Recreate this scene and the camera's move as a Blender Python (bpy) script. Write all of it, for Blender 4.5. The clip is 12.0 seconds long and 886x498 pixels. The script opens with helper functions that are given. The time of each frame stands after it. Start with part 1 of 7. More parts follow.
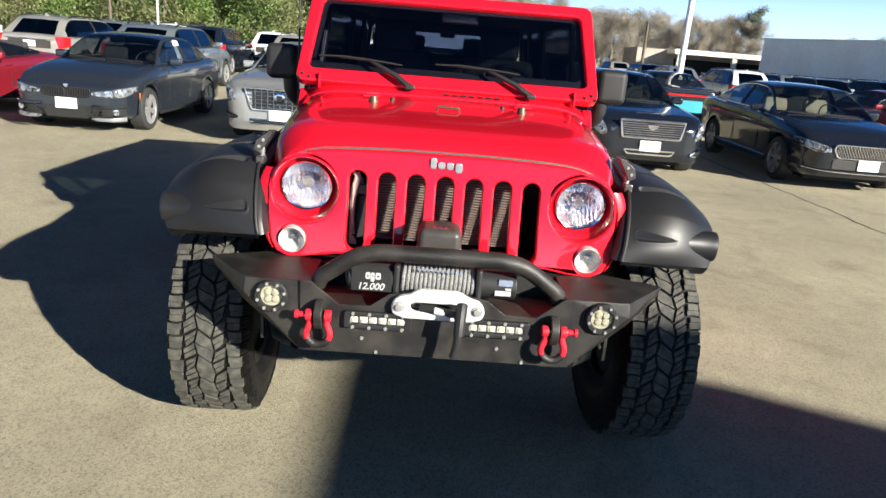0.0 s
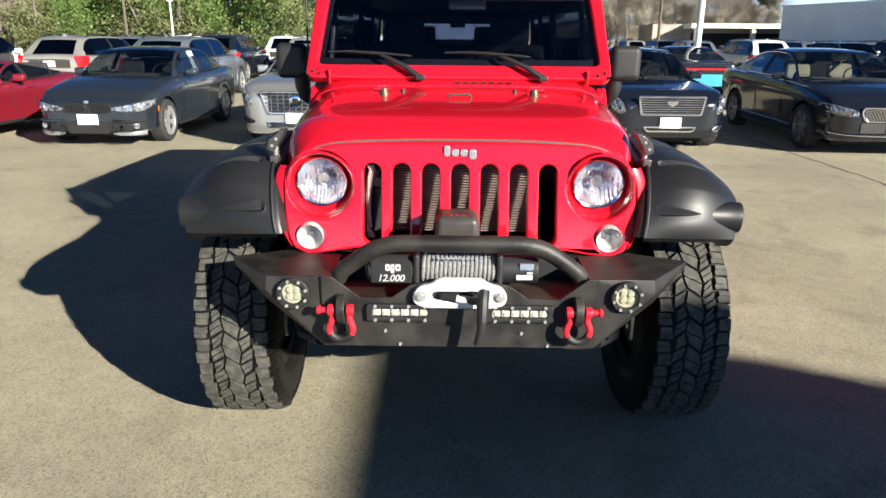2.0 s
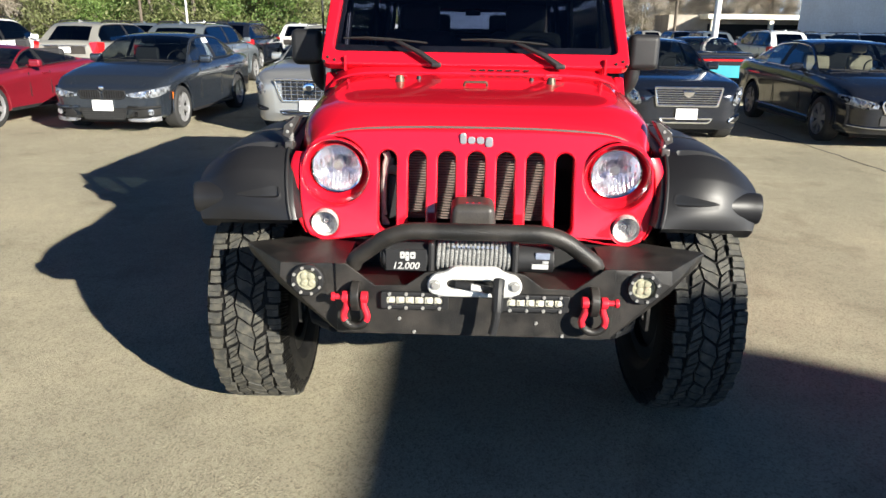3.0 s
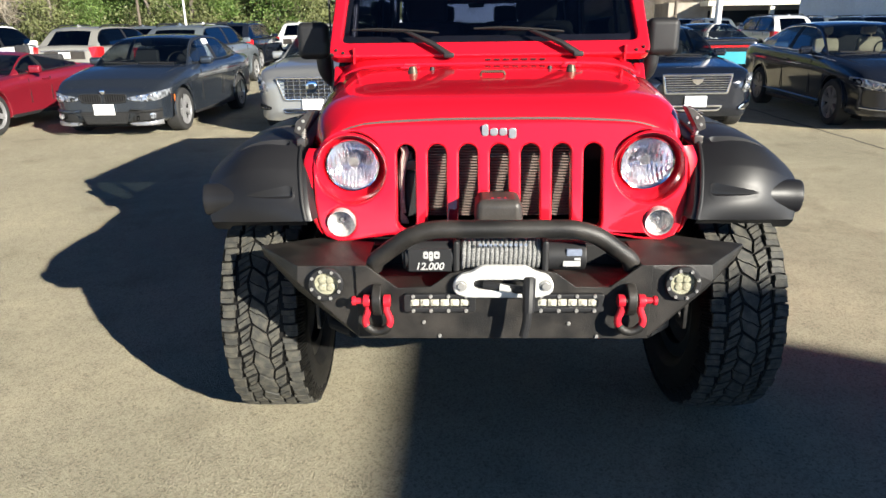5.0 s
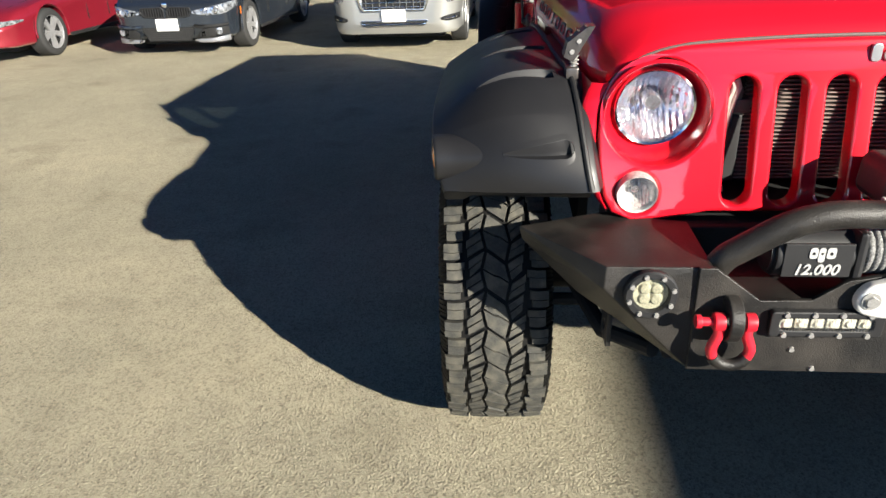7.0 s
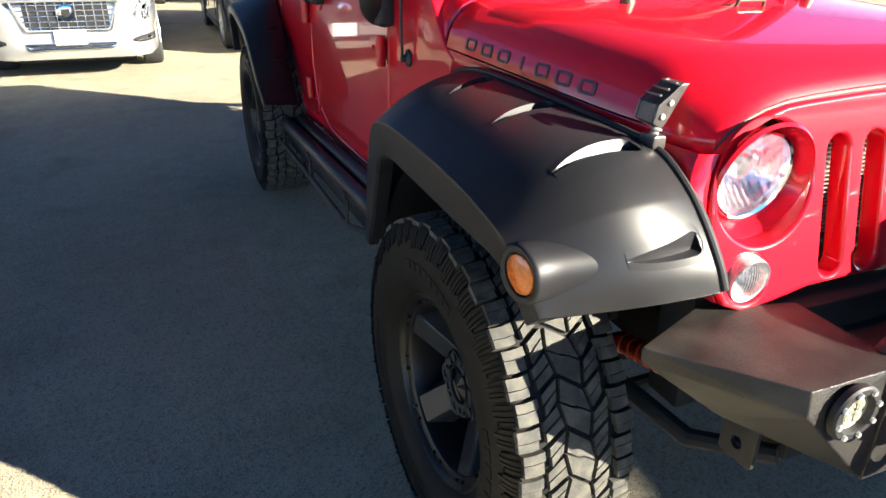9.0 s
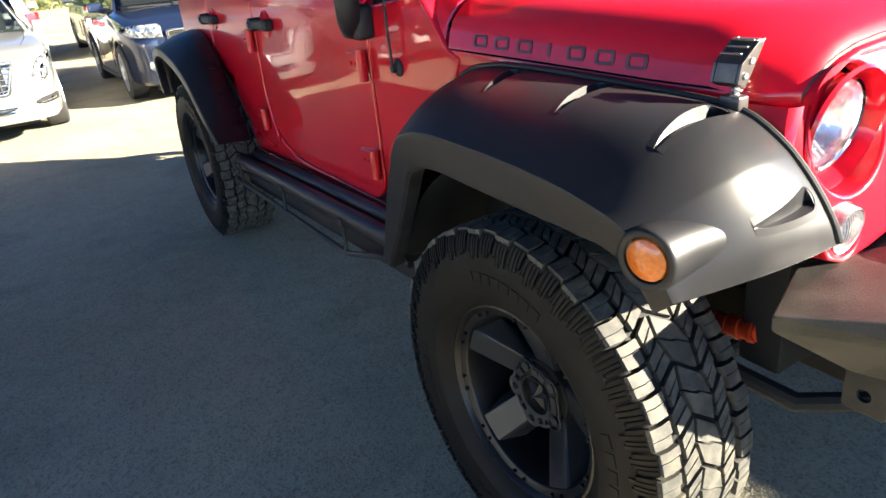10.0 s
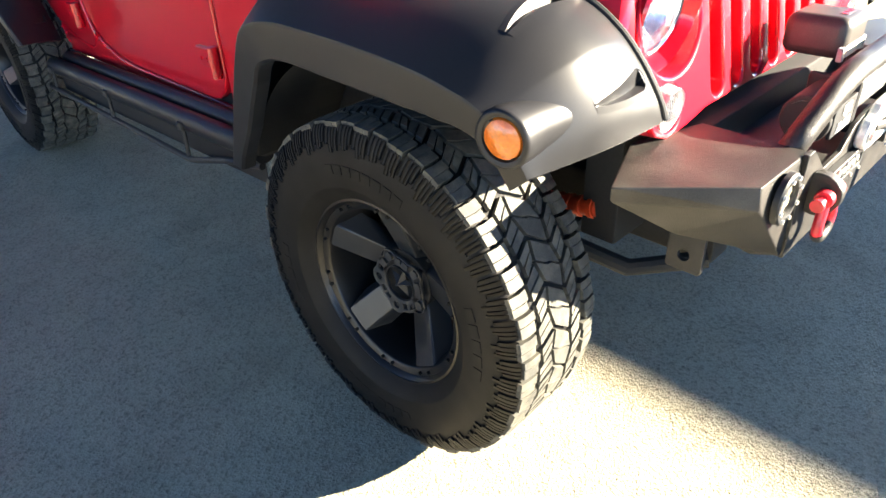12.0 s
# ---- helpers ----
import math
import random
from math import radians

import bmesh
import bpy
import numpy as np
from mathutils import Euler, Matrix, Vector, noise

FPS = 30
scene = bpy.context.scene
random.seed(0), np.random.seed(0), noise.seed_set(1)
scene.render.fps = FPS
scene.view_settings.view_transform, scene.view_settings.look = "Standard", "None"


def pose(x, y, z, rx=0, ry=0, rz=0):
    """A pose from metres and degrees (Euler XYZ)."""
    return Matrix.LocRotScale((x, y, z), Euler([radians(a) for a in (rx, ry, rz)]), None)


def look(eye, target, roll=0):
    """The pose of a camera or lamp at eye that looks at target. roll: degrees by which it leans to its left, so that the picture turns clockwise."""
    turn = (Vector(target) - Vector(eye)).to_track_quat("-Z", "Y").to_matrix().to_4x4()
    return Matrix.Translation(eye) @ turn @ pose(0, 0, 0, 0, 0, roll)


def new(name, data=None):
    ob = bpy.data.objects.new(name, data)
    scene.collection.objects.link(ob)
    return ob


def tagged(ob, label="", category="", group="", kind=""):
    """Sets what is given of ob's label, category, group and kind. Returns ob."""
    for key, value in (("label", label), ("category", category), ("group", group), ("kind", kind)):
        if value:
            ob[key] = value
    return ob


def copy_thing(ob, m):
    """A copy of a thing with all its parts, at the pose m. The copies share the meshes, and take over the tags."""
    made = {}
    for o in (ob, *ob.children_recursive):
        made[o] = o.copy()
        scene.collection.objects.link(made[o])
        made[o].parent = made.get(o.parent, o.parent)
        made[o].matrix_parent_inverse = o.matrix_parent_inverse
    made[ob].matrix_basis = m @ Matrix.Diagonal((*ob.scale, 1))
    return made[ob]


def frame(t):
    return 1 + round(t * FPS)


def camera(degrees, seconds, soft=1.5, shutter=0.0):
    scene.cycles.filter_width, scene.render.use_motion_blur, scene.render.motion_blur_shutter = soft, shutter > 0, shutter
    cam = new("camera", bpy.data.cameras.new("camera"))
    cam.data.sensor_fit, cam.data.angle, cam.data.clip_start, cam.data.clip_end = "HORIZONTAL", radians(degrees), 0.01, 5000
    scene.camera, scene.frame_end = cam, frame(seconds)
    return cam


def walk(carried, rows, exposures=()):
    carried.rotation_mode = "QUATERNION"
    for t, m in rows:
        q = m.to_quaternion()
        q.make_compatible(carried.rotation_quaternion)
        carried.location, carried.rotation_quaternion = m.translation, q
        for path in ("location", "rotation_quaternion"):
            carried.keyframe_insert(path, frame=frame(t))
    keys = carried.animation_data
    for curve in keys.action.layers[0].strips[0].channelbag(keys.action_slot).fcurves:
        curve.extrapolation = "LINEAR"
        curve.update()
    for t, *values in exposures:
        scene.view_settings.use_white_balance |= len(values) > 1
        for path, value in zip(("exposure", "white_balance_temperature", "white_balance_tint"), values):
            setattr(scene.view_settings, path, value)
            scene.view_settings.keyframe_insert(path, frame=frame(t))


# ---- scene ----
cam = camera(66.3, 12.0)
PATH = [
    (0, (-0.062, -2.472, 1.633), (-0.005, -0.556, 1.063), 4.7),
    (0.5, (-0.067, -2.493, 1.616), (-0.015, -0.576, 1.05), 3.4),
    (1, (-0.056, -2.488, 1.622), (-0.02, -0.566, 1.069), 2.3),
    (1.5, (-0.04, -2.471, 1.619), (-0.025, -0.554, 1.05), 1.0),
    (2, (-0.037, -2.459, 1.612), (-0.055, -0.549, 1.019), 0.5),
    (2.5, (-0.048, -2.454, 1.611), (-0.073, -0.548, 1.007), 0.8),
    (3, (-0.051, -2.448, 1.601), (-0.101, -0.548, 0.98), 0.9),
    (3.2, (-0.044, -2.444, 1.613), (-0.095, -0.554, 0.962), 1.0),
    (4.8, (-0.049, -2.365, 1.56), (-0.124, -0.483, 0.889), -0.5),
    (5, (-0.12, -2.329, 1.572), (-0.183, -0.433, 0.939), -0.8),
    (5.5, (-0.372, -2.207, 1.598), (-0.384, -0.328, 0.914), -2.3),
    (6, (-0.527, -2.065, 1.57), (-0.59, -0.206, 0.836), -0.8),
    (6.5, (-0.69, -1.794, 1.533), (-0.752, 0.074, 0.822), -3.5),
    (7, (-0.865, -1.621, 1.506), (-1.041, 0.177, 0.647), -2.1),
    (7.2, (-0.945, -1.564, 1.522), (-1.035, 0.236, 0.656), -2.7),
    (8.8, (-1.545, -0.963, 1.521), (-0.972, 0.771, 0.706), -2.1),
    (9, (-1.58, -0.936, 1.529), (-0.863, 0.731, 0.689), 0.9),
    (9.5, (-1.657, -0.721, 1.503), (-0.94, 0.957, 0.685), -9.1),
    (10, (-1.82, -0.708, 1.484), (-0.901, 0.876, 0.679), -5.8),
    (10.5, (-1.944, -0.739, 1.499), (-0.821, 0.666, 0.624), -2.0),
    (11, (-1.92, -0.728, 1.487), (-0.814, 0.62, 0.508), -3.7),
    (11.5, (-1.899, -0.717, 1.468), (-0.823, 0.615, 0.434), -4.6),
    (12, (-1.881, -0.722, 1.46), (-0.701, 0.493, 0.396), -2.5),
]
walk(cam, [(t, look(eye, target, roll)) for t, eye, target, roll in PATH],
     [(0.0, 1.5, 6250, 10), (7.2, 1.5, 6350, 10), (8.8, 2.5, 6600, 10), (10.5, 3.33, 7000, 10), (12.0, 3.75, 7200, 10)])
# ---- world, sun, exposure ----
SUN_DIR = Vector((0.712, -0.698, 0.377)).normalized()
world = bpy.data.worlds.new("world")
scene.world = world
world.use_nodes = True
wn = world.node_tree.nodes
sky = wn.new("ShaderNodeTexSky")
sky.sky_type = "NISHITA"
sky.sun_disc = False
sky.sun_elevation = math.asin(SUN_DIR.z)
sky.sun_rotation = math.atan2(SUN_DIR.x, SUN_DIR.y)
sky.air_density, sky.dust_density, sky.ozone_density = 1.5, 0.1, 6.0
clear_blue = wn.new("ShaderNodeMix")
clear_blue.data_type, clear_blue.blend_type = "RGBA", "MULTIPLY"
clear_blue.inputs["Factor"].default_value, clear_blue.inputs["B"].default_value = 1.0, (0.66, 0.90, 1.30, 1)
world.node_tree.links.new(sky.outputs[0], clear_blue.inputs["A"])
world.node_tree.links.new(clear_blue.outputs["Result"], wn["Background"].inputs[0])
wn["Background"].inputs[1].default_value = 0.0085
sun = new("sun", bpy.data.lights.new("sun", "SUN"))
sun.data.energy, sun.data.angle, sun.data.color = 5.0, radians(0.55), (1.0, 0.93, 0.79)
sun.matrix_world = look(SUN_DIR * 60, (0, 0, 0))


# ---- materials ----
def material(name, color, rough=0.5, metal=0.0, grain=0.0, size=0.01, blotch=0.0, blotch_size=0.3, bump=0.0, coat=0.0,
             dirt=None, dirt_amount=0.0, transmission=0.0, ior=1.45, specular=0.5, rough_var=0.0, per_piece=0.0):
    """A Principled material with fine grain, broad blotches, dust and relief, at sizes in metres."""
    m = bpy.data.materials.new(name)
    m.use_nodes = True
    nodes, links = m.node_tree.nodes, m.node_tree.links
    p = nodes["Principled BSDF"]
    p.inputs["Roughness"].default_value, p.inputs["Metallic"].default_value = rough, metal
    p.inputs["Coat Weight"].default_value, p.inputs["Coat Roughness"].default_value = coat, 0.03
    p.inputs["Transmission Weight"].default_value, p.inputs["IOR"].default_value = transmission, ior
    p.inputs["Specular IOR Level"].default_value = specular
    coords = nodes.new("ShaderNodeTexCoord")

    def fractal(scale, detail=4.0):
        n = nodes.new("ShaderNodeTexNoise")
        n.inputs["Scale"].default_value, n.inputs["Detail"].default_value = scale, detail
        links.new(coords.outputs["Object"], n.inputs["Vector"])
        return n.outputs["Fac"]

    def ranged(value, lo, hi, a=0.35, b=0.65):
        r = nodes.new("ShaderNodeMapRange")
        for k, v in (("From Min", a), ("From Max", b), ("To Min", lo), ("To Max", hi)):
            r.inputs[k].default_value = v
        links.new(value, r.inputs["Value"])
        return r.outputs["Result"]

    def mixed(kind, factor, a, b):
        x = nodes.new("ShaderNodeMix")
        x.data_type, x.blend_type = "RGBA", kind
        for sock, v in ((x.inputs["Factor"], factor), (x.inputs["A"], a), (x.inputs["B"], b)):
            if isinstance(v, bpy.types.NodeSocket):
                links.new(v, sock)
            elif isinstance(v, (int, float)):
                sock.default_value = v
            else:
                sock.default_value = (*v, 1)
        return x.outputs["Result"]

    col = None
    rgb = nodes.new("ShaderNodeRGB")
    rgb.outputs[0].default_value = (*color, 1)
    col = rgb.outputs[0]

    def scaled(c, factor_socket):
        v = nodes.new("ShaderNodeVectorMath")
        v.operation = "SCALE"
        links.new(c, v.inputs[0])
        links.new(factor_socket, v.inputs["Scale"])
        return v.outputs[0]

    if grain:
        col = scaled(col, ranged(fractal(1 / size), 1 - grain, 1 + grain))
    if blotch:
        col = scaled(col, ranged(fractal(1 / blotch_size, 5), 1 - blotch, 1 + blotch))
    if per_piece:
        info = nodes.new("ShaderNodeObjectInfo")
        col = scaled(col, ranged(info.outputs["Random"], 1 - per_piece, 1 + per_piece, 0, 1))
    if dirt:
        col = mixed("MIX", ranged(fractal(1 / (blotch_size * 0.6), 6), 0, dirt_amount, 0.4, 0.7), col, dirt)
    links.new(col, p.inputs["Base Color"])
    if rough_var:
        links.new(ranged(fractal(1 / (blotch_size * 0.8), 5), rough - rough_var, rough + rough_var), p.inputs["Roughness"])
    if bump:
        b = nodes.new("ShaderNodeBump")
        b.inputs["Strength"].default_value, b.inputs["Distance"].default_value = min(1.0, bump), size * 0.5
        links.new(fractal(1 / size, 3), b.inputs["Height"])
        links.new(b.outputs["Normal"], p.inputs["Normal"])
    return m


def glass_material(name, tint, gloss=0.06, rough=0.0, ribs=0.0, axis="X"):
    """A pane: tinted see-through glass with a Fresnel gloss; ribs: the pitch of its flutes."""
    m = bpy.data.materials.new(name)
    m.use_nodes = True
    nodes, links = m.node_tree.nodes, m.node_tree.links
    nodes.remove(nodes["Principled BSDF"])
    clear, shine, mix, fres = (nodes.new("ShaderNodeBsdf" + k) for k in ("Transparent", "Glossy")), None, nodes.new("ShaderNodeMixShader"), nodes.new("ShaderNodeLayerWeight")
    clear, shine = clear
    clear.inputs["Color"].default_value = (*tint, 1)
    shine.inputs["Roughness"].default_value = rough
    # Schlick's gloss: weak face on, strong at grazing angles
    power, level = nodes.new("ShaderNodeMath"), nodes.new("ShaderNodeMath")
    fres.inputs["Blend"].default_value = 0.5
    power.operation, level.operation = "POWER", "MULTIPLY_ADD"
    power.inputs[1].default_value = 4.0
    level.inputs[1].default_value, level.inputs[2].default_value = 1.0 - gloss, gloss
    links.new(fres.outputs["Facing"], power.inputs[0])
    links.new(power.outputs[0], level.inputs[0])
    links.new(level.outputs[0], mix.inputs[0])
    links.new(clear.outputs[0], mix.inputs[1])
    links.new(shine.outputs[0], mix.inputs[2])
    links.new(mix.outputs[0], nodes["Material Output"].inputs["Surface"])
    if ribs:
        coords, wave, b = nodes.new("ShaderNodeTexCoord"), nodes.new("ShaderNodeTexWave"), nodes.new("ShaderNodeBump")
        wave.bands_direction = axis
        wave.inputs["Scale"].default_value = 0.314 / ribs
        b.inputs["Distance"].default_value, b.inputs["Strength"].default_value = ribs * 0.5, 0.8
        links.new(coords.outputs["Object"], wave.inputs["Vector"])
        links.new(wave.outputs["Fac"], b.inputs["Height"])
        for n in (shine, fres):
            links.new(b.outputs["Normal"], n.inputs["Normal"])
    return m


def ground_material():
    m = bpy.data.materials.new("worn_asphalt")
    m.use_nodes = True
    nodes, links = m.node_tree.nodes, m.node_tree.links
    p = nodes["Principled BSDF"]
    p.inputs["Roughness"].default_value = 0.85
    p.inputs["Specular IOR Level"].default_value = 0.35
    coords = nodes.new("ShaderNodeTexCoord")

    def tex(kind, scale, detail=4, **kw):
        n = nodes.new("ShaderNodeTex" + kind)
        n.inputs["Scale"].default_value = scale
        if "Detail" in n.inputs:
            n.inputs["Detail"].default_value = detail
        links.new(coords.outputs["Object"], n.inputs["Vector"])
        return n

    def ramp(sock, stops):
        r = nodes.new("ShaderNodeValToRGB")
        els = r.color_ramp.elements
        while len(els) < len(stops):
            els.new(0.5)
        for e, (pos, c) in zip(els, stops):
            e.position, e.color = pos, (*c, 1)
        links.new(sock, r.inputs[0])
        return r.outputs[0]

    def mult(a, b, f=1.0, kind="MULTIPLY"):
        x = nodes.new("ShaderNodeMix")
        x.data_type, x.blend_type = "RGBA", kind
        x.inputs["Factor"].default_value = f
        links.new(a, x.inputs["A"])
        links.new(b, x.inputs["B"])
        return x.outputs["Result"]

    stones = tex("Voronoi", 118)
    base = ramp(stones.outputs["Color"], [(0.0, (0.13, 0.118, 0.086)), (0.5, (0.25, 0.227, 0.162)), (1.0, (0.44, 0.40, 0.29))])
    fine = ramp(tex("Noise", 420, 3).outputs["Fac"], [(0.3, (0.62, 0.62, 0.62)), (0.7, (1.3, 1.3, 1.3))])
    broad = ramp(tex("Noise", 0.55, 6).outputs["Fac"], [(0.3, (0.8, 0.8, 0.8)), (0.7, (1.12, 1.1, 1.08))])
    stain = ramp(tex("Noise", 1.9, 8).outputs["Fac"], [(0.56, (1, 1, 1)), (0.72, (0.72, 0.71, 0.70))])
    patch = ramp(tex("Noise", 7.0, 10).outputs["Fac"], [(0.33, (0.93, 0.93, 0.935)), (0.68, (1.05, 1.05, 1.04))])
    grit = ramp(tex("Noise", 55, 2).outputs["Fac"], [(0.66, (1, 1, 1)), (0.74, (0.72, 0.71, 0.69))])
    col = mult(mult(mult(mult(mult(base, fine, 0.8), broad), stain, 0.8), patch), grit)
    links.new(col, p.inputs["Base Color"])
    b = nodes.new("ShaderNodeBump")
    b.inputs["Strength"].default_value, b.inputs["Distance"].default_value = 0.85, 0.007
    mixh = nodes.new("ShaderNodeMath")
    mixh.operation = "ADD"
    links.new(stones.outputs["Distance"], mixh.inputs[0])
    links.new(tex("Noise", 260, 3).outputs["Fac"], mixh.inputs[1])
    links.new(mixh.outputs[0], b.inputs["Height"])
    links.new(b.outputs["Normal"], p.inputs["Normal"])
    return m


RED = material("red_paint", (0.55, 0.006, 0.018), 0.35, coat=1.0, blotch=0.03, blotch_size=0.8, specular=0.12)
FLARE = material("satin_black_plastic", (0.013, 0.013, 0.0145), 0.43, grain=0.12, size=0.002, bump=0.05, blotch=0.12, blotch_size=0.25, rough_var=0.04, specular=0.4)
STEEL = material("textured_black_powder_coat", (0.011, 0.0105, 0.010), 0.45, grain=0.35, size=0.0032, bump=0.7, blotch=0.25, blotch_size=0.15, dirt=(0.13, 0.112, 0.095), dirt_amount=0.2, specular=0.5)
BLACK = material("matt_black_plastic", (0.014, 0.014, 0.015), 0.55, grain=0.15, size=0.003, bump=0.1, blotch=0.15, blotch_size=0.1)
DEEP = material("unlit_black_liner", (0.008, 0.008, 0.008), 0.8, grain=0.2, size=0.01)
RUBBER = material("tyre_rubber", (0.0055, 0.0055, 0.0055), 0.6, grain=0.25, size=0.004, blotch=0.25, blotch_size=0.08, dirt=(0.09, 0.075, 0.055), dirt_amount=0.04, bump=0.2, specular=0.22)
TREAD = material("worn_tread_rubber", (0.040, 0.040, 0.036), 0.72, grain=0.2, size=0.003, blotch=0.2, blotch_size=0.05, dirt=(0.17, 0.155, 0.115), dirt_amount=0.38, bump=0.3)
RIM = material("satin_black_alloy", (0.005, 0.005, 0.0055), 0.36, grain=0.1, size=0.005, blotch=0.1, blotch_size=0.1)
HUBGREY = material("grey_painted_alloy", (0.042, 0.042, 0.043), 0.4, metal=0.3, blotch=0.1, blotch_size=0.03)
SPOKE = material("satin_dark_grey_alloy", (0.036, 0.038, 0.041), 0.30, metal=0.4, blotch=0.1, blotch_size=0.1)
CHROME = material("chrome", (0.86, 0.86, 0.88), 0.10, metal=1.0, blotch=0.05, blotch_size=0.05)
REFLECTOR = material("lamp_reflector", (0.80, 0.80, 0.84), 0.20, metal=0.88, grain=0.10, size=0.02)
REFLECTOR_SMALL = material("small_lamp_reflector", (0.52, 0.51, 0.50), 0.3, metal=0.3, grain=0.25, size=0.008)
SEAL = material("grey_rubber_seal", (0.10, 0.075, 0.07), 0.6, grain=0.1, size=0.01)
LED_BAR = material("led_bar_lens", (0.62, 0.60, 0.50), 0.22, grain=0.25, size=0.008)
NICKEL = material("satin_nickel_letter", (0.55, 0.55, 0.57), 0.28, metal=0.7, blotch=0.06, blotch_size=0.02)
ALU = material("brushed_aluminium", (0.78, 0.77, 0.74), 0.38, metal=0.35, grain=0.08, size=0.002, blotch=0.08, blotch_size=0.05)
BOLT = material("zinc_bolt", (0.46, 0.45, 0.43), 0.32, metal=0.55, grain=0.1, size=0.004)
AMBER = material("amber_lens", (0.60, 0.14, 0.012), 0.18, coat=0.8, grain=0.18, size=0.009, bump=0.25)
CRIMSON = material("red_powder_coat", (0.55, 0.015, 0.03), 0.4, coat=0.3, blotch=0.15, blotch_size=0.03)
GUNMETAL = material("gunmetal_catch", (0.11, 0.10, 0.095), 0.35, metal=0.7, blotch=0.2, blotch_size=0.02)
ORANGE = material("orange_red_shock_paint", (0.40, 0.04, 0.012), 0.4, blotch=0.2, blotch_size=0.04)
ROPE = material("grey_synthetic_rope", (0.17, 0.17, 0.165), 0.75, grain=0.6, size=0.004, bump=0.8)
DECAL = material("dark_grey_decal", (0.085, 0.035, 0.05), 0.5, blotch=0.1, blotch_size=0.05)
WHITE = material("white_print", (0.40, 0.40, 0.39), 0.5, blotch=0.05, blotch_size=0.05)
LABELBLUE = material("blue_grey_label", (0.18, 0.21, 0.28), 0.45, blotch=0.15, blotch_size=0.02)
FIN = material("bare_condenser_fin", (0.21, 0.165, 0.145), 0.5, metal=0.3, grain=0.2, size=0.004)
LED = material("led_emitter", (0.34, 0.33, 0.24), 0.25, grain=0.2, size=0.006)
BOXGREY = material("grey_brown_plastic", (0.045, 0.040, 0.036), 0.42, grain=0.15, size=0.003, blotch=0.15, blotch_size=0.05)
CLOTH = material("dark_seat_cloth", (0.03, 0.03, 0.032), 0.85, grain=0.2, size=0.004)
BRONZE = material("aged_bronze_stud", (0.10, 0.08, 0.055), 0.45, metal=0.5, blotch=0.2, blotch_size=0.02)
GLASS_LAMP = glass_material("clear_lamp_glass", (0.93, 0.93, 0.95), 0.06)
GLASS_SMALL = glass_material("clear_ribbed_glass", (0.92, 0.92, 0.92), 0.06, ribs=0.006)
GLASS_DARK = glass_material("tinted_window_glass", (0.72, 0.73, 0.80), 0.06)
GLASS_BLACK = glass_material("privacy_window_glass", (0.06, 0.07, 0.085), 0.15)
GLASS_SIDE = glass_material("tinted_side_glass", (0.30, 0.34, 0.32), 0.08)
GROUND = ground_material()


# ---- building helpers ----
def thing(name, label, category, group="", kind="", m=None):
    ob = tagged(new(name), label, category, group, kind)
    if m is not None:
        ob.matrix_world = m
    return ob


def flat_faced(me, sharp):
    """Corner normals weighted by area, so that flat faces stay flat beside their rounded edges."""
    n, f = len(me.loops), len(me.polygons)
    if not n or n > 60000:
        return
    verts, sizes, area, normal = np.empty(n, int), np.empty(f, int), np.empty(f), np.empty(3 * f)
    me.loops.foreach_get("vertex_index", verts)
    me.polygons.foreach_get("loop_total", sizes)
    me.polygons.foreach_get("area", area)
    me.polygons.foreach_get("normal", normal)
    normal = normal.reshape(-1, 3)
    face = np.repeat(np.arange(f), sizes)
    order = np.argsort(verts, kind="stable")
    count = np.bincount(verts, minlength=len(me.vertices))
    first = np.concatenate(([0], np.cumsum(count)[:-1]))
    near = count[verts]
    a = np.repeat(np.arange(n), near)
    step = np.arange(len(a)) - np.repeat(np.cumsum(near) - near, near)
    b = order[first[verts[a]] + step]
    fa, fb = face[a], face[b]
    keep = (normal[fa] * normal[fb]).sum(axis=1) > math.cos(radians(sharp))
    total = np.zeros((n, 3))
    np.add.at(total, a[keep], (normal[fb] * area[fb][:, None])[keep])
    length = np.linalg.norm(total, axis=1)
    total[length < 1e-12] = normal[face][length < 1e-12]
    me.normals_split_custom_set(total / np.maximum(np.linalg.norm(total, axis=1), 1e-12)[:, None])


def part(name, bm, mat, parent=None, label="", sharp=32):
    me = bpy.data.meshes.new(name)
    bmesh.ops.remove_doubles(bm, verts=bm.verts, dist=1e-5)
    bm.normal_update()
    bm.to_mesh(me)
    bm.free()
    me.polygons.foreach_set("use_smooth", [True] * len(me.polygons))
    flat_faced(me, sharp + 3)
    me.materials.append(mat)
    ob = new(name, me)
    if parent is not None:
        ob.parent = parent
    if label:
        ob["label"] = label
    return ob


def mesh_part(name, verts, faces, mat, parent=None, label="", smooth=True, sharp=32):
    me = bpy.data.meshes.new(name)
    me.from_pydata(verts, [], faces)
    me.polygons.foreach_set("use_smooth", [smooth] * len(me.polygons))
    if smooth:
        flat_faced(me, sharp)
    me.materials.append(mat)
    ob = new(name, me)
    if parent is not None:
        ob.parent = parent
    if label:
        ob["label"] = label
    return ob


def B():
    return bmesh.new()


def box(bm, c, s, bevel=0.0, rot=None, segs=2):
    m = Matrix.Translation(c) @ (rot.to_4x4() if rot is not None else Matrix()) @ Matrix.Diagonal((*s, 1))
    got = bmesh.ops.create_cube(bm, size=1.0, matrix=m)
    if bevel:
        edges = list({e for v in got["verts"] for e in v.link_edges})
        bmesh.ops.bevel(bm, geom=edges, offset=bevel, segments=segs, affect="EDGES", profile=0.5)
    return bm


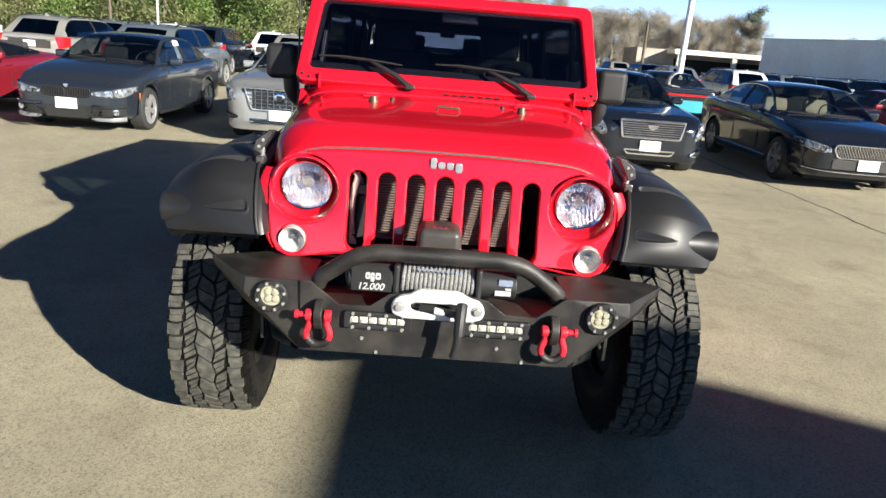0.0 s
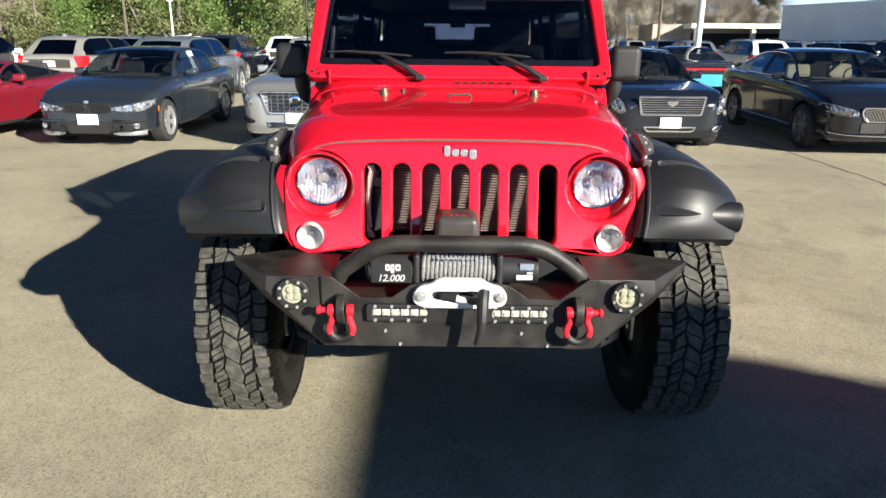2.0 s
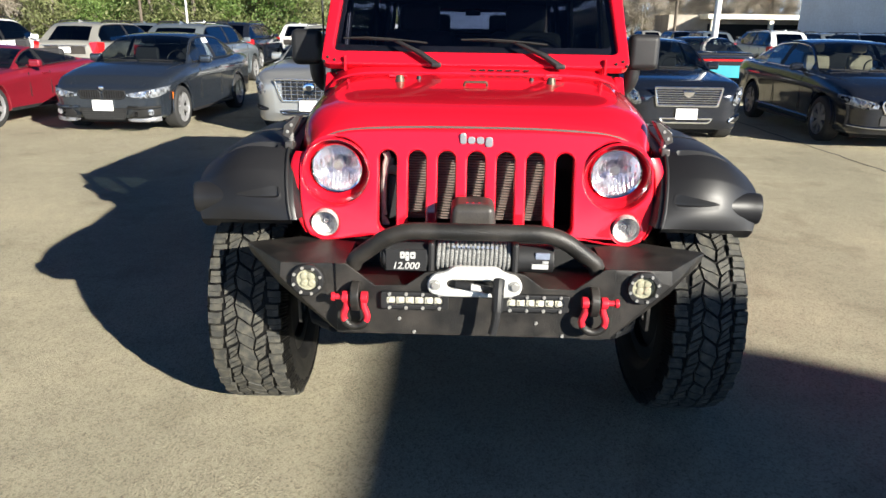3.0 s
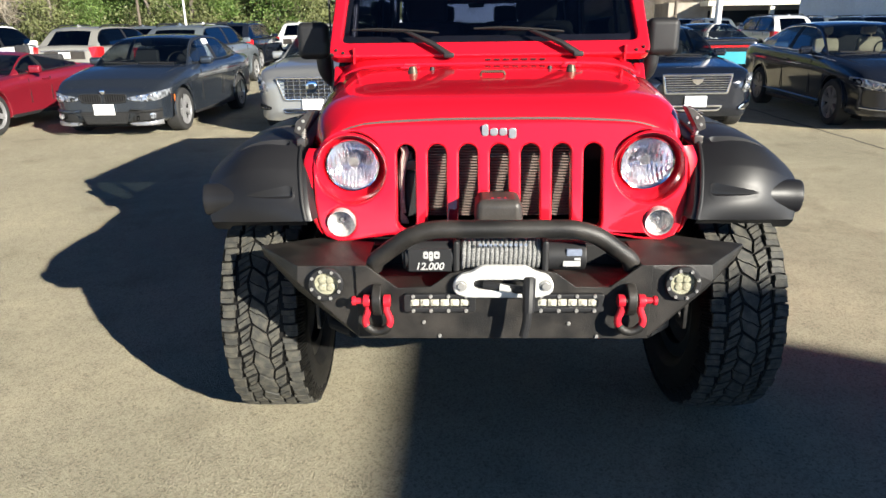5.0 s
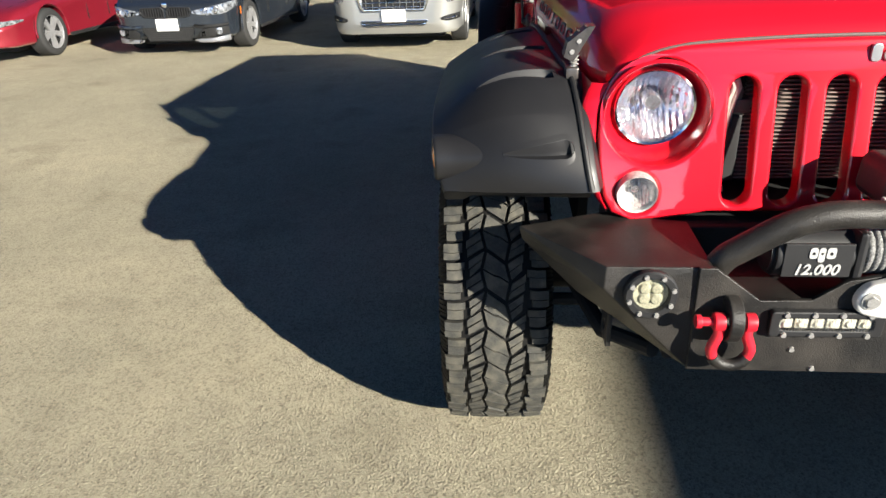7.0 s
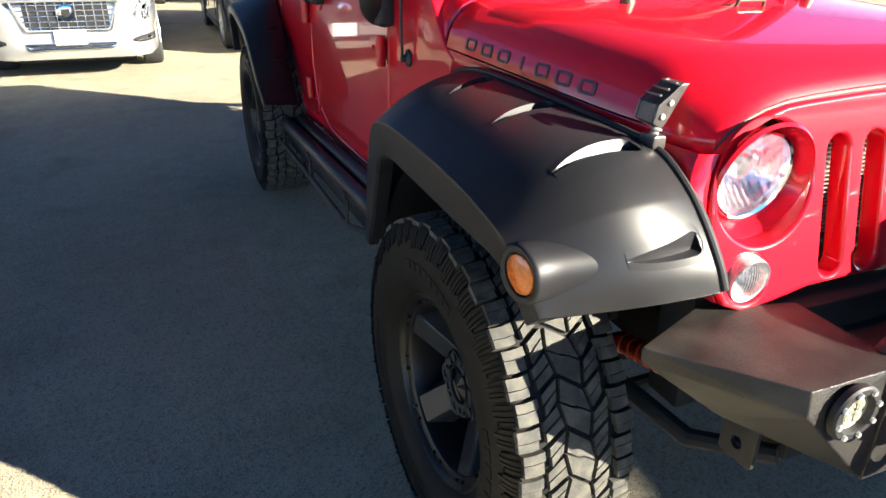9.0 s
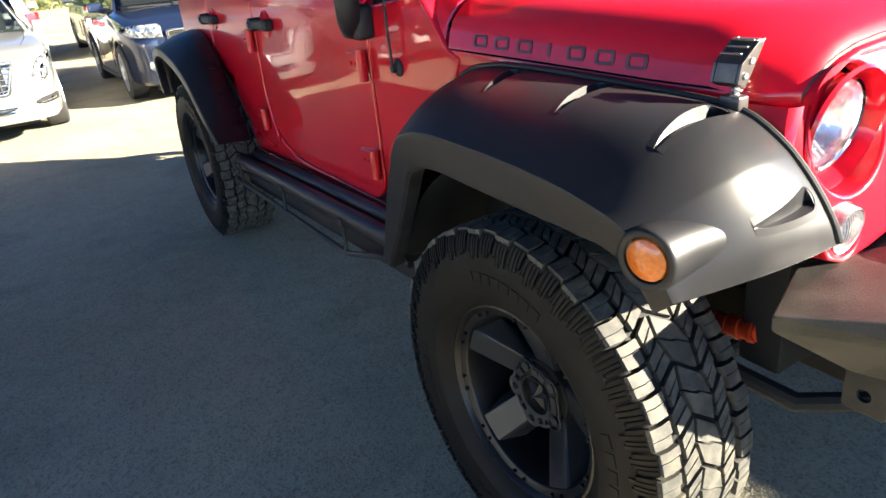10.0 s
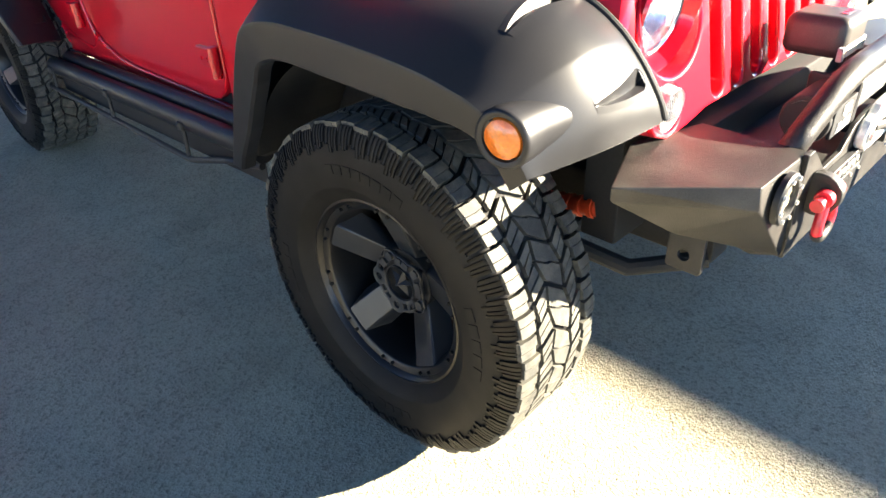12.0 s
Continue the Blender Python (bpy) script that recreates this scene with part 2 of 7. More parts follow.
def rot_to(d):
    return Vector(d).normalized().to_track_quat("Z", "Y").to_matrix()


def cyl(bm, p0, p1, r0, r1=None, n=24, bevel=0.0):
    p0, p1 = Vector(p0), Vector(p1)
    d = p1 - p0
    m = Matrix.Translation((p0 + p1) / 2) @ rot_to(d).to_4x4()
    got = bmesh.ops.create_cone(bm, cap_ends=True, segments=n, radius1=r0, radius2=r0 if r1 is None else r1, depth=d.length, matrix=m)
    if bevel:
        rims = [e for e in {e for v in got["verts"] for e in v.link_edges} if any(len(f.verts) > 4 for f in e.link_faces)]
        bmesh.ops.bevel(bm, geom=rims, offset=bevel, segments=2, affect="EDGES", profile=0.5)
    return bm


def rounded(points, radius, n=5, closed=False):
    """A polyline with its corners rounded."""
    pts = [Vector(p) for p in points]
    out = []
    for i, p in enumerate(pts):
        if not closed and i in (0, len(pts) - 1):
            out.append(p)
            continue
        a, b = pts[i - 1], pts[(i + 1) % len(pts)]
        ra = min(radius, (a - p).length * 0.45, (b - p).length * 0.45)
        pa, pb = p + (a - p).normalized() * ra, p + (b - p).normalized() * ra
        out += [(1 - t) ** 2 * pa + 2 * t * (1 - t) * p + t * t * pb for t in (k / n for k in range(n + 1))]
    return out


def tube(bm, pts, r, n=12, radii=None):
    pts = [Vector(p) for p in pts]
    rings, up = [], None
    for i, p in enumerate(pts):
        d = (pts[min(i + 1, len(pts) - 1)] - pts[max(i - 1, 0)]).normalized()
        if up is None:
            up = d.orthogonal().normalized()
        up = (up - d * up.dot(d)).normalized()
        side = d.cross(up)
        rr = radii[i] if radii else r
        rings.append([bm.verts.new(p + rr * (math.cos(a) * up + math.sin(a) * side)) for a in (2 * math.pi * k / n for k in range(n))])
    for a, b in zip(rings, rings[1:]):
        for k in range(n):
            bm.faces.new((a[k], a[(k + 1) % n], b[(k + 1) % n], b[k]))
    bm.faces.new(rings[0][::-1])
    bm.faces.new(rings[-1])
    return bm


def lathe(bm, profile, m=None, n=48, close=False):
    """profile: (radius, height) along the local z."""
    m = m or Matrix()
    rings = []
    for r, h in profile:
        if r < 1e-6:
            rings.append([bm.verts.new(m @ Vector((0, 0, h)))])
        else:
            rings.append([bm.verts.new(m @ Vector((r * math.cos(a), r * math.sin(a), h))) for a in (2 * math.pi * k / n for k in range(n))])
    pairs = list(zip(rings, rings[1:])) + ([(rings[-1], rings[0])] if close else [])
    for a, b in pairs:
        for k in range(n):
            k2 = (k + 1) % n
            if len(a) == 1 and len(b) == 1:
                continue
            if len(a) == 1:
                bm.faces.new((a[0], b[k], b[k2]))
            elif len(b) == 1:
                bm.faces.new((a[k], a[k2], b[0]))
            else:
                bm.faces.new((a[k], a[k2], b[k2], b[k]))
    return bm


def grid(bm, rows, close_v=False, flip=False):
    """A skin over rows of points of equal length."""
    vs = [[bm.verts.new(p) for p in row] for row in rows]
    for a, b in zip(vs, vs[1:]):
        for k in range(len(a) - (0 if close_v else 1)):
            k2 = (k + 1) % len(a)
            quad = (a[k], a[k2], b[k2], b[k])
            try:
                bm.faces.new(quad[::-1] if flip else quad)
            except ValueError:
                pass
    return vs


FRONT = Matrix.Rotation(radians(90), 4, "X")  # plate's x, y become x, z; its depth points to -y
SIDE = Matrix(((0, 0, 1, 0), (1, 0, 0, 0), (0, 1, 0, 0), (0, 0, 0, 1)))  # plate's x, y become y, z; its depth points to +x


def plate(bm, outline, holes=(), depth=0.01, bevel=0.002, m=Matrix(), segs=2):
    """A flat plate with holes and rounded edges, of an outline in its own x, y."""
    cu = bpy.data.curves.new("outline", "CURVE")
    cu.dimensions, cu.fill_mode = "2D", "BOTH"
    cu.extrude, cu.bevel_depth, cu.bevel_resolution = max(0.0, depth / 2 - bevel), bevel, segs
    cu.offset = -bevel
    for ring in (outline, *holes):
        sp = cu.splines.new("POLY")
        sp.points.add(len(ring) - 1)
        for q, p in zip(sp.points, ring):
            q.co = (p[0], p[1], 0, 1)
        sp.use_cyclic_u = True
    ob = bpy.data.objects.new("outline", cu)
    me = bpy.data.meshes.new_from_object(ob)
    me.transform(m)
    bm.from_mesh(me)
    bpy.data.objects.remove(ob)
    bpy.data.curves.remove(cu)
    bpy.data.meshes.remove(me)
    return bm


def ring2(cx, cy, r, n=32, r2=None):
    return [(cx + r * math.cos(2 * math.pi * k / n), cy + (r2 or r) * math.sin(2 * math.pi * k / n)) for k in range(n)]


def slot2(cx, y0, y1, w, n=10):
    """An upright slot with round ends."""
    r = w / 2
    top = [(cx + r * math.cos(math.pi * k / n), y1 - r + r * math.sin(math.pi * k / n)) for k in range(n + 1)]
    bot = [(cx - r * math.cos(math.pi * k / n), y0 + r - r * math.sin(math.pi * k / n)) for k in range(n + 1)]
    return top + bot


def hull(bm, pts, bevel=0.0):
    vs = [bm.verts.new(p) for p in pts]
    got = bmesh.ops.convex_hull(bm, input=vs)
    junk = [v for v in vs if not v.link_faces]
    bmesh.ops.delete(bm, geom=junk, context="VERTS")
    bmesh.ops.dissolve_limit(bm, angle_limit=radians(4), verts=bm.verts, edges=bm.edges)
    if bevel:
        bmesh.ops.bevel(bm, geom=list(bm.edges), offset=bevel, segments=2, affect="EDGES", profile=0.5)
    return bm


def mirrored(points, s):
    return [(s * x, y, z) for x, y, z in points]


def interp(xs, ys, x):
    return float(np.interp(x, xs, ys))


def smooth_curve(pts, n):
    """Catmull-Rom through points of any dimension, resampled evenly by knot."""
    P = np.array(pts, float)
    out = []
    for t in np.linspace(0, len(P) - 1, n):
        i = min(int(t), len(P) - 2)
        u = t - i
        p0, p1, p2, p3 = P[max(i - 1, 0)], P[i], P[i + 1], P[min(i + 2, len(P) - 1)]
        out.append(0.5 * (2 * p1 + (p2 - p0) * u + (2 * p0 - 5 * p1 + 4 * p2 - p3) * u * u + (3 * p1 - p0 - 3 * p2 + p3) * u ** 3))
    return out


# ---- ground ----
bm = B()
R_FAR = 1500.0
grid(bm, [[(x, y, 0) for x in (-R_FAR, -40, -8, 0, 8, 40, R_FAR)] for y in (-R_FAR, -40, -8, 0, 8, 40, R_FAR)])
tagged(part("ground", bm, GROUND), "worn tan-grey asphalt of a car lot, coarse and dusty", "asphalt", kind="structure")
# ---- the red off-road SUV: x across, front at y = 0, rear at y = 4.2 ----
suv = thing("off_road_suv", "lifted red four-door off-road SUV with black flares and winch bumper", "car")


def face_y(z):
    return -0.035 + 0.2 * (z - 1.105)


# grille panel
bm = B()
half = [(0.0, 1.257), (0.25, 1.2545), (0.41, 1.2475), (0.465, 1.243), (0.51, 1.232), (0.555, 1.214), (0.588, 1.193), (0.613, 1.166), (0.631, 1.134), (0.641, 1.095), (0.643, 1.05), (0.640, 0.99), (0.634, 0.94), (0.624, 0.90), (0.605, 0.868), (0.56, 0.850), (0.47, 0.856), (0.38, 0.872), (0.0, 0.872)]
outline = half + [(-x, z) for x, z in half[-2:0:-1]]
holes = [slot2(-0.3195 + 0.1065 * i, 0.885, 1.177, 0.064) for i in range(7)]
for s in (-1, 1):
    holes += [ring2(s * 0.51, 1.099, 0.121, 48), ring2(s * 0.547, 0.915, 0.050, 28)]
plate(bm, outline, holes, 0.05, 0.009, FRONT, 3)
for v in bm.verts:
    v.co.y += face_y(v.co.z) + 0.025 + 0.05 * max(0.0, abs(v.co.x) - 0.42) ** 1.5
grille = part("grille_panel", bm, RED, suv)

# headlights and front lamps
for s in (-1, 1):
    for (cx, cz, r, name) in ((0.51, 1.105, 0.090, "headlight"), (0.547, 0.915, 0.046, "turn_lamp")):
        y0 = face_y(cz) + (0.042 if r > 0.06 else 0.004)
        m = Matrix.Translation((s * cx, y0, cz)) @ Matrix.Rotation(radians(90 + 8), 4, "X")
        bm = B()
        lathe(bm, [(r * 1.07, -0.03), (r * 1.07, 0.006), (r * 1.04, 0.011), (r * 0.985, 0.008), (r * 0.97, -0.006), (r * 0.97, -0.03)], m, 40)
        lamp = part(name, bm, CHROME if r > 0.06 else REFLECTOR_SMALL, suv, "round clear lamp in a chrome ring" if r > 0.06 else "small round clear lamp")
        bm = B()
        lathe(bm, [(r * f, -0.006 - 0.8 * r * (1 - f * f)) for f in (0.98, 0.94, 0.9, 0.84, 0.78, 0.72, 0.66, 0.6, 0.54, 0.48, 0.42, 0.36, 0.3, 0.22, 0.1, 0.0)], m, 120)
        pitch = 0.0135 if r > 0.06 else 0.007
        for v in bm.verts:
            u, w = v.co.x - s * cx, v.co.z - cz
            band = int(5 + w / (r * 0.42))
            v.co.y += 0.20 * pitch * math.sin(2 * math.pi * u / pitch + band * 0.5)
        part("reflector", bm, REFLECTOR if r > 0.06 else REFLECTOR_SMALL, lamp)
        bm = B()
        lathe(bm, [(r * 0.24, -0.07), (r * 0.24, -0.03), (r * 0.2, -0.022), (0, -0.02)], m, 20)
        part("bulb_shield", bm, REFLECTOR, lamp)
        bm = B()
        lathe(bm, [(r * 0.99, 0.004), (r * 0.85, 0.010), (r * 0.6, 0.016), (r * 0.3, 0.019), (0, 0.020)], m, 40)
        lens = part("lens", bm, GLASS_LAMP if r > 0.06 else GLASS_SMALL, lamp, "fluted clear glass")
        lens.visible_shadow = False
    # dished recess round the headlight
    bm = B()
    lathe(bm, [(0.127, 0.030), (0.1215, 0.037), (0.118, 0.033), (0.112, 0.018), (0.106, 0.004), (0.100, -0.003), (0.094, -0.010)], Matrix.Translation((s * 0.51, face_y(1.1) + 0.042, 1.101)) @ Matrix.Rotation(radians(98), 4, "X"), 48)
    part("lamp_bezel", bm, RED, suv)

# maker's badge, as plain chrome shapes
for i, (x, w, z0, z1) in enumerate(((-0.048, 0.022, 1.204, 1.244), (-0.018, 0.026, 1.205, 1.231), (0.013, 0.026, 1.205, 1.231), (0.045, 0.026, 1.195, 1.231))):
    bm = B()
    zc = (z0 + z1) / 2
    plate(bm, rounded([(x - w / 2, z0, 0), (x + w / 2, z0, 0), (x + w / 2, z1, 0), (x - w / 2, z1, 0)], 0.011, 4, True), (), 0.008, 0.002, Matrix.Translation((0, face_y(zc) - 0.004, 0)) @ FRONT)
    part("badge", bm, NICKEL, suv)

# condenser behind the slots
bm = B()
box(bm, (0, 0.16, 1.02), (1.16, 0.02, 0.42))
core = part("radiator_shroud", bm, DEEP, suv)
for c, d in (((0, 0.10, 0.855), (1.16, 0.10, 0.02)), ((0, 0.10, 1.195), (1.2, 0.10, 0.02)), ((-0.405, 0.10, 1.02), (0.02, 0.10, 0.30)), ((0.405, 0.10, 1.02), (0.02, 0.10, 0.30))):
    bm = B()
    box(bm, c, d)
    part("shroud_panel", bm, DEEP, core)
for i in range(27):
    bm = B()
    box(bm, (0, 0.085, 0.902 + 0.0102 * i), (0.56, 0.02, 0.0042), 0.0008, segs=1)
    part("fin", bm, FIN, core)
PALE_PLASTIC = material("dusty_pale_plastic", (0.34, 0.29, 0.26), 0.6, grain=0.15, size=0.004, blotch=0.2, blotch_size=0.03)
bm = B()
for q in (0.0, 0.012):
    tube(bm, [(-0.338 + q, 0.020, 1.165), (-0.330 + q, 0.020, 1.145), (-0.338 + q, 0.021, 1.115), (-0.343 + q * 0.5, 0.022, 1.05), (-0.344 + q * 0.3, 0.022, 0.98), (-0.342 + q * 0.6, 0.021, 0.925)], 0.008, 8)
hull(bm, [(-0.350, 0.018, 0.935), (-0.350, 0.018, 0.885), (-0.318, 0.018, 0.885), (-0.322, 0.018, 0.905), (-0.350, 0.034, 0.93), (-0.32, 0.034, 0.885)], 0.003)
mount = part("bracket", bm, PALE_PLASTIC, suv, "dusty pale bracket behind the grille")
bm = B()
box(bm, (-0.312, 0.040, 1.098), (0.058, 0.03, 0.034), 0.004)
box(bm, (-0.312, 0.038, 1.128), (0.020, 0.02, 0.03), 0.006)
part("connector", bm, BOXGREY, mount)
bm = B()
box(bm, (-0.312, 0.070, 0.985), (0.052, 0.03, 0.17), 0.006)
part("cooler_box", bm, BLACK, mount)

# hood
HY = [0.012, 0.02, 0.035, 0.06, 0.10, 0.16, 0.26, 0.40, 0.55, 0.70, 0.85, 0.95, 0.985]
HZ = [1.271, 1.286, 1.301, 1.314, 1.3245, 1.332, 1.3405, 1.350, 1.3595, 1.3685, 1.3775, 1.3835, 1.385]
HW = [0.630, 0.636, 0.642, 0.649, 0.658, 0.667, 0.684, 0.702, 0.717, 0.731, 0.744, 0.751, 0.753]
HL = [1.196, 1.190, 1.188, 1.187, 1.187, 1.188, 1.192, 1.200, 1.208, 1.215, 1.221, 1.225, 1.226]
SEC = [(0, 1), (0.15, 0.999), (0.3, 0.996), (0.45, 0.990), (0.6, 0.980), (0.72, 0.955), (0.80, 0.910), (0.865, 0.825), (0.915, 0.71), (0.95, 0.565), (0.972, 0.45), (0.988, 0.25), (1.0, 0.0)]


NOSE = [(0, 1.265), (0.10, 1.2648), (0.20, 1.2638), (0.30, 1.2605), (0.39, 1.2557), (0.455, 1.250), (0.505, 1.239), (0.545, 1.224), (0.577, 1.206), (0.601, 1.187), (0.618, 1.168), (0.630, 1.151), (0.638, 1.137)]


def hood_point(y, k):
    w, zc, zl = interp(HY, HW, y), interp(HY, HZ, y), interp(HY, HL, y)
    fx, fz = SEC[k]
    p = Vector((fx * w, y, zl + fz * (zc - zl)))
    # the front edge follows the rounded top of the grille
    f = min(1.0, max(0.0, (y - 0.012) / 0.16))
    lift = zc - HZ[0]
    return Vector((NOSE[k][0], y, NOSE[k][1] + lift * fz)).lerp(p, f * f * (3 - 2 * f))


bm = B()
ys = [0.012, 0.02, 0.03, 0.045, 0.06, 0.08, 0.10, 0.13, 0.17, 0.22, 0.3, 0.4, 0.5, 0.6, 0.7, 0.8, 0.9, 0.96, 0.985]
rows = []
for y in ys:
    right = [hood_point(y, k) for k in range(len(SEC))]
    rows.append([Vector((-p.x, p.y, p.z)) for p in right[::-1]] + right[1:])
vs = grid(bm, rows)
lip = [bm.verts.new((v.co.x * 0.985, v.co.y + 0.02, v.co.z - 0.03)) for v in vs[0]]
for k in range(len(lip) - 1):
    bm.faces.new((lip[k], lip[k + 1], vs[0][k + 1], vs[0][k]))
hood = part("hood", bm, RED, suv, sharp=50)
# dark seal under the hood's front edge
bm = B()
tube(bm, [(x, 0.006 + 0.02 * abs(x) ** 2, interp([p[0] for p in NOSE], [p[1] for p in NOSE], abs(x)) - 0.005) for x in np.linspace(-0.635, 0.635, 41)], 0.0045, 8)
part("hood_seal", bm, SEAL, suv)

# hood hardware
for s in (-1, 1):
    bm = B()
    lathe(bm, [(0.022, 0), (0.0215, 0.010), (0.018, 0.024), (0.016, 0.034), (0.0, 0.036)], Matrix.Translation((s * 0.34, 0.69, interp(HY, HZ, 0.69) - 0.008)), 20)
    part("hood_stud", bm, BRONZE, suv, "bronze-coloured hood bumper stud")
    bm = B()
    cyl(bm, (s * 0.26, 0.78, 1.37), (s * 0.26, 0.78, 1.386), 0.012, 0.009, 12)
    part("washer_nozzle", bm, BLACK, suv)
    bm = B()
    box(bm, (s * 0.36, 0.83, 1.383), (0.085, 0.05, 0.016), 0.005)
    box(bm, (s * 0.36, 0.87, 1.392), (0.06, 0.04, 0.02), 0.005)
    part("hood_hinge", bm, RED, suv)
bm = B()
tube(bm, rounded([(-0.05, 0.585, 1.360), (-0.047, 0.58, 1.377), (0.047, 0.58, 1.377), (0.05, 0.585, 1.360)], 0.010), 0.0055, 10)
part("footman_loop", bm, BRONZE, suv, "small metal loop on the hood")

# side hood latches
for s in (-1, 1):
    bm = B()
    ends = [(0.722, 1.212), (0.700, 1.200), (0.690, 1.214), (0.650, 1.283), (0.668, 1.281), (0.714, 1.246)]
    hull(bm, [(s * x, y, z) for x, z in ends for y in (0.074, 0.120)], 0.002)
    latch = part("hood_latch", bm, GUNMETAL, suv, "black metal hood catch with bolted side plates", sharp=20)
    for y in (0.070, 0.124):
        bm = B()
        hull(bm, [(s * x, y + d, z) for x, z in ends for d in (-0.003, 0.003)], 0.001)
        part("side_plate", bm, GUNMETAL, latch, sharp=20)
    for x, z in ((0.703, 1.224), (0.687, 1.249)):
        bm = B()
        cyl(bm, (s * x, 0.068, z), (s * x, 0.0635, z), 0.0065, 0.0055, 10)
        part("bolt", bm, BOLT, latch)
    for k in range(3):
        bm = B()
        box(bm, (s * (0.706 - 0.017 * k), 0.097, 1.262 + 0.010 * k), (0.006, 0.044, 0.004), 0.001)
        part("rib", bm, GUNMETAL, latch)
    bm = B()
    cyl(bm, (s * 0.697, 0.088, 1.165), (s * 0.69, 0.088, 1.235), 0.006, n=10)
    part("rod", bm, BOLT, latch)
    bm = B()
    box(bm, (s * 0.70, 0.088, 1.172), (0.032, 0.045, 0.03), 0.006)
    part("catch_base", bm, GUNMETAL, latch)
    bm = B()
    tube(bm, [Vector((s * (0.694 + 0.009 * math.cos(a)), 0.088 + 0.009 * math.sin(a), 1.178 + 0.0030 * a / 2)) for a in np.linspace(0, 24, 60)], 0.0022, 5)
    part("spring", bm, BOLT, latch)

# trim name on the hood's sides, as plain blocks
for s in (-1, 1):
    for i in range(7):
        y = 0.845 - 0.0845 * i
        w, zl = interp(HY, HW, y), interp(HY, HL, y)
        bm = B()
        wl = 0.054 if i != 3 else 0.009
        z0, z1 = zl + 0.014, zl + 0.046
        pts = rounded([(y - wl / 2, z0, 0), (y + wl / 2, z0, 0), (y + wl / 2, z1, 0), (y - wl / 2, z1, 0)], 0.010, 3, True)
        inner = [] if i == 3 else [rounded([(y - wl / 2 + 0.008, z0 + 0.0065, 0), (y + wl / 2 - 0.008, z0 + 0.0065, 0), (y + wl / 2 - 0.008, z1 - 0.0065, 0), (y - wl / 2 + 0.008, z1 - 0.0065, 0)], 0.006, 3, True)]
        plate(bm, pts, inner, 0.0024, 0.0004, SIDE, 1)
        for v in bm.verts:
            yy, zz = v.co.y, v.co.z
            ww, zc, zl2 = interp(HY, HW, yy), interp(HY, HZ, yy), interp(HY, HL, yy)
            fz = (zz - zl2) / (zc - zl2)
            fx = interp([q[1] for q in SEC[::-1]], [q[0] for q in SEC[::-1]], fz)
            v.co.x = s * (ww * fx + 0.0018) + v.co.x
        part("decal", bm, DECAL, suv)

# cowl, windshield frame and glass
bm = B()
rows = []
for y, z, w in ((0.990, 1.372, 0.750), (0.993, 1.392, 0.753), (1.02, 1.402, 0.756), (1.05, 1.412, 0.759), (1.11, 1.435, 0.762)):
    right = [Vector((fx * w, y + 0.02 * fx ** 2, 1.222 + fz * (z - 1.222))) for fx, fz in SEC]
    rows.append([Vector((-p.x, p.y, p.z)) for p in right[::-1]] + right[1:])
grid(bm, rows)
part("cowl", bm, RED, suv)
for i in range(7):
    bm = B()
    box(bm, (-0.005 + 0.043 * i, 1.012, 1.4035), (0.028, 0.02, 0.006), 0.002)
    part("cowl_vent", bm, DEEP, suv)
RAKE = math.atan2(0.30, 0.47)
WS = Matrix.Translation((0, 1.065, 1.405)) @ Matrix.Rotation(-RAKE, 4, "X") @ FRONT
bm = B()
fo = rounded([(-0.772, 0.0, 0), (0.772, 0, 0), (0.735, 0.56, 0), (-0.735, 0.56, 0)], 0.05, 5, True)
fi = rounded([(-0.712, 0.078, 0), (0.712, 0.078, 0), (0.675, 0.495, 0), (-0.675, 0.495, 0)], 0.035, 5, True)
plate(bm, fo, [fi], 0.06, 0.012, WS, 3)
part("windshield_frame", bm, RED, suv)
bm = B()
plate(bm, rounded([(-0.72, 0.07, 0), (0.72, 0.07, 0), (0.683, 0.505, 0), (-0.683, 0.505, 0)], 0.03, 4, True), (), 0.005, 0.001, WS)
part("windshield", bm, GLASS_DARK, suv, "dark tinted windshield").visible_shadow = True
bm = B()
bo = [fi[k] for k in range(len(fi))]
bi = rounded([(-0.685, 0.125, 0), (0.685, 0.125, 0), (0.652, 0.475, 0), (-0.652, 0.475, 0)], 0.03, 5, True)
plate(bm, bo, [bi], 0.004, 0.001, Matrix.Translation((0, 0.006, 0)) @ WS)
part("frit_band", bm, BLACK, suv)
for s in (-1, 1):
    for u, v in ((0.735, 0.035), (0.752, 0.012), (0.70, 0.02)):
        bm = B()
        p0, p1 = WS @ Vector((s * u, v, 0.028)), WS @ Vector((s * u, v, 0.038))
        cyl(bm, p0, p1, 0.008, 0.006, 10)
        part("frame_bolt", bm, DEEP, suv)
    bm = B()
    box(bm, (s * 0.645, 1.045, 1.425), (0.012, 0.03, 0.075), 0.004)
    part("hinge_bracket", bm, RED, suv)

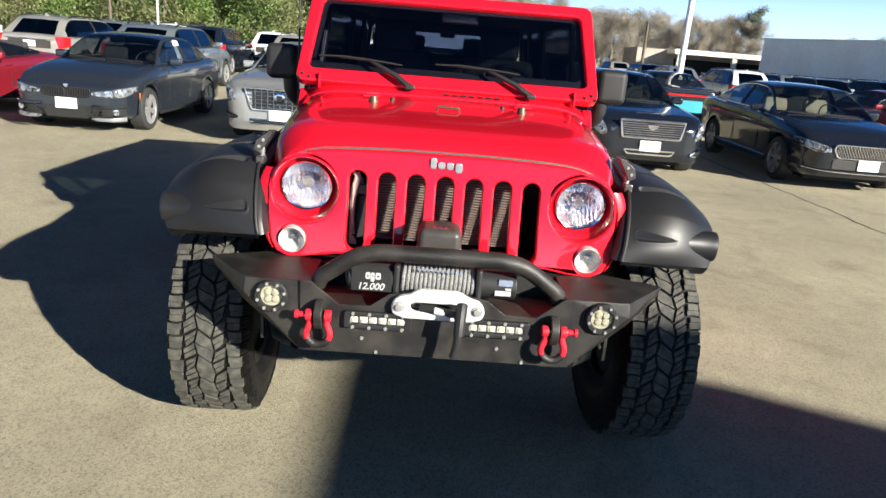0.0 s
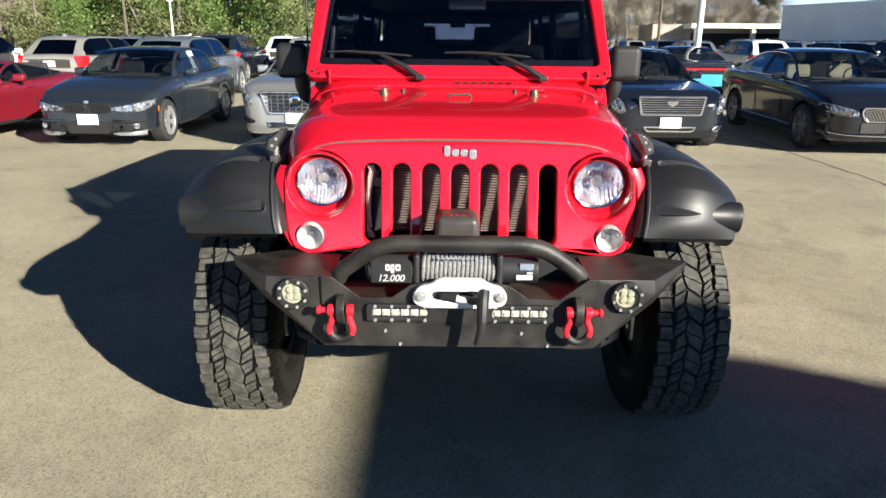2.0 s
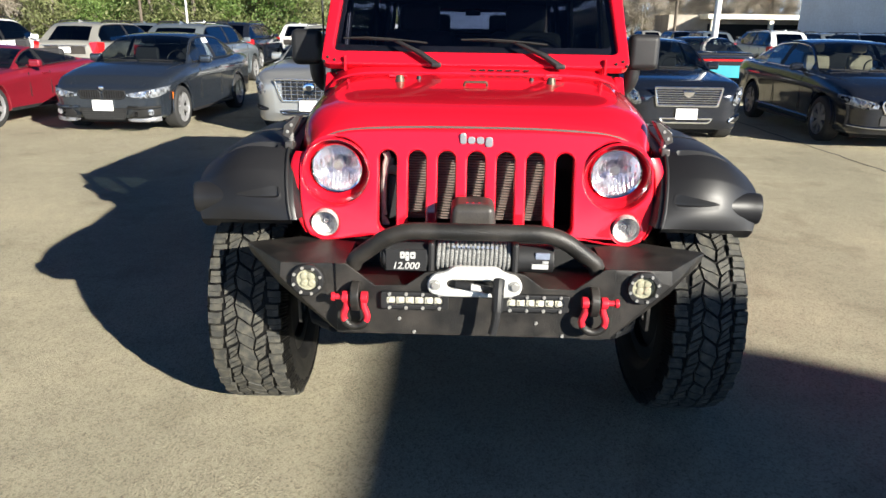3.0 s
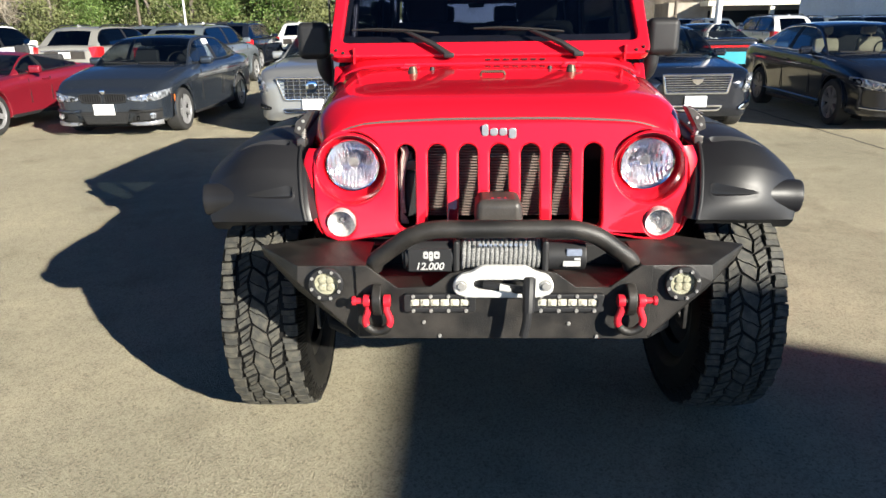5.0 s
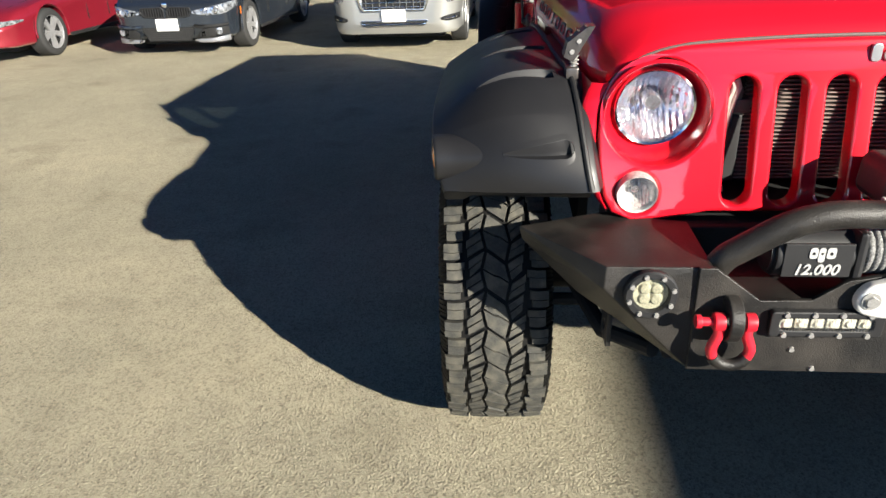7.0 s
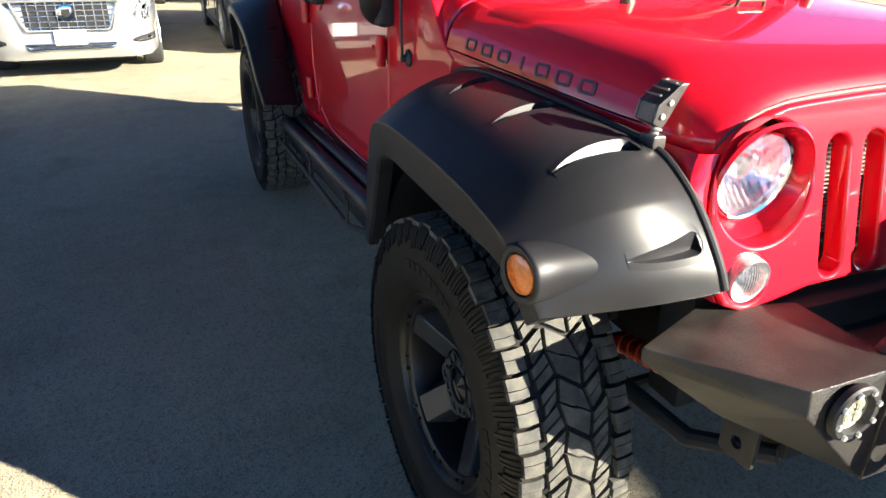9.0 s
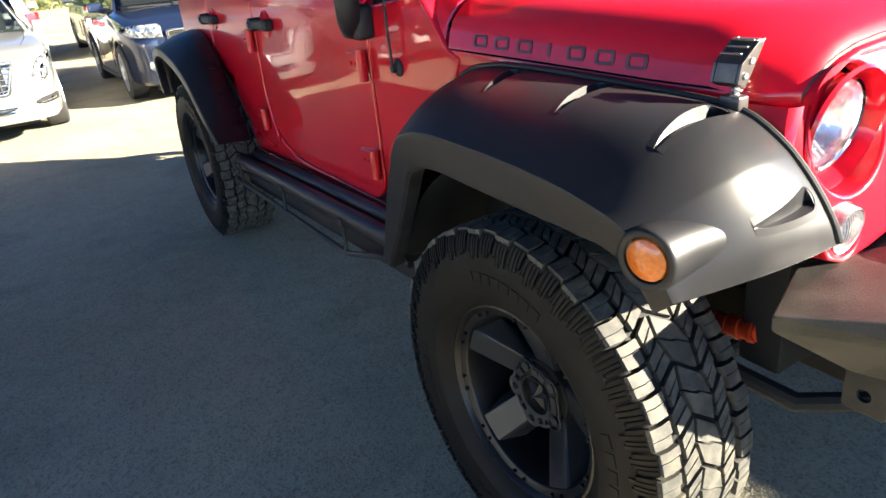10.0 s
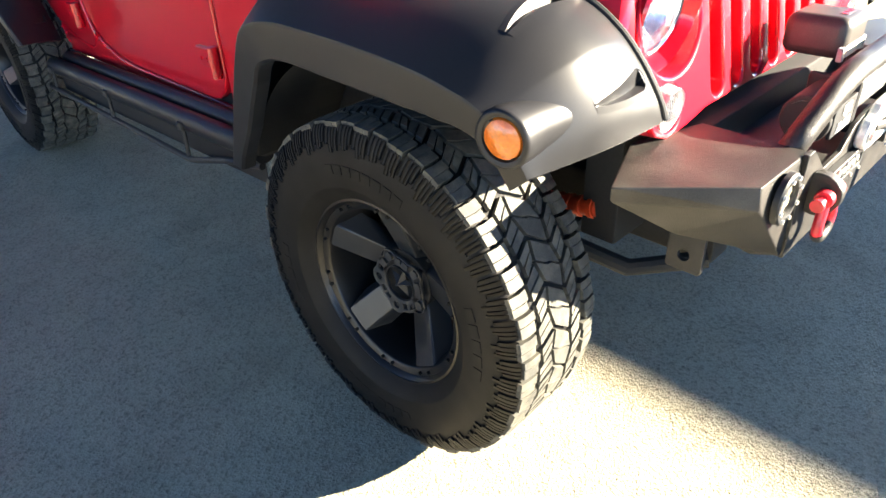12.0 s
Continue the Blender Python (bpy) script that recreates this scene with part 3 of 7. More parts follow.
# wipers
for px, ends in ((-0.19, (-0.66, -0.24)), (0.42, (-0.07, 0.36))):
    piv = Vector((px, 1.015, 1.425))
    a, b = (WS @ Vector((e, 0.135 if k == 0 else 0.115, 0.045)) for k, e in enumerate(ends))
    mid = a.lerp(b, 0.62)
    bm = B()
    tube(bm, [piv, piv.lerp(mid, 0.35) + Vector((0, -0.012, 0.012)), piv.lerp(mid, 0.8) + Vector((0, -0.008, 0.006)), mid], 0.01, 8, [0.017, 0.014, 0.010, 0.007])
    box(bm, piv, (0.05, 0.035, 0.025), 0.008)
    wiper = part("wiper_arm", bm, BLACK, suv)
    bm = B()
    tube(bm, [a, a.lerp(b, 0.3) + Vector((0, -0.012, 0.01)), a.lerp(b, 0.62) + Vector((0, -0.012, 0.008)), b], 0.0045, 8)
    tube(bm, [a + Vector((0, 0.012, 0)), b + Vector((0, 0.012, 0))], 0.004, 6)
    part("blade", bm, DEEP, wiper)

# body sides
belt = 1.365


def side_panel(name, outline, s, x=0.78, depth=0.05, bevel=0.010, mat=RED):
    bm = B()
    plate(bm, outline, (), depth, bevel, Matrix.Translation((s * (x - depth / 2), 0, 0)) @ SIDE, 3)
    # the sides curve in a little above and below
    for v in bm.verts:
        v.co.x -= s * (0.10 * max(0.0, 0.80 - v.co.z) ** 2 + 0.04 * max(0.0, v.co.z - 1.1) ** 1.5 + 0.05 * max(0.0, 1.45 - v.co.y))
    return part(name, bm, mat, suv, sharp=40)


def R2(points, r, n=5):
    return rounded([(a, b, 0) for a, b in points], r, n, True)


for s in (-1, 1):
    # fender skirt under the hood's edge
    bm = B()
    rows = []
    for y in np.linspace(0.0, 0.99, 14):
        w, zl = interp(HY, HW, y), interp(HY, HL, y) - 0.006
        rows.append([Vector((s * (w - 0.004), y, zl)), Vector((s * (w - 0.001), y, zl - 0.01)), Vector((s * (w - 0.002), y, zl - 0.05)), Vector((s * (w - 0.01), y, zl - 0.09))])
    grid(bm, rows, flip=s > 0)
    part("front_fender", bm, RED, suv)
    # narrow front return of the fender beside the grille
    bm = B()
    rows = []
    for z in np.linspace(1.165, 0.875, 16):
        xi = interp([0.868, 0.90, 0.94, 0.99, 1.05, 1.095, 1.134, 1.166], [0.605, 0.624, 0.634, 0.640, 0.643, 0.641, 0.631, 0.613], z) + 0.004
        wide = interp([0.875, 0.95, 1.165], [0.010, 0.026, 0.042], z)
        y = face_y(z) + 0.012
        rows.append([Vector((s * (xi - 0.004), y + 0.04, z)), Vector((s * xi, y + 0.004, z)), Vector((s * (xi + 0.004), y, z)), Vector((s * (xi + wide * 0.7), y + 0.004, z)), Vector((s * (xi + wide), y + 0.014, z)), Vector((s * (xi + wide + 0.004), y + 0.05, z)), Vector((s * (xi + wide + 0.012), y + 0.16, z))])
    grid(bm, rows, flip=s < 0)
    part("fender_front", bm, RED, suv)
    side_panel("cowl_side", R2([(1.10, 0.60), (1.452, 0.60), (1.452, belt - 0.03), (1.12, belt + 0.01), (0.99, 1.225), (0.93, 1.20), (0.98, 1.10)], 0.01), s)
    side_panel("front_door", R2([(1.462, 0.70), (1.55, 0.628), (2.24, 0.630), (2.40, 0.645), (2.53, 0.684), (2.63, 0.77), (2.685, 0.89), (2.69, 1.0), (2.675, belt), (1.462, belt)], 0.05), s)
    side_panel("rear_door", R2([(2.682, belt), (2.697, 1.0), (2.692, 0.885), (2.655, 0.78), (2.62, 0.70), (2.66, 0.637), (2.80, 0.635), (3.05, 0.70), (3.30, 0.88), (3.48, 1.05), (3.52, belt)], 0.03), s)
    side_panel("sill", R2([(1.05, 0.56), (3.1, 0.56), (3.1, 0.60), (3.0, 0.67), (2.72, 0.625), (2.60, 0.70), (2.54, 0.67), (2.42, 0.632), (2.24, 0.622), (1.05, 0.617)], 0.008), s, x=0.776)
    side_panel("rear_quarter", R2([(3.0, 0.60), (3.15, 0.60), (3.2, 0.95), (4.2, 0.95), (4.2, belt), (3.527, belt), (3.487, 1.05), (3.31, 0.88), (3.06, 0.69)], 0.02), s)
    # door hinges
    for y, z in ((1.47, 0.795), (1.47, 1.15), (2.70, 0.785), (2.70, 1.17)):
        bm = B()
        plate(bm, R2([(y + 0.02, z - 0.036), (y + 0.125, z - 0.03), (y + 0.14, z + 0.034), (y + 0.02, z + 0.038)], 0.008, 2), (), 0.022, 0.005, Matrix.Translation((s * 0.786, 0, 0)) @ SIDE)
        cyl(bm, (s * 0.800, y + 0.008, z - 0.060), (s * 0.800, y + 0.008, z + 0.050), 0.019, n=14, bevel=0.003)
        hinge = part("door_hinge", bm, RED, suv)
        for u in (0.06, 0.10):
            bm = B()
            cyl(bm, (s * 0.79, y + u, z - 0.004), (s * 0.8025, y + u, z - 0.004), 0.009, 0.007, 8)
            part("hinge_screw", bm, RED, hinge)
    # door handles
    for y in (2.50, 3.40):
        bm = B()
        box(bm, (s * 0.812, y, 1.247), (0.032, 0.20, 0.042), 0.012, segs=3)
        box(bm, (s * 0.797, y - 0.085, 1.247), (0.050, 0.04, 0.05), 0.012, segs=3)
        box(bm, (s * 0.802, y + 0.082, 1.247), (0.062, 0.055, 0.058), 0.014, segs=3)
        cyl(bm, (s * 0.825, y + 0.082, 1.247), (s * 0.838, y + 0.082, 1.247), 0.016, 0.014, 14)
        handle = part("door_handle", bm, BLACK, suv, "black plastic door handle")
        bm = B()
        lathe(bm, [(0.062, -0.002), (0.058, 0.005), (0.050, 0.001), (0.0, -0.004)], Matrix.Translation((s * 0.778, y - 0.01, 1.247)) @ Matrix.Rotation(radians(s * 90), 4, "Y"), 20)
        part("handle_cup", bm, RED, handle)
    # mirrors
    bm = B()
    box(bm, (s * 0.905, 1.37, 1.49), (0.165, 0.09, 0.185), 0.035, segs=4)
    mirror = part("door_mirror", bm, BLACK, suv, "black boxy door mirror")
    bm = B()
    tube(bm, rounded([(s * 0.765, 1.50, 1.26), (s * 0.83, 1.46, 1.28), (s * 0.86, 1.40, 1.33), (s * 0.865, 1.385, 1.44)], 0.05), 0.040, 12)
    part("mirror_arm", bm, BLACK, mirror)
    bm = B()
    box(bm, (s * 0.800, 1.47, 1.29), (0.07, 0.15, 0.11), 0.02)
    part("mirror_foot", bm, BLACK, mirror)
    bm = B()
    box(bm, (s * 0.905, 1.416, 1.49), (0.14, 0.006, 0.155), 0.003)
    part("mirror_glass", bm, CHROME, mirror)
    # upper windows and pillars
    bm = B()
    plate(bm, R2([(1.50, belt), (4.18, belt), (4.14, 1.86), (1.62, 1.86)], 0.03), [R2([(1.58, belt + 0.03), (2.70, belt + 0.03), (2.70, 1.80), (1.66, 1.80)], 0.05), R2([(2.83, belt + 0.03), (3.42, belt + 0.03), (3.46, 1.80), (2.83, 1.80)], 0.05), R2([(3.56, belt + 0.03), (4.10, belt + 0.03), (4.06, 1.80), (3.58, 1.80)], 0.05)], 0.05, 0.012, Matrix.Translation((s * 0.745, 0, 0)) @ SIDE)
    for v in bm.verts:
        v.co.x -= s * 0.09 * max(0, v.co.z - belt)
    part("hard_top_side", bm, FLARE, suv)
    for y0, y1 in ((1.11, 2.72), (2.81, 3.48), (3.54, 4.12)):
        bm = B()
        plate(bm, [(y0, belt), (y1, belt), (y1, 1.82), (y0 + (0.27 if y0 < 2 else 0), 1.82)], (), 0.004, 0.001, Matrix.Translation((s * 0.735, 0, 0)) @ SIDE)
        for v in bm.verts:
            v.co.x -= s * 0.09 * max(0, v.co.z - belt)
        part("side_window", bm, GLASS_BLACK if y0 > 2 else GLASS_SIDE, suv)
bm = B()
grid(bm, [[Vector((x, y, 1.855 + dz - 0.03 * abs(x / 0.70) ** 4)) for x in np.linspace(-0.72, 0.72, 17)] for y, dz in ((1.34, 0.0), (1.37, 0.025), (1.5, 0.04), (2.5, 0.055), (3.6, 0.045), (4.1, 0.03), (4.17, 0.0), (4.18, -0.06))])
grid(bm, [[Vector((x, y, 1.845)) for x in (-0.72, 0.72)] for y in (1.34, 4.17)])
part("hard_top", bm, FLARE, suv, "black hard top")
bm = B()
box(bm, (0, 4.18, 1.10), (1.5, 0.05, 0.52), 0.02)
part("tailgate", bm, RED, suv)
bm = B()
box(bm, (0, 4.17, 1.60), (1.36, 0.01, 0.44), 0.003)
part("rear_window", bm, GLASS_BLACK, suv)

# antenna on the cowl side
bm = B()
lathe(bm, [(0.03, 0), (0.028, 0.008), (0.014, 0.016), (0.012, 0.03), (0.0, 0.032)], Matrix.Translation((-0.765, 1.27, 1.15)) @ Matrix.Rotation(radians(-90), 4, "Y"), 20)
antenna = part("antenna_base", bm, BLACK, suv)
bm = B()
tube(bm, [(-0.79, 1.27, 1.15), (-0.795, 1.268, 1.25), (-0.792, 1.26, 1.95)], 0.005, 8)
part("mast", bm, BLACK, antenna)

# cabin
bm = B()
box(bm, (0, 1.40, 1.30), (1.42, 0.40, 0.20), 0.06, segs=3)
part("dashboard", bm, DEEP, suv)
bm = B()
lathe(bm, [(0.185 + 0.016 * math.cos(a), 0.016 * math.sin(a)) for a in np.linspace(0, 2 * math.pi, 12)], Matrix.Translation((0.36, 1.66, 1.38)) @ Matrix.Rotation(radians(65), 4, "X"), 36)
tube(bm, [(0.18, 1.66, 1.38), (0.54, 1.66, 1.38)], 0.014, 8)
part("steering_wheel", bm, BLACK, suv)
for x in (-0.36, 0.36):
    bm = B()
    box(bm, (x, 2.12, 1.0), (0.5, 0.5, 0.16), 0.05, segs=3)
    box(bm, (x, 2.36, 1.28), (0.48, 0.14, 0.60), 0.05, Matrix.Rotation(radians(-12), 3, "X"), 3)
    box(bm, (x, 2.44, 1.66), (0.27, 0.10, 0.18), 0.04, segs=3)
    part("seat", bm, CLOTH, suv)
bm = B()
box(bm, (0, 3.2, 1.2), (1.25, 0.14, 0.7), 0.05, segs=3)
part("rear_bench", bm, CLOTH, suv)
bm = B()
box(bm, (0.045, 1.40, 1.785), (0.20, 0.03, 0.06), 0.014, segs=3)
cyl(bm, (0.045, 1.40, 1.80), (0.045, 1.37, 1.86), 0.01, n=8)
part("inner_mirror", bm, GUNMETAL, suv)
# plain underbody boxes; the pan below the engine is sized to block leaking sun
for nm, c, d in (("floor_pan", (0, 2.7, 0.66), (1.50, 2.9, 0.10)), ("firewall", (0, 1.20, 0.98), (1.46, 0.04, 0.72)), ("engine", (0, 0.60, 0.92), (0.90, 0.9, 0.36)), ("frame_rail", (-0.43, 1.9, 0.60), (0.09, 4.2, 0.14)), ("frame_rail", (0.43, 1.9, 0.60), (0.09, 4.2, 0.14)), ("inner_fender", (-0.64, 0.60, 0.92), (0.03, 0.80, 0.46)), ("inner_fender", (0.64, 0.60, 0.92), (0.03, 0.80, 0.46)), ("mud_shield", (0, 1.13, 0.64), (1.5, 0.03, 0.36)), ("oil_pan", (0, 0.62, 0.66), (0.76, 1.0, 0.30)), ("gearbox", (0, 1.9, 0.57), (0.76, 1.7, 0.16)), ("fuel_tank", (0, 3.2, 0.58), (1.1, 0.9, 0.2)), ("core_support", (0, 0.04, 0.72), (1.22, 0.10, 0.30)), ("cross_member", (0, -0.04, 0.80), (1.0, 0.16, 0.10))):
    bm = B()
    box(bm, c, d, 0.008)
    part(nm, bm, DEEP, suv)

# front and rear flares
IN_F = [(0.661, -0.121, 0.935), (0.672, -0.105, 0.985), (0.684, -0.062, 1.055), (0.694, -0.005, 1.115), (0.704, 0.075, 1.160), (0.720, 0.20, 1.176), (0.735, 0.36, 1.186), (0.750, 0.55, 1.195), (0.765, 0.72, 1.197), (0.775, 0.84, 1.180), (0.778, 0.92, 1.130), (0.778, 0.99, 0.98), (0.778, 1.04, 0.80), (0.778, 1.085, 0.600)]
OUT_F = [(1.005, -0.053, 0.915), (1.016, -0.036, 0.955), (1.027, -0.004, 1.002), (1.036, 0.040, 1.038), (1.041, 0.10, 1.060), (1.044, 0.20, 1.080), (1.045, 0.36, 1.094), (1.045, 0.52, 1.099), (1.045, 0.66, 1.099), (1.044, 0.765, 1.080), (1.037, 0.84, 1.035), (1.020, 0.94, 0.890), (1.000, 1.03, 0.745), (0.982, 1.12, 0.590)]
IN_R = [(0.825, 2.96, 0.63), (0.822, 3.07, 0.76), (0.82, 3.19, 0.877), (0.81, 3.33, 1.0), (0.80, 3.50, 1.105), (0.79, 3.65, 1.16), (0.79, 3.85, 1.175), (0.79, 4.05, 1.15), (0.79, 4.17, 1.04), (0.79, 4.24, 0.84)]
OUT_R = [(1.02, 2.87, 0.665), (1.03, 2.95, 0.75), (1.03, 3.06, 0.825), (1.03, 3.17, 0.91), (1.03, 3.29, 0.98), (1.03, 3.45, 1.04), (1.03, 3.70, 1.09), (1.03, 3.90, 1.10), (1.025, 4.08, 1.05), (1.01, 4.18, 0.94), (1.0, 4.22, 0.80)]


def flare(s, inner, outer, centre, pockets, bulge):
    """A wheel arch flare with pockets (key axis, place, inner and outer end across, half width, depth, slant)."""
    n_u, n_v = 260, 40
    I, O = smooth_curve(inner, n_u), smooth_curve(outer, n_u)
    surf, norm, rims = np.zeros((n_u, n_v, 3)), np.zeros((n_u, 3)), []
    for i, (a, b) in enumerate(zip(I, O)):
        a, b = Vector(a), Vector(b)
        t0, t1 = Vector(I[max(i - 1, 0)]), Vector(I[min(i + 1, n_u - 1)])
        normal = (t1 - t0).cross(b - a).normalized()
        if normal.dot(((a + b) / 2) - Vector((0.85, *centre))) < 0:
            normal = -normal
        norm[i] = normal
        inward = Vector((0, centre[0] - b.y, centre[1] - b.z)).normalized()
        tall = interp([0.0, 0.1, 0.2, 0.36, 0.55, 0.70, 0.80, 0.87, 1.0, 1.085], [0, 0.022, 0.032, 0.034, 0.034, 0.036, 0.042, 0.046, 0.025, 0], b.y)
        rims.append([b + Vector((0.005, 0, 0)) + inward * 0.004, b + Vector((0.008, 0, 0)) + inward * 0.012, b + Vector((0.008, 0, 0)) + inward * (0.055 + tall), b + inward * (0.062 + tall), b + Vector((-0.04, 0, 0)) + inward * (0.060 + tall), b + Vector((-0.06, 0, 0)) + inward * 0.03, a.lerp(b, 0.5) + inward * 0.03, a + inward * 0.03])

    soft = np.array([norm[max(0, i - 12):i + 13].mean(axis=0) for i in range(n_u)])
    norm = soft / np.linalg.norm(soft, axis=1)[:, None]
    swell = bulge * np.interp(np.linspace(0, 1, n_u), [0, 0.10, 0.20, 0.30, 0.55, 0.70, 1], [0.28, 0.65, 1.0, 1.0, 0.55, 0.34, 0.22])
    for k in range(n_v):
        t = k / (n_v - 1)
        surf[:, k] = np.array(I) * (1 - t) + np.array(O) * t + norm * swell[:, None] * math.sin(math.pi * t ** 0.95)

    def at(pocket, along, off):
        axis, place, t_in, t_out, width, depth, slant, top_u = pocket
        t = min(1.0, max(0.0, t_in + (t_out - t_in) * along)) * (n_v - 1)
        k = min(int(t), n_v - 2)
        line = surf[:top_u, k] * (1 - t + k) + surf[:top_u, k + 1] * (t - k)
        u = np.interp(place + slant * along + off, line[:, axis], np.arange(top_u))
        i = min(int(u), top_u - 2)
        f = u - i
        return Vector(line[i] * (1 - f) + line[i + 1] * f), Vector(norm[i] * (1 - f) + norm[i + 1] * f).normalized()

    def half_width(pocket, along):
        return pocket[4] * (max(0.05, (1 - along)) ** 0.6 if along > 0 else math.sqrt(max(0.0025, 1 - (along / 0.16) ** 2)))

    bm = B()
    grid_vs = grid(bm, [[Vector((s * p[0], p[1], p[2])) for p in list(surf[i]) + [tuple(q) for q in rims[i]]] for i in range(n_u)], flip=s > 0)
    for ring in (grid_vs[0], grid_vs[-1]):
        try:
            bm.faces.new(ring)
        except ValueError:
            pass
    gone = []
    for pocket in pockets:
        axis, place, t_in, t_out, width, depth, slant, top_u = pocket
        for i in range(top_u - 1):
            for k in range(n_v - 1):
                mid = (surf[i, k] + surf[i + 1, k + 1]) / 2
                along = ((k + 0.5) / (n_v - 1) - t_in) / (t_out - t_in)
                if -0.12 < along < 0.97 and abs(mid[axis] - place - slant * along) < half_width(pocket, along) + 0.003:
                    gone += [f for f in grid_vs[i][k].link_faces if grid_vs[i + 1][k + 1] in f.verts]
    bmesh.ops.delete(bm, geom=list(set(gone)), context="FACES_ONLY")
    scoops = []
    for pocket in pockets:
        depth = pocket[5]
        rows = []
        for along in [-0.16, -0.155, -0.14, -0.11, -0.07, -0.03] + list(np.linspace(0.0, 1.0, 22)):
            hw = half_width(pocket, along)
            run = (1 - max(along, 0)) ** 0.8 * min(1.0, (along + 0.16) / 0.05)
            row = []
            for d in (-2, -1, -0.93, -0.7, -0.4, -0.1, 0.1, 0.35, 0.6, 0.85, 0.96, 1, 2):
                off = math.copysign(hw + 0.013, d) if abs(d) > 1 else d * hw
                p, n = at(pocket, along, off)
                e = d if pocket[0] == 1 else -d
                shape = max(0.0, min((e + 1) / 1.3, (1 - e) / 0.60, 1.0)) if abs(d) < 1 else 0.0
                p = p + n * (0.0002 if abs(d) > 1 else 0.0012 - depth * shape * run)
                row.append(Vector((s * p.x, p.y, p.z)))
            rows.append(row)
        b2 = B()
        grid(b2, rows, flip=(s > 0) == (pocket[0] == 1))
        scoops.append(b2)
    return bm, scoops


for s in (-1, 1):
    pockets = [(1, 0.080, 0.15, 0.64, 0.024, 0.028, -0.012, 200), (1, 0.352, 0.11, 0.60, 0.026, 0.032, -0.028, 200), (1, 0.634, 0.10, 0.52, 0.025, 0.030, -0.045, 200), (2, 1.030, 0.12, 0.52, 0.020, 0.017, -0.012, 60)]
    shell, scoops = flare(s, IN_F, OUT_F, (0.43, 0.50), pockets, 0.056)
    fl = part("front_flare", shell, FLARE, suv, "satin black pocket-style wheel arch flare", sharp=23)
    for b2 in scoops:
        part("flare_pocket", b2, FLARE, fl, sharp=50)
    bm = B()
    lathe(bm, [(0.012, -0.012), (0.012, 0.001), (0.009, 0.003), (0, 0.003)], Matrix.Translation((s * 0.730, -0.058, 1.030)) @ FRONT, 18)
    part("pocket_plug", bm, BLACK, fl)
    for y, z, x in ((0.080, 1.172, 0.757), (0.350, 1.192, 0.764), (0.632, 1.202, 0.779)):
        bm = B()
        cyl(bm, (s * x, y, z - 0.046), (s * x, y, z - 0.028), 0.0075, 0.006, 10)
        part("flare_bolt", bm, BOLT, fl)
    # edge bead along the body
    bm = B()
    tube(bm, [Vector((s * (p[0] - 0.002), p[1], p[2] + 0.004)) for p in smooth_curve(IN_F, 40)], 0.007, 8)
    part("edge_bead", bm, BLACK, fl)
    # flange that returns from the inner edge to the body
    bm = B()
    grid(bm, [[Vector((s * (p[0] - a), p[1] + b, p[2] + 0.001)) for a, b in ((0.0, 0.001), (0.010, 0.001), (0.022, 0.008), (0.034, 0.05))] for p in smooth_curve(IN_F[:8], 30)], flip=s < 0)
    part("inner_flange", bm, FLARE, fl)
    # side marker pod
    bm = B()
    ax = Vector((s, -0.16, -0.02)).normalized()
    c = Vector((s * 0.998, -0.004, 0.988))
    m = Matrix.Translation(c) @ rot_to(ax).to_4x4()
    lathe(bm, [(0.004, -0.225), (0.022, -0.200), (0.036, -0.165), (0.046, -0.120), (0.0525, -0.070), (0.056, -0.02), (0.0575, 0.020), (0.057, 0.034), (0.054, 0.040), (0.049, 0.041), (0.042, 0.038), (0.040, 0.026), (0, 0.026)], m, 40)
    for v in bm.verts:
        back = (v.co - c).dot(ax)
        v.co.y -= 0.40 * max(0.0, -back)
        v.co.z += 0.05 * max(0.0, -back)
    pod = part("marker_pod", bm, FLARE, fl, sharp=50)
    bm = B()
    lathe(bm, [(0.0405, 0.028), (0.037, 0.037), (0.024, 0.043), (0, 0.045)], m, 32)
    part("amber_lens", bm, AMBER, fl, "round amber side marker lens")
    pockets = [(2, z, 0.20, 0.52, 0.017, 0.014, 0.0, 130) for z in (0.735, 0.875, 1.01)]
    shell, scoops = flare(s, IN_R, OUT_R, (3.62, 0.50), pockets, 0.035)
    rf = part("rear_flare", shell, FLARE, suv, "satin black pocket-style wheel arch flare", sharp=40)
    for b2 in scoops:
        part("flare_pocket", b2, FLARE, rf, sharp=50)
    # inner liners
    for cy, ang0, ang1 in ((0.46, 0.30, 2.05), (3.64, 0.15, 3.0)):
        bm = B()
        rows = [[Vector((s * x, cy + 0.58 * math.cos(a), 0.46 + 0.57 * math.sin(a))) for x in (0.62, 0.95)] for a in np.linspace(ang0, ang1, 20)]
        grid(bm, rows)
        grid(bm, [[Vector((s * 0.62, cy + 0.58 * math.cos(a), 0.46 + 0.57 * math.sin(a))), Vector((s * 0.62, cy + 0.3 * math.cos(a), 0.62 + 0.2 * math.sin(a)))] for a in np.linspace(ang0, ang1, 20)])
        part("wheel_liner", bm, DEEP, suv)


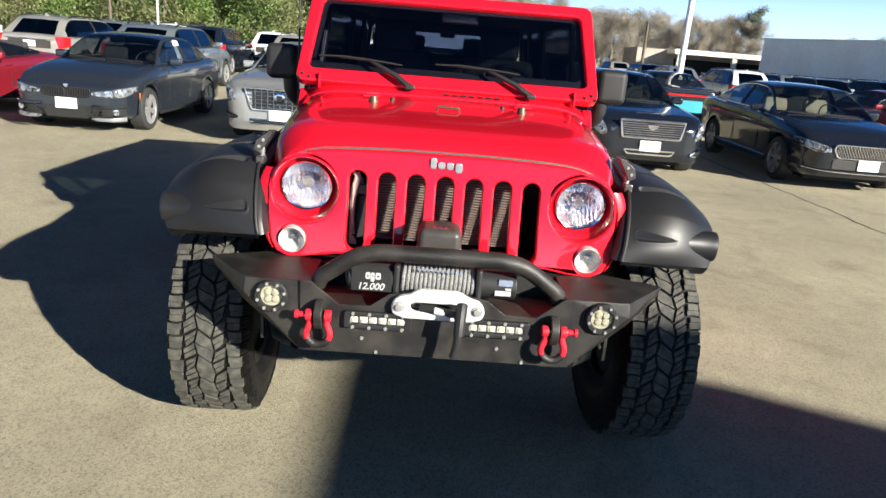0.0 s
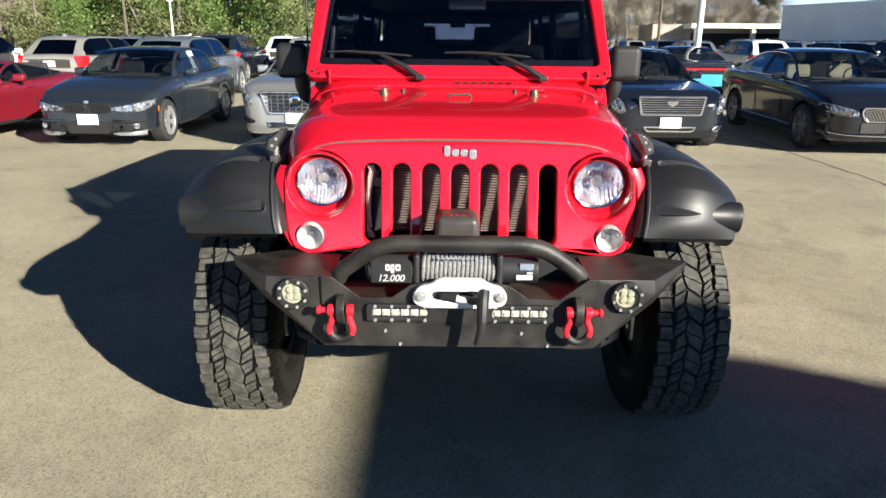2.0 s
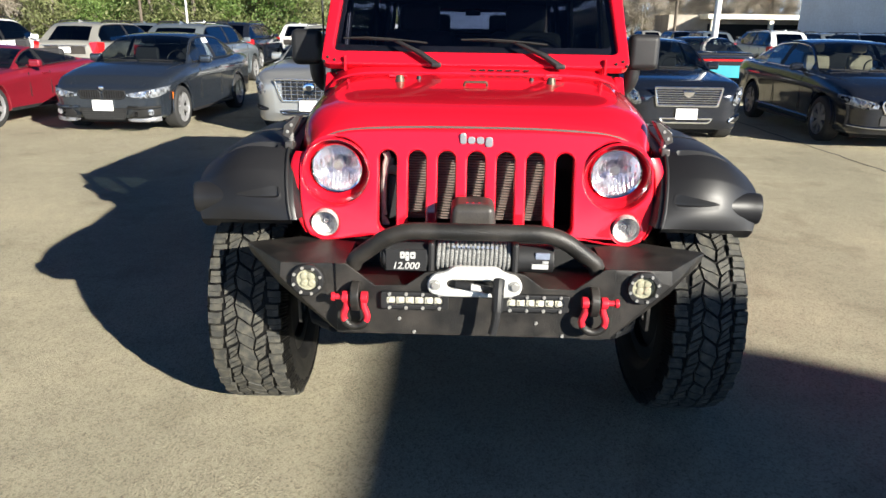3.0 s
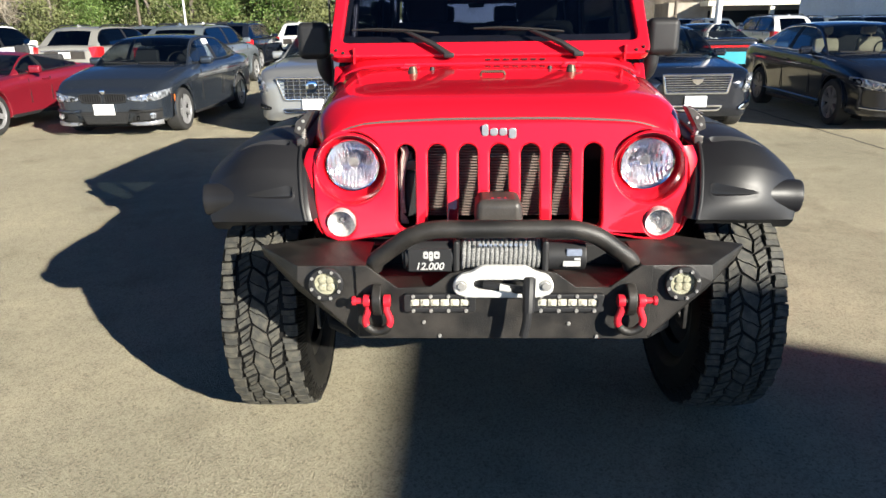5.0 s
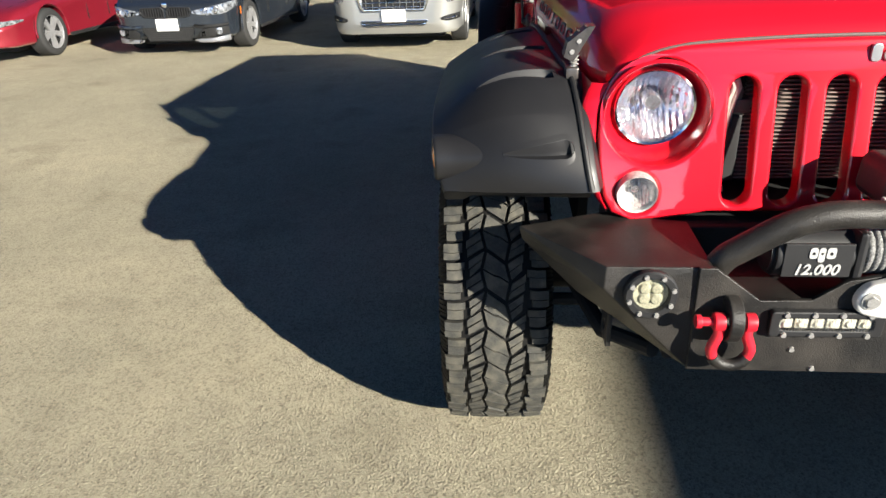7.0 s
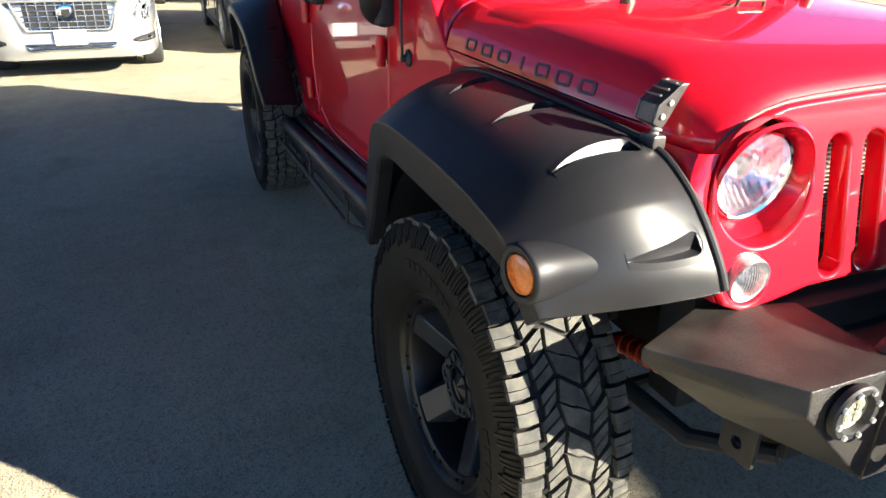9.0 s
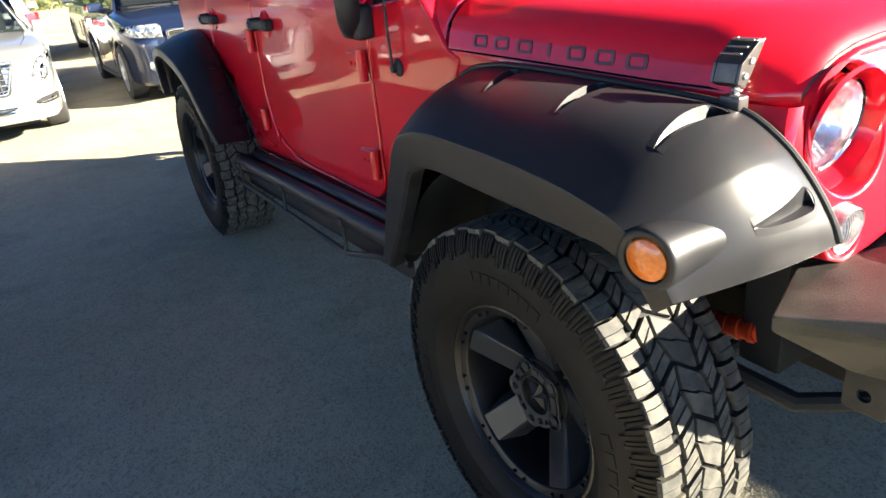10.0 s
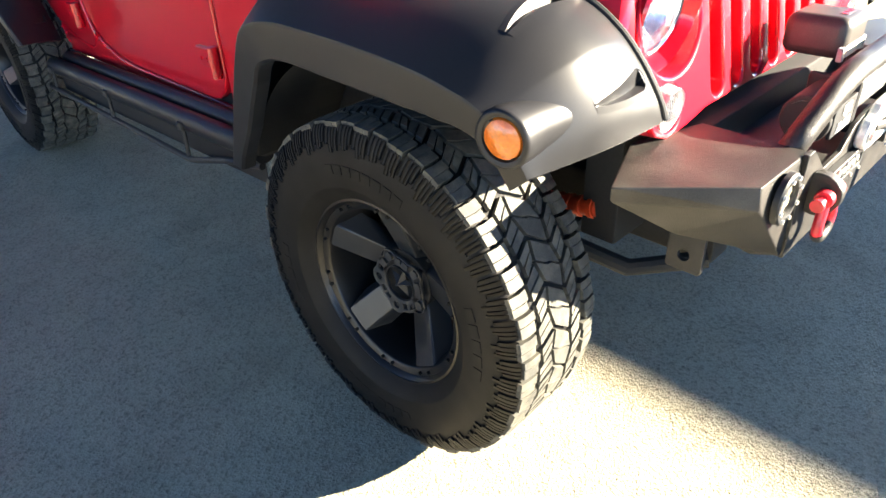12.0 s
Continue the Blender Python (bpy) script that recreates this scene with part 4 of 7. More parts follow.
# wheels
def tread_block(verts, faces, poly, r0, r1):
    """poly: (angle, across) corners of a block; extruded from r0 to r1, a little smaller on top."""
    base = len(verts)
    ca = sum(p[0] for p in poly) / len(poly)
    cw = sum(p[1] for p in poly) / len(poly)
    for rr, k in ((r0, 1.0), (r1 - 0.002, 0.985), (r1, 0.955)):
        for a, w in poly:
            a2, w2 = ca + (a - ca) * k, cw + (w - cw) * k
            crown = rr - 0.9 * (w2 * w2) ** 1.0 * 0.55
            verts.append((w2, crown * math.cos(a2), crown * math.sin(a2)))
    n = len(poly)
    for lv in (0, 1):
        for k in range(n):
            faces.append((base + lv * n + k, base + lv * n + (k + 1) % n, base + (lv + 1) * n + (k + 1) % n, base + (lv + 1) * n + k))
    faces.append(tuple(base + 2 * n + k for k in range(n)))


def build_tyre(R=0.466):
    bm = B()
    prof = [(0.252, -0.112), (0.268, -0.128), (0.284, -0.143), (0.300, -0.1505), (0.304, -0.1535), (0.309, -0.152), (0.335, -0.1575), (0.372, -0.157), (0.402, -0.152), (0.426, -0.145), (0.440, -0.136), (0.4475, -0.12), (0.4535, -0.07), (0.4565, 0.0)]
    lathe(bm, prof + [(r, -x) for r, x in prof[-2::-1]], Matrix.Rotation(radians(90), 4, "Y"), 112)
    verts, faces = [], []
    N = 27
    da = 2 * math.pi / N
    rnd = random.Random(4)

    def edge(u):
        """Half width of the centre rib: widest in the middle of each block."""
        return 0.0225 + 0.0125 * (1 - abs(2 * (u % 1.0) - 1))

    def put_block(a, corners, r1):
        tread_block(verts, faces, [(a + da * u, w) for u, w in corners], 0.447, r1 + rnd.uniform(-0.0007, 0.0003))

    for i in range(N):
        a = i * da
        lean = 0.16
        # centre block, cut in two by a slit that leans
        put_block(a, [(0.055 - lean, -edge(0.05)), (0.46 - lean, -edge(0.46)), (0.49 - 0.2 * lean, -0.008), (0.45 + 0.2 * lean, 0.006), (0.48 + lean, edge(0.48)), (0.055 + lean, edge(0.05))], R)
        put_block(a, [(0.505 - lean, -edge(0.505)), (0.945 - lean, -edge(0.055)), (0.945 + lean, edge(0.055)), (0.53 + lean, edge(0.53)), (0.50 + 0.2 * lean, 0.010), (0.54 - 0.2 * lean, -0.004)], R)
        for s in (-1, 1):
            off = -lean if s < 0 else lean
            for h in (0, 1):
                # second rib: two leaning blocks, each with a sipe
                u0, tilt, out = 0.5 * h + 0.035, (0.24 if s < 0 else -0.24), (0.080 if h else 0.073)
                for p, q in ((0.0, 0.19), (0.215, 0.40)):
                    inner = [(u0 + f + off, s * (edge(u0 + f) + 0.0085)) for f in (p, (p + q) / 2, q)]
                    outer = [(u0 + f + off + tilt, s * (out - (0.003 if p else 0.0))) for f in (q, p)]
                    put_block(a, inner + outer, R + 0.0008)
                # shoulder blocks with a sipe
                u1, reach, gap = 0.5 * h + 0.11 + (0.2 if s > 0 else 0.0), (0.1415 if h else 0.1335), (0.085 if h else 0.062)
                cuts = [gap / 2, 0.25 + (0.03 if h else -0.03), 0.5 - gap / 2]
                for k in range(2):
                    f0, f1 = cuts[k] + (0.0045 if k else 0), cuts[k + 1] - (0.0045 if k < 1 else 0)
                    start = (0.0905 if h else 0.0835) + 0.005 * (k % 2)
                    put_block(a, [(u1 + f0, s * start), (u1 + f1, s * start), (u1 + f1 + 0.025, s * 0.112), (u1 + f1 + 0.01, s * reach), (u1 + f0 + 0.01, s * reach), (u1 + f0 + 0.025, s * 0.112)], R + 0.0035)
    # lugs that run down over the shoulders, and the raised band of plain marks on the sidewall
    ribs = {-1: ([], []), 1: ([], [])}
    for i in range(2 * N):
        for s, (rv, rf) in ribs.items():
            start = (i * 0.5 + 0.11 + (0.2 if s > 0 else 0.0)) * da
            for k, (f0, f1, lo) in enumerate(((0.030, 0.125, 0.412), (0.150, 0.250, 0.392 if i % 2 else 0.402), (0.275, 0.345, 0.405), (0.370, 0.455, 0.398 if i % 2 else 0.418))):
                base = len(rv)
                for aa in (start + f0 * da, start + f1 * da):
                    rv += [(s * w, r * math.cos(aa), r * math.sin(aa)) for r, w in ((0.4545, 0.1360), (0.446, 0.1430), (0.432, 0.1500), (0.417, 0.1545), (lo, 0.1580), (lo - 0.003, 0.1535), (0.415, 0.135))]
                rf += [(base + k2, base + k2 + 1, base + 8 + k2, base + 7 + k2) for k2 in range(6)]
                rf += [tuple(base + k2 for k2 in range(7)), tuple(base + 7 + k2 for k2 in range(7))]
    marks = []
    for a0, count, wide in ((-0.45, 5, 0.085), (1.25, 8, 0.07), (2.75, 5, 0.085), (4.4, 8, 0.07)):
        for k in range(count):
            aa = a0 + k * wide * 1.35
            ends = [(-w, r * math.cos(b), r * math.sin(b)) for w in (0.154, 0.1590) for r in (0.338, 0.362) for b in (aa, aa + wide)]
            marks.append((ends, [(4, 5, 7, 6), (0, 1, 5, 4), (2, 3, 7, 6), (0, 2, 6, 4), (1, 3, 7, 5)]))
    return bm, verts, faces, ribs, marks


def build_wheel():
    """A wheel with its axle along x and its outer face to -x."""
    w = new("wheel")
    w.parent = suv
    carcass, tv, tf, ribs, marks = build_tyre()
    part("tyre", carcass, RUBBER, w, "off-road tyre with dusty sidewall", sharp=60)
    mesh_part("tread", tv, tf, TREAD, w, "chunky all-terrain tread blocks", sharp=25)
    for rv, rf in ribs.values():
        tagged(mesh_part("shoulder_lug", rv, rf, RUBBER, w, sharp=25), kind="stuff")
    for mv, mf in marks:
        mesh_part("sidewall_mark", mv, mf, RUBBER, w, smooth=False)
    face = Matrix.Rotation(radians(-90), 4, "Y")  # local z points to -x
    bm = B()
    lathe(bm, [(0.262, -0.12), (0.262, 0.098), (0.266, 0.112), (0.264, 0.121), (0.256, 0.123), (0.250, 0.117), (0.246, 0.109), (0.230, 0.104), (0.226, 0.098), (0.219, 0.06), (0.210, -0.04), (0.206, -0.12), (0.262, -0.12)], face, 72)
    part("rim", bm, RIM, w, "deep satin black alloy rim", sharp=40)
    bm = B()
    for k in range(5):
        a = 2 * math.pi * k / 5 + radians(67)
        rad, tan = Vector((math.cos(a), math.sin(a), 0)), Vector((-math.sin(a), math.cos(a), 0))
        zz = Vector((0, 0, 1))
        pts = []
        for r, hw, top, bot in ((0.060, 0.030, 0.020, -0.03), (0.096, 0.036, 0.034, -0.02), (0.224, 0.042, 0.096, 0.03)):
            for q in (-1, 1):
                pts += [face @ (rad * r + tan * q * hw * 0.9 + zz * top), face @ (rad * r + tan * q * hw + zz * (top - 0.005)), face @ (rad * r + tan * q * hw * 1.5 + zz * bot)]
        b2 = B()
        for i in range(2):
            hull(b2, pts[i * 6:i * 6 + 12])
        me = bpy.data.meshes.new("spoke")
        b2.to_mesh(me)
        b2.free()
        bm.from_mesh(me)
        bpy.data.meshes.remove(me)
    part("spokes", bm, SPOKE, w, "satin dark grey paddle spokes", sharp=6)
    bm = B()
    cyl(bm, face @ Vector((0, 0, -0.08)), face @ Vector((0, 0, 0.034)), 0.088, n=40, bevel=0.006)
    cyl(bm, face @ Vector((0, 0, -0.09)), face @ Vector((0, 0, -0.06)), 0.205, n=40)
    part("hub", bm, DEEP, w)
    bm = B()
    outl = []
    for k in range(100):
        a = 2 * math.pi * k / 100
        lobe = 0.086 + 0.014 * max(0.0, math.cos(5 * (a - radians(24)))) ** 0.6
        outl.append((lobe * math.cos(a), lobe * math.sin(a)))
    hl = [ring2(0, 0, 0.050, 30)]
    for k in range(5):
        a = 2 * math.pi * k / 5 + radians(24)
        hl.append(ring2(0.077 * math.cos(a), 0.077 * math.sin(a), 0.0105, 14))
        for b2 in (a + math.pi / 5 - 0.17, a + math.pi / 5 + 0.17):
            c2, s2 = math.cos(b2), math.sin(b2)
            hl.append([(0.069 * c2 + u * c2 * 0.008 - v * s2 * 0.0085, 0.069 * s2 + u * s2 * 0.008 + v * c2 * 0.0085) for u, v in ((-1, -1), (1, -1), (1, 1), (-1, 1))])
    plate(bm, outl, hl, 0.010, 0.002, face @ Matrix.Translation((0, 0, 0.056)))
    part("hub_plate", bm, HUBGREY, w, "grey star-shaped lug plate")
    bm = B()
    star = []
    for k in range(10):
        r = 0.046 if k % 2 == 0 else 0.016
        star.append((r * math.cos(math.pi * k / 5 + radians(60)), r * math.sin(math.pi * k / 5 + radians(60))))
    sv = [bm.verts.new(face @ Vector((x, y, 0.045))) for x, y in star]
    tip = bm.verts.new(face @ Vector((0, 0, 0.066)))
    for k in range(10):
        bm.faces.new((sv[k], sv[(k + 1) % 10], tip))
    part("star_cap", bm, HUBGREY, w, sharp=5)
    for k in range(20):
        a = 2 * math.pi * (k + 0.5 * (k % 2)) / 20
        bm = B()
        cyl(bm, face @ Vector((0.238 * math.cos(a), 0.238 * math.sin(a), 0.10)), face @ Vector((0.238 * math.cos(a), 0.238 * math.sin(a), 0.115)), 0.0055, 0.0045, 8)
        part("rim_bolt", bm, RIM, w)
    for k in range(5):
        a = 2 * math.pi * k / 5 + radians(24)
        bm = B()
        cyl(bm, face @ Vector((0.077 * math.cos(a), 0.077 * math.sin(a), 0.035)), face @ Vector((0.077 * math.cos(a), 0.077 * math.sin(a), 0.058)), 0.008, 0.006, 6)
        part("lug_nut", bm, RIM, w)
    return w


STEER = 2.0
FRONT_AXLE, REAR_AXLE, TRACK, WHEEL_Z = 0.402, 3.46, 0.897, 0.449
wheel = build_wheel()
wheel.matrix_basis = pose(-TRACK, FRONT_AXLE, WHEEL_Z, 0, 0, STEER)
copy_thing(wheel, pose(TRACK, FRONT_AXLE, WHEEL_Z, 0, 0, 180 + STEER) @ pose(0, 0, 0, 30))
copy_thing(wheel, pose(-TRACK + 0.022, REAR_AXLE, WHEEL_Z, 20))
copy_thing(wheel, pose(TRACK - 0.022, REAR_AXLE, WHEEL_Z, 0, 0, 180))

# axles, shocks, links
for y in (FRONT_AXLE, REAR_AXLE):
    bm = B()
    cyl(bm, (-0.78, y, WHEEL_Z), (0.78, y, WHEEL_Z), 0.042, n=20)
    bmesh.ops.create_uvsphere(bm, u_segments=20, v_segments=12, radius=0.13, matrix=Matrix.Translation((0.2, y, WHEEL_Z)))
    part("axle", bm, DEEP, suv)
for s in (-1, 1):
    bm = B()
    cyl(bm, (s * 0.60, 0.22, 0.615), (s * 0.60, 0.05, 0.65), 0.023, n=18)
    for k in range(5):
        cyl(bm, (s * 0.60, 0.20 - 0.033 * k, 0.6190 + 0.0068 * k), (s * 0.60, 0.188 - 0.033 * k, 0.6215 + 0.0068 * k), 0.028, n=18)
    part("tow_strap_hook", bm, ORANGE, suv, "orange-red coated frame hook")
    bm = B()
    tube(bm, [(s * 0.70, 0.25, 0.60), (s * 0.60, -0.05, 0.52), (s * 0.50, -0.2, 0.56)], 0.022, 10)
    part("sway_bar_link", bm, DEEP, suv)
bm = B()
tube(bm, [(-0.72, 0.22, 0.46), (0.72, 0.22, 0.46)], 0.02, 10)
part("tie_rod", bm, DEEP, suv)

# side steps
for s in (-1, 1):
    bm = B()
    tube(bm, [(s * 0.895, 1.08, 0.605), (s * 0.895, 2.95, 0.531)], 0.038, 16)
    tube(bm, [(s * 0.815, 1.08, 0.618), (s * 0.815, 2.95, 0.544)], 0.036, 16)
    step = part("side_step", bm, FLARE, suv, "black tubular rock slider step")
    bm = B()
    tube(bm, rounded([(s * 0.90, 2.98, 0.54), (s * 0.93, 3.02, 0.425), (s * 0.93, 1.55, 0.450), (s * 0.925, 1.27, 0.530), (s * 0.90, 1.10, 0.55)], 0.05), 0.012, 10)
    part("lower_rail", bm, BLACK, step)
    for y in (1.57, 2.24, 2.90):
        bm = B()
        tube(bm, [(s * 0.925, y, 0.645 - 0.0395 * y), (s * 0.93, y, 0.476 - 0.017 * y)], 0.008, 8)
        box(bm, (s * 0.93, y, 0.640 - 0.0395 * y), (0.024, 0.04, 0.03), 0.006)
        part("strut", bm, BLACK, step)
    bm = B()
    grid(bm, [[Vector((s * 0.885, y, z - 0.0395 * (y - 1.1))) for z in (0.48, 0.59)] for y in (1.10, 2.93)])
    part("step_panel", bm, DEEP, step)

# front bumper with winch
for s in (-1, 1):
    bm = B()
    hull(bm, mirrored([(0.828, -0.112, 0.848), (0.648, -0.330, 0.850), (0.43, -0.336, 0.852), (0.43, -0.10, 0.856), (0.62, -0.03, 0.852), (0.820, -0.108, 0.812), (0.652, -0.338, 0.80), (0.508, -0.342, 0.655), (0.46, -0.342, 0.607), (0.46, -0.25, 0.615), (0.69, -0.19, 0.712), (0.43, -0.10, 0.70)], s), 0.0035)
    part("bumper_wing", bm, STEEL, suv, "black textured steel bumper wing", sharp=30)
    bm = B()
    plate(bm, R2([(-0.235, 0.585), (-0.15, 0.585), (-0.15, 0.70), (-0.235, 0.70)], 0.01), [ring2(-0.19, 0.625, 0.014, 14)], 0.012, 0.002, Matrix.Translation((s * 0.615, 0, 0)) @ SIDE)
    part("bumper_bracket", bm, STEEL, suv)
bm = B()
top = [(-0.462, 0.607), (-0.462, 0.856), (-0.428, 0.856), (-0.332, 0.782), (-0.228, 0.784), (-0.165, 0.830), (-0.10, 0.842), (0.10, 0.842), (0.165, 0.830), (0.228, 0.784), (0.332, 0.782), (0.428, 0.856), (0.462, 0.856), (0.462, 0.607)]
plate(bm, top, (), 0.012, 0.0025, Matrix.Translation((0, -0.342, 0)) @ FRONT)
hull(bm, [(-0.46, -0.345, 0.612), (0.46, -0.345, 0.612), (-0.44, -0.27, 0.575), (0.44, -0.27, 0.575), (-0.46, -0.335, 0.62), (0.46, -0.335, 0.62), (-0.44, -0.2, 0.59), (0.44, -0.2, 0.59)])
part("bumper_face", bm, STEEL, suv, "black textured steel bumper centre", sharp=30)
bm = B()
box(bm, (0, -0.20, 0.772), (0.90, 0.27, 0.012), 0.003)
box(bm, (0, -0.07, 0.74), (0.90, 0.012, 0.12), 0.003)
part("winch_tray", bm, STEEL, suv)
bm = B()
tube(bm, rounded([(-0.412, -0.29, 0.83), (-0.40, -0.30, 0.86), (-0.262, -0.325, 0.967), (0.262, -0.325, 0.967), (0.40, -0.30, 0.86), (0.412, -0.29, 0.83)], 0.10, 8), 0.0285, 20)
part("bumper_hoop", bm, STEEL, suv, "black textured tube hoop", sharp=60)

winch = B()
cyl(winch, (-0.308, -0.275, 0.868), (-0.150, -0.275, 0.868), 0.056, n=32, bevel=0.008)
cyl(winch, (-0.315, -0.275, 0.868), (-0.308, -0.275, 0.868), 0.045, n=24)
box(winch, (-0.145, -0.275, 0.865), (0.022, 0.12, 0.13), 0.01)
winch = part("winch", winch, BLACK, suv, "black electric winch with grey synthetic rope")
bm = B()
box(bm, (0.132, -0.275, 0.865), (0.022, 0.12, 0.13), 0.01)
cyl(bm, (0.135, -0.275, 0.866), (0.262, -0.275, 0.866), 0.048, n=28, bevel=0.006)
part("winch_motor", bm, BLACK, winch)
bm = B()
turns = 17
pts = []
for layer, r in ((0, 0.040), (1, 0.046)):
    for k in range(turns * 14 + 1):
        t = k / (turns * 14)
        x = -0.130 + 0.248 * (t if layer == 0 else 1 - t)
        a = 2 * math.pi * turns * t
        pts.append((x, -0.275 + r * math.cos(a), 0.868 + r * math.sin(a)))
tube(bm, pts, 0.0078, 7)
part("rope", bm, ROPE, winch, sharp=60)
bm = B()
box(bm, (-0.01, -0.185, 0.990), (0.155, 0.15, 0.098), 0.026, segs=4)
for v in bm.verts:
    v.co.x = -0.01 + (v.co.x + 0.01) * (1 - 1.6 * max(0.0, v.co.z - 0.99))
sol = part("control_box", bm, BOXGREY, winch, "rounded black winch control box")
for s in (-1, 1):
    bm = B()
    box(bm, (-0.01 + s * 0.072, -0.254, 0.958), (0.018, 0.014, 0.034), 0.003)
    part("clip", bm, WHITE, sol)
bm = B()
box(bm, (-0.01, -0.2575, 0.962), (0.120, 0.008, 0.030), 0.003)
part("base_plate", bm, ALU, sol)
bm = B()
box(bm, (-0.01, -0.226, 1.0385), (0.056, 0.02, 0.003), 0.001)
part("badge_plate", bm, DECAL, sol)
bm = B()
for i, x in enumerate((-0.030, -0.010, 0.010)):
    box(bm, (x, -0.226, 1.041), (0.008, 0.009, 0.001))
part("print", bm, CRIMSON, sol)
bm = B()
box(bm, (0.222, -0.318, 0.888), (0.048, 0.012, 0.022), 0.003)
part("motor_label", bm, LABELBLUE, winch)
bm = B()
box(bm, (0.215, -0.322, 0.852), (0.055, 0.006, 0.018), 0.002)
box(bm, (0.232, -0.324, 0.868), (0.020, 0.004, 0.008), 0.001)
part("motor_sticker", bm, WHITE, winch)
bm = B()
for k, x in enumerate(np.linspace(-0.07, 0.07, 10)):
    box(bm, (x, -0.332, 0.918), (0.009, 0.002, 0.008))
part("brand_print", bm, LABELBLUE, winch)


def lettering(text, size, m, mat, parent, name):
    cu = bpy.data.curves.new(name, "FONT")
    cu.body, cu.size, cu.extrude, cu.align_x = text, size, 0.0008, "CENTER"
    cu.offset = size * 0.022
    ob = bpy.data.objects.new(name, cu)
    me = bpy.data.meshes.new_from_object(ob)
    bpy.data.objects.remove(ob)
    me.transform(m)
    me.materials.clear()
    me.materials.append(mat)
    t = new(name, me)
    t.parent = parent
    return t


SLANT = Matrix(((1, 0.22, 0, 0), (0, 1, 0, 0), (0, 0, 1, 0), (0, 0, 0, 1)))
lettering("12.000", 0.033, Matrix.Translation((-0.230, -0.3345, 0.838)) @ FRONT @ SLANT, WHITE, winch, "lettering")
bm = B()
for i, (x, w) in enumerate(((-0.240, 0.016), (-0.224, 0.013), (-0.206, 0.018))):
    plate(bm, R2([(x - w / 2, 0.874 - 0.008 * (i == 1)), (x + w / 2, 0.874 - 0.008 * (i == 1)), (x + w / 2, 0.898), (x - w / 2, 0.898)], 0.006, 3), [ring2(x, 0.885, w * 0.22, 8)], 0.002, 0.0003, Matrix.Translation((0, -0.3345, 0)) @ FRONT)
part("print", bm, WHITE, winch)
bm = B()
box(bm, (-0.228, -0.329, 0.868), (0.135, 0.008, 0.074), 0.002)
part("name_plate", bm, BLACK, winch)

# fairlead
bm = B()
o = rounded([(-0.158, 0.800, 0), (-0.150, 0.770, 0), (-0.110, 0.757, 0), (0.110, 0.757, 0), (0.150, 0.770, 0), (0.158, 0.800, 0), (0.140, 0.832, 0), (0.098, 0.842, 0), (0.070, 0.862, 0), (-0.070, 0.862, 0), (-0.098, 0.842, 0), (-0.140, 0.832, 0)], 0.02, 4, True)
slot_pts = [(x, z) for x, z in ((-0.094, 0.800), (-0.088, 0.788), (-0.075, 0.784), (0.075, 0.784), (0.088, 0.788), (0.094, 0.800), (0.088, 0.812), (0.075, 0.816), (-0.075, 0.816), (-0.088, 0.812))]
plate(bm, o, [slot_pts], 0.026, 0.007, Matrix.Translation((0, -0.362, 0)) @ FRONT, 3)
fair = part("fairlead", bm, ALU, suv, "white aluminium hawse fairlead")
for s in (-1, 1):
    bm = B()
    cyl(bm, (s * 0.130, -0.372, 0.800), (s * 0.130, -0.384, 0.800), 0.014, 0.012, 6)
    lathe(bm, [(0.019, 0), (0.019, 0.003), (0.0, 0.003)], Matrix.Translation((s * 0.130, -0.375, 0.8)) @ FRONT, 20)
    part("bolt", bm, BOLT, fair)
bm = B()
tube(bm, rounded([(-0.06, -0.36, 0.797), (0.03, -0.385, 0.793), (0.065, -0.41, 0.80), (0.072, -0.425, 0.77), (0.070, -0.43, 0.70), (0.060, -0.43, 0.655)], 0.02), 0.014, 10, None)
tube(bm, [(0.078, -0.40, 0.83), (0.074, -0.43, 0.80), (0.072, -0.44, 0.74)], 0.019, 10)
part("rope_strap", bm, BLACK, fair, "black rubber rope end strap")
bm = B()
cyl(bm, (-0.01, -0.378, 0.795), (0.035, -0.388, 0.792), 0.013, n=12)
part("rope_thimble", bm, ALU, fair)

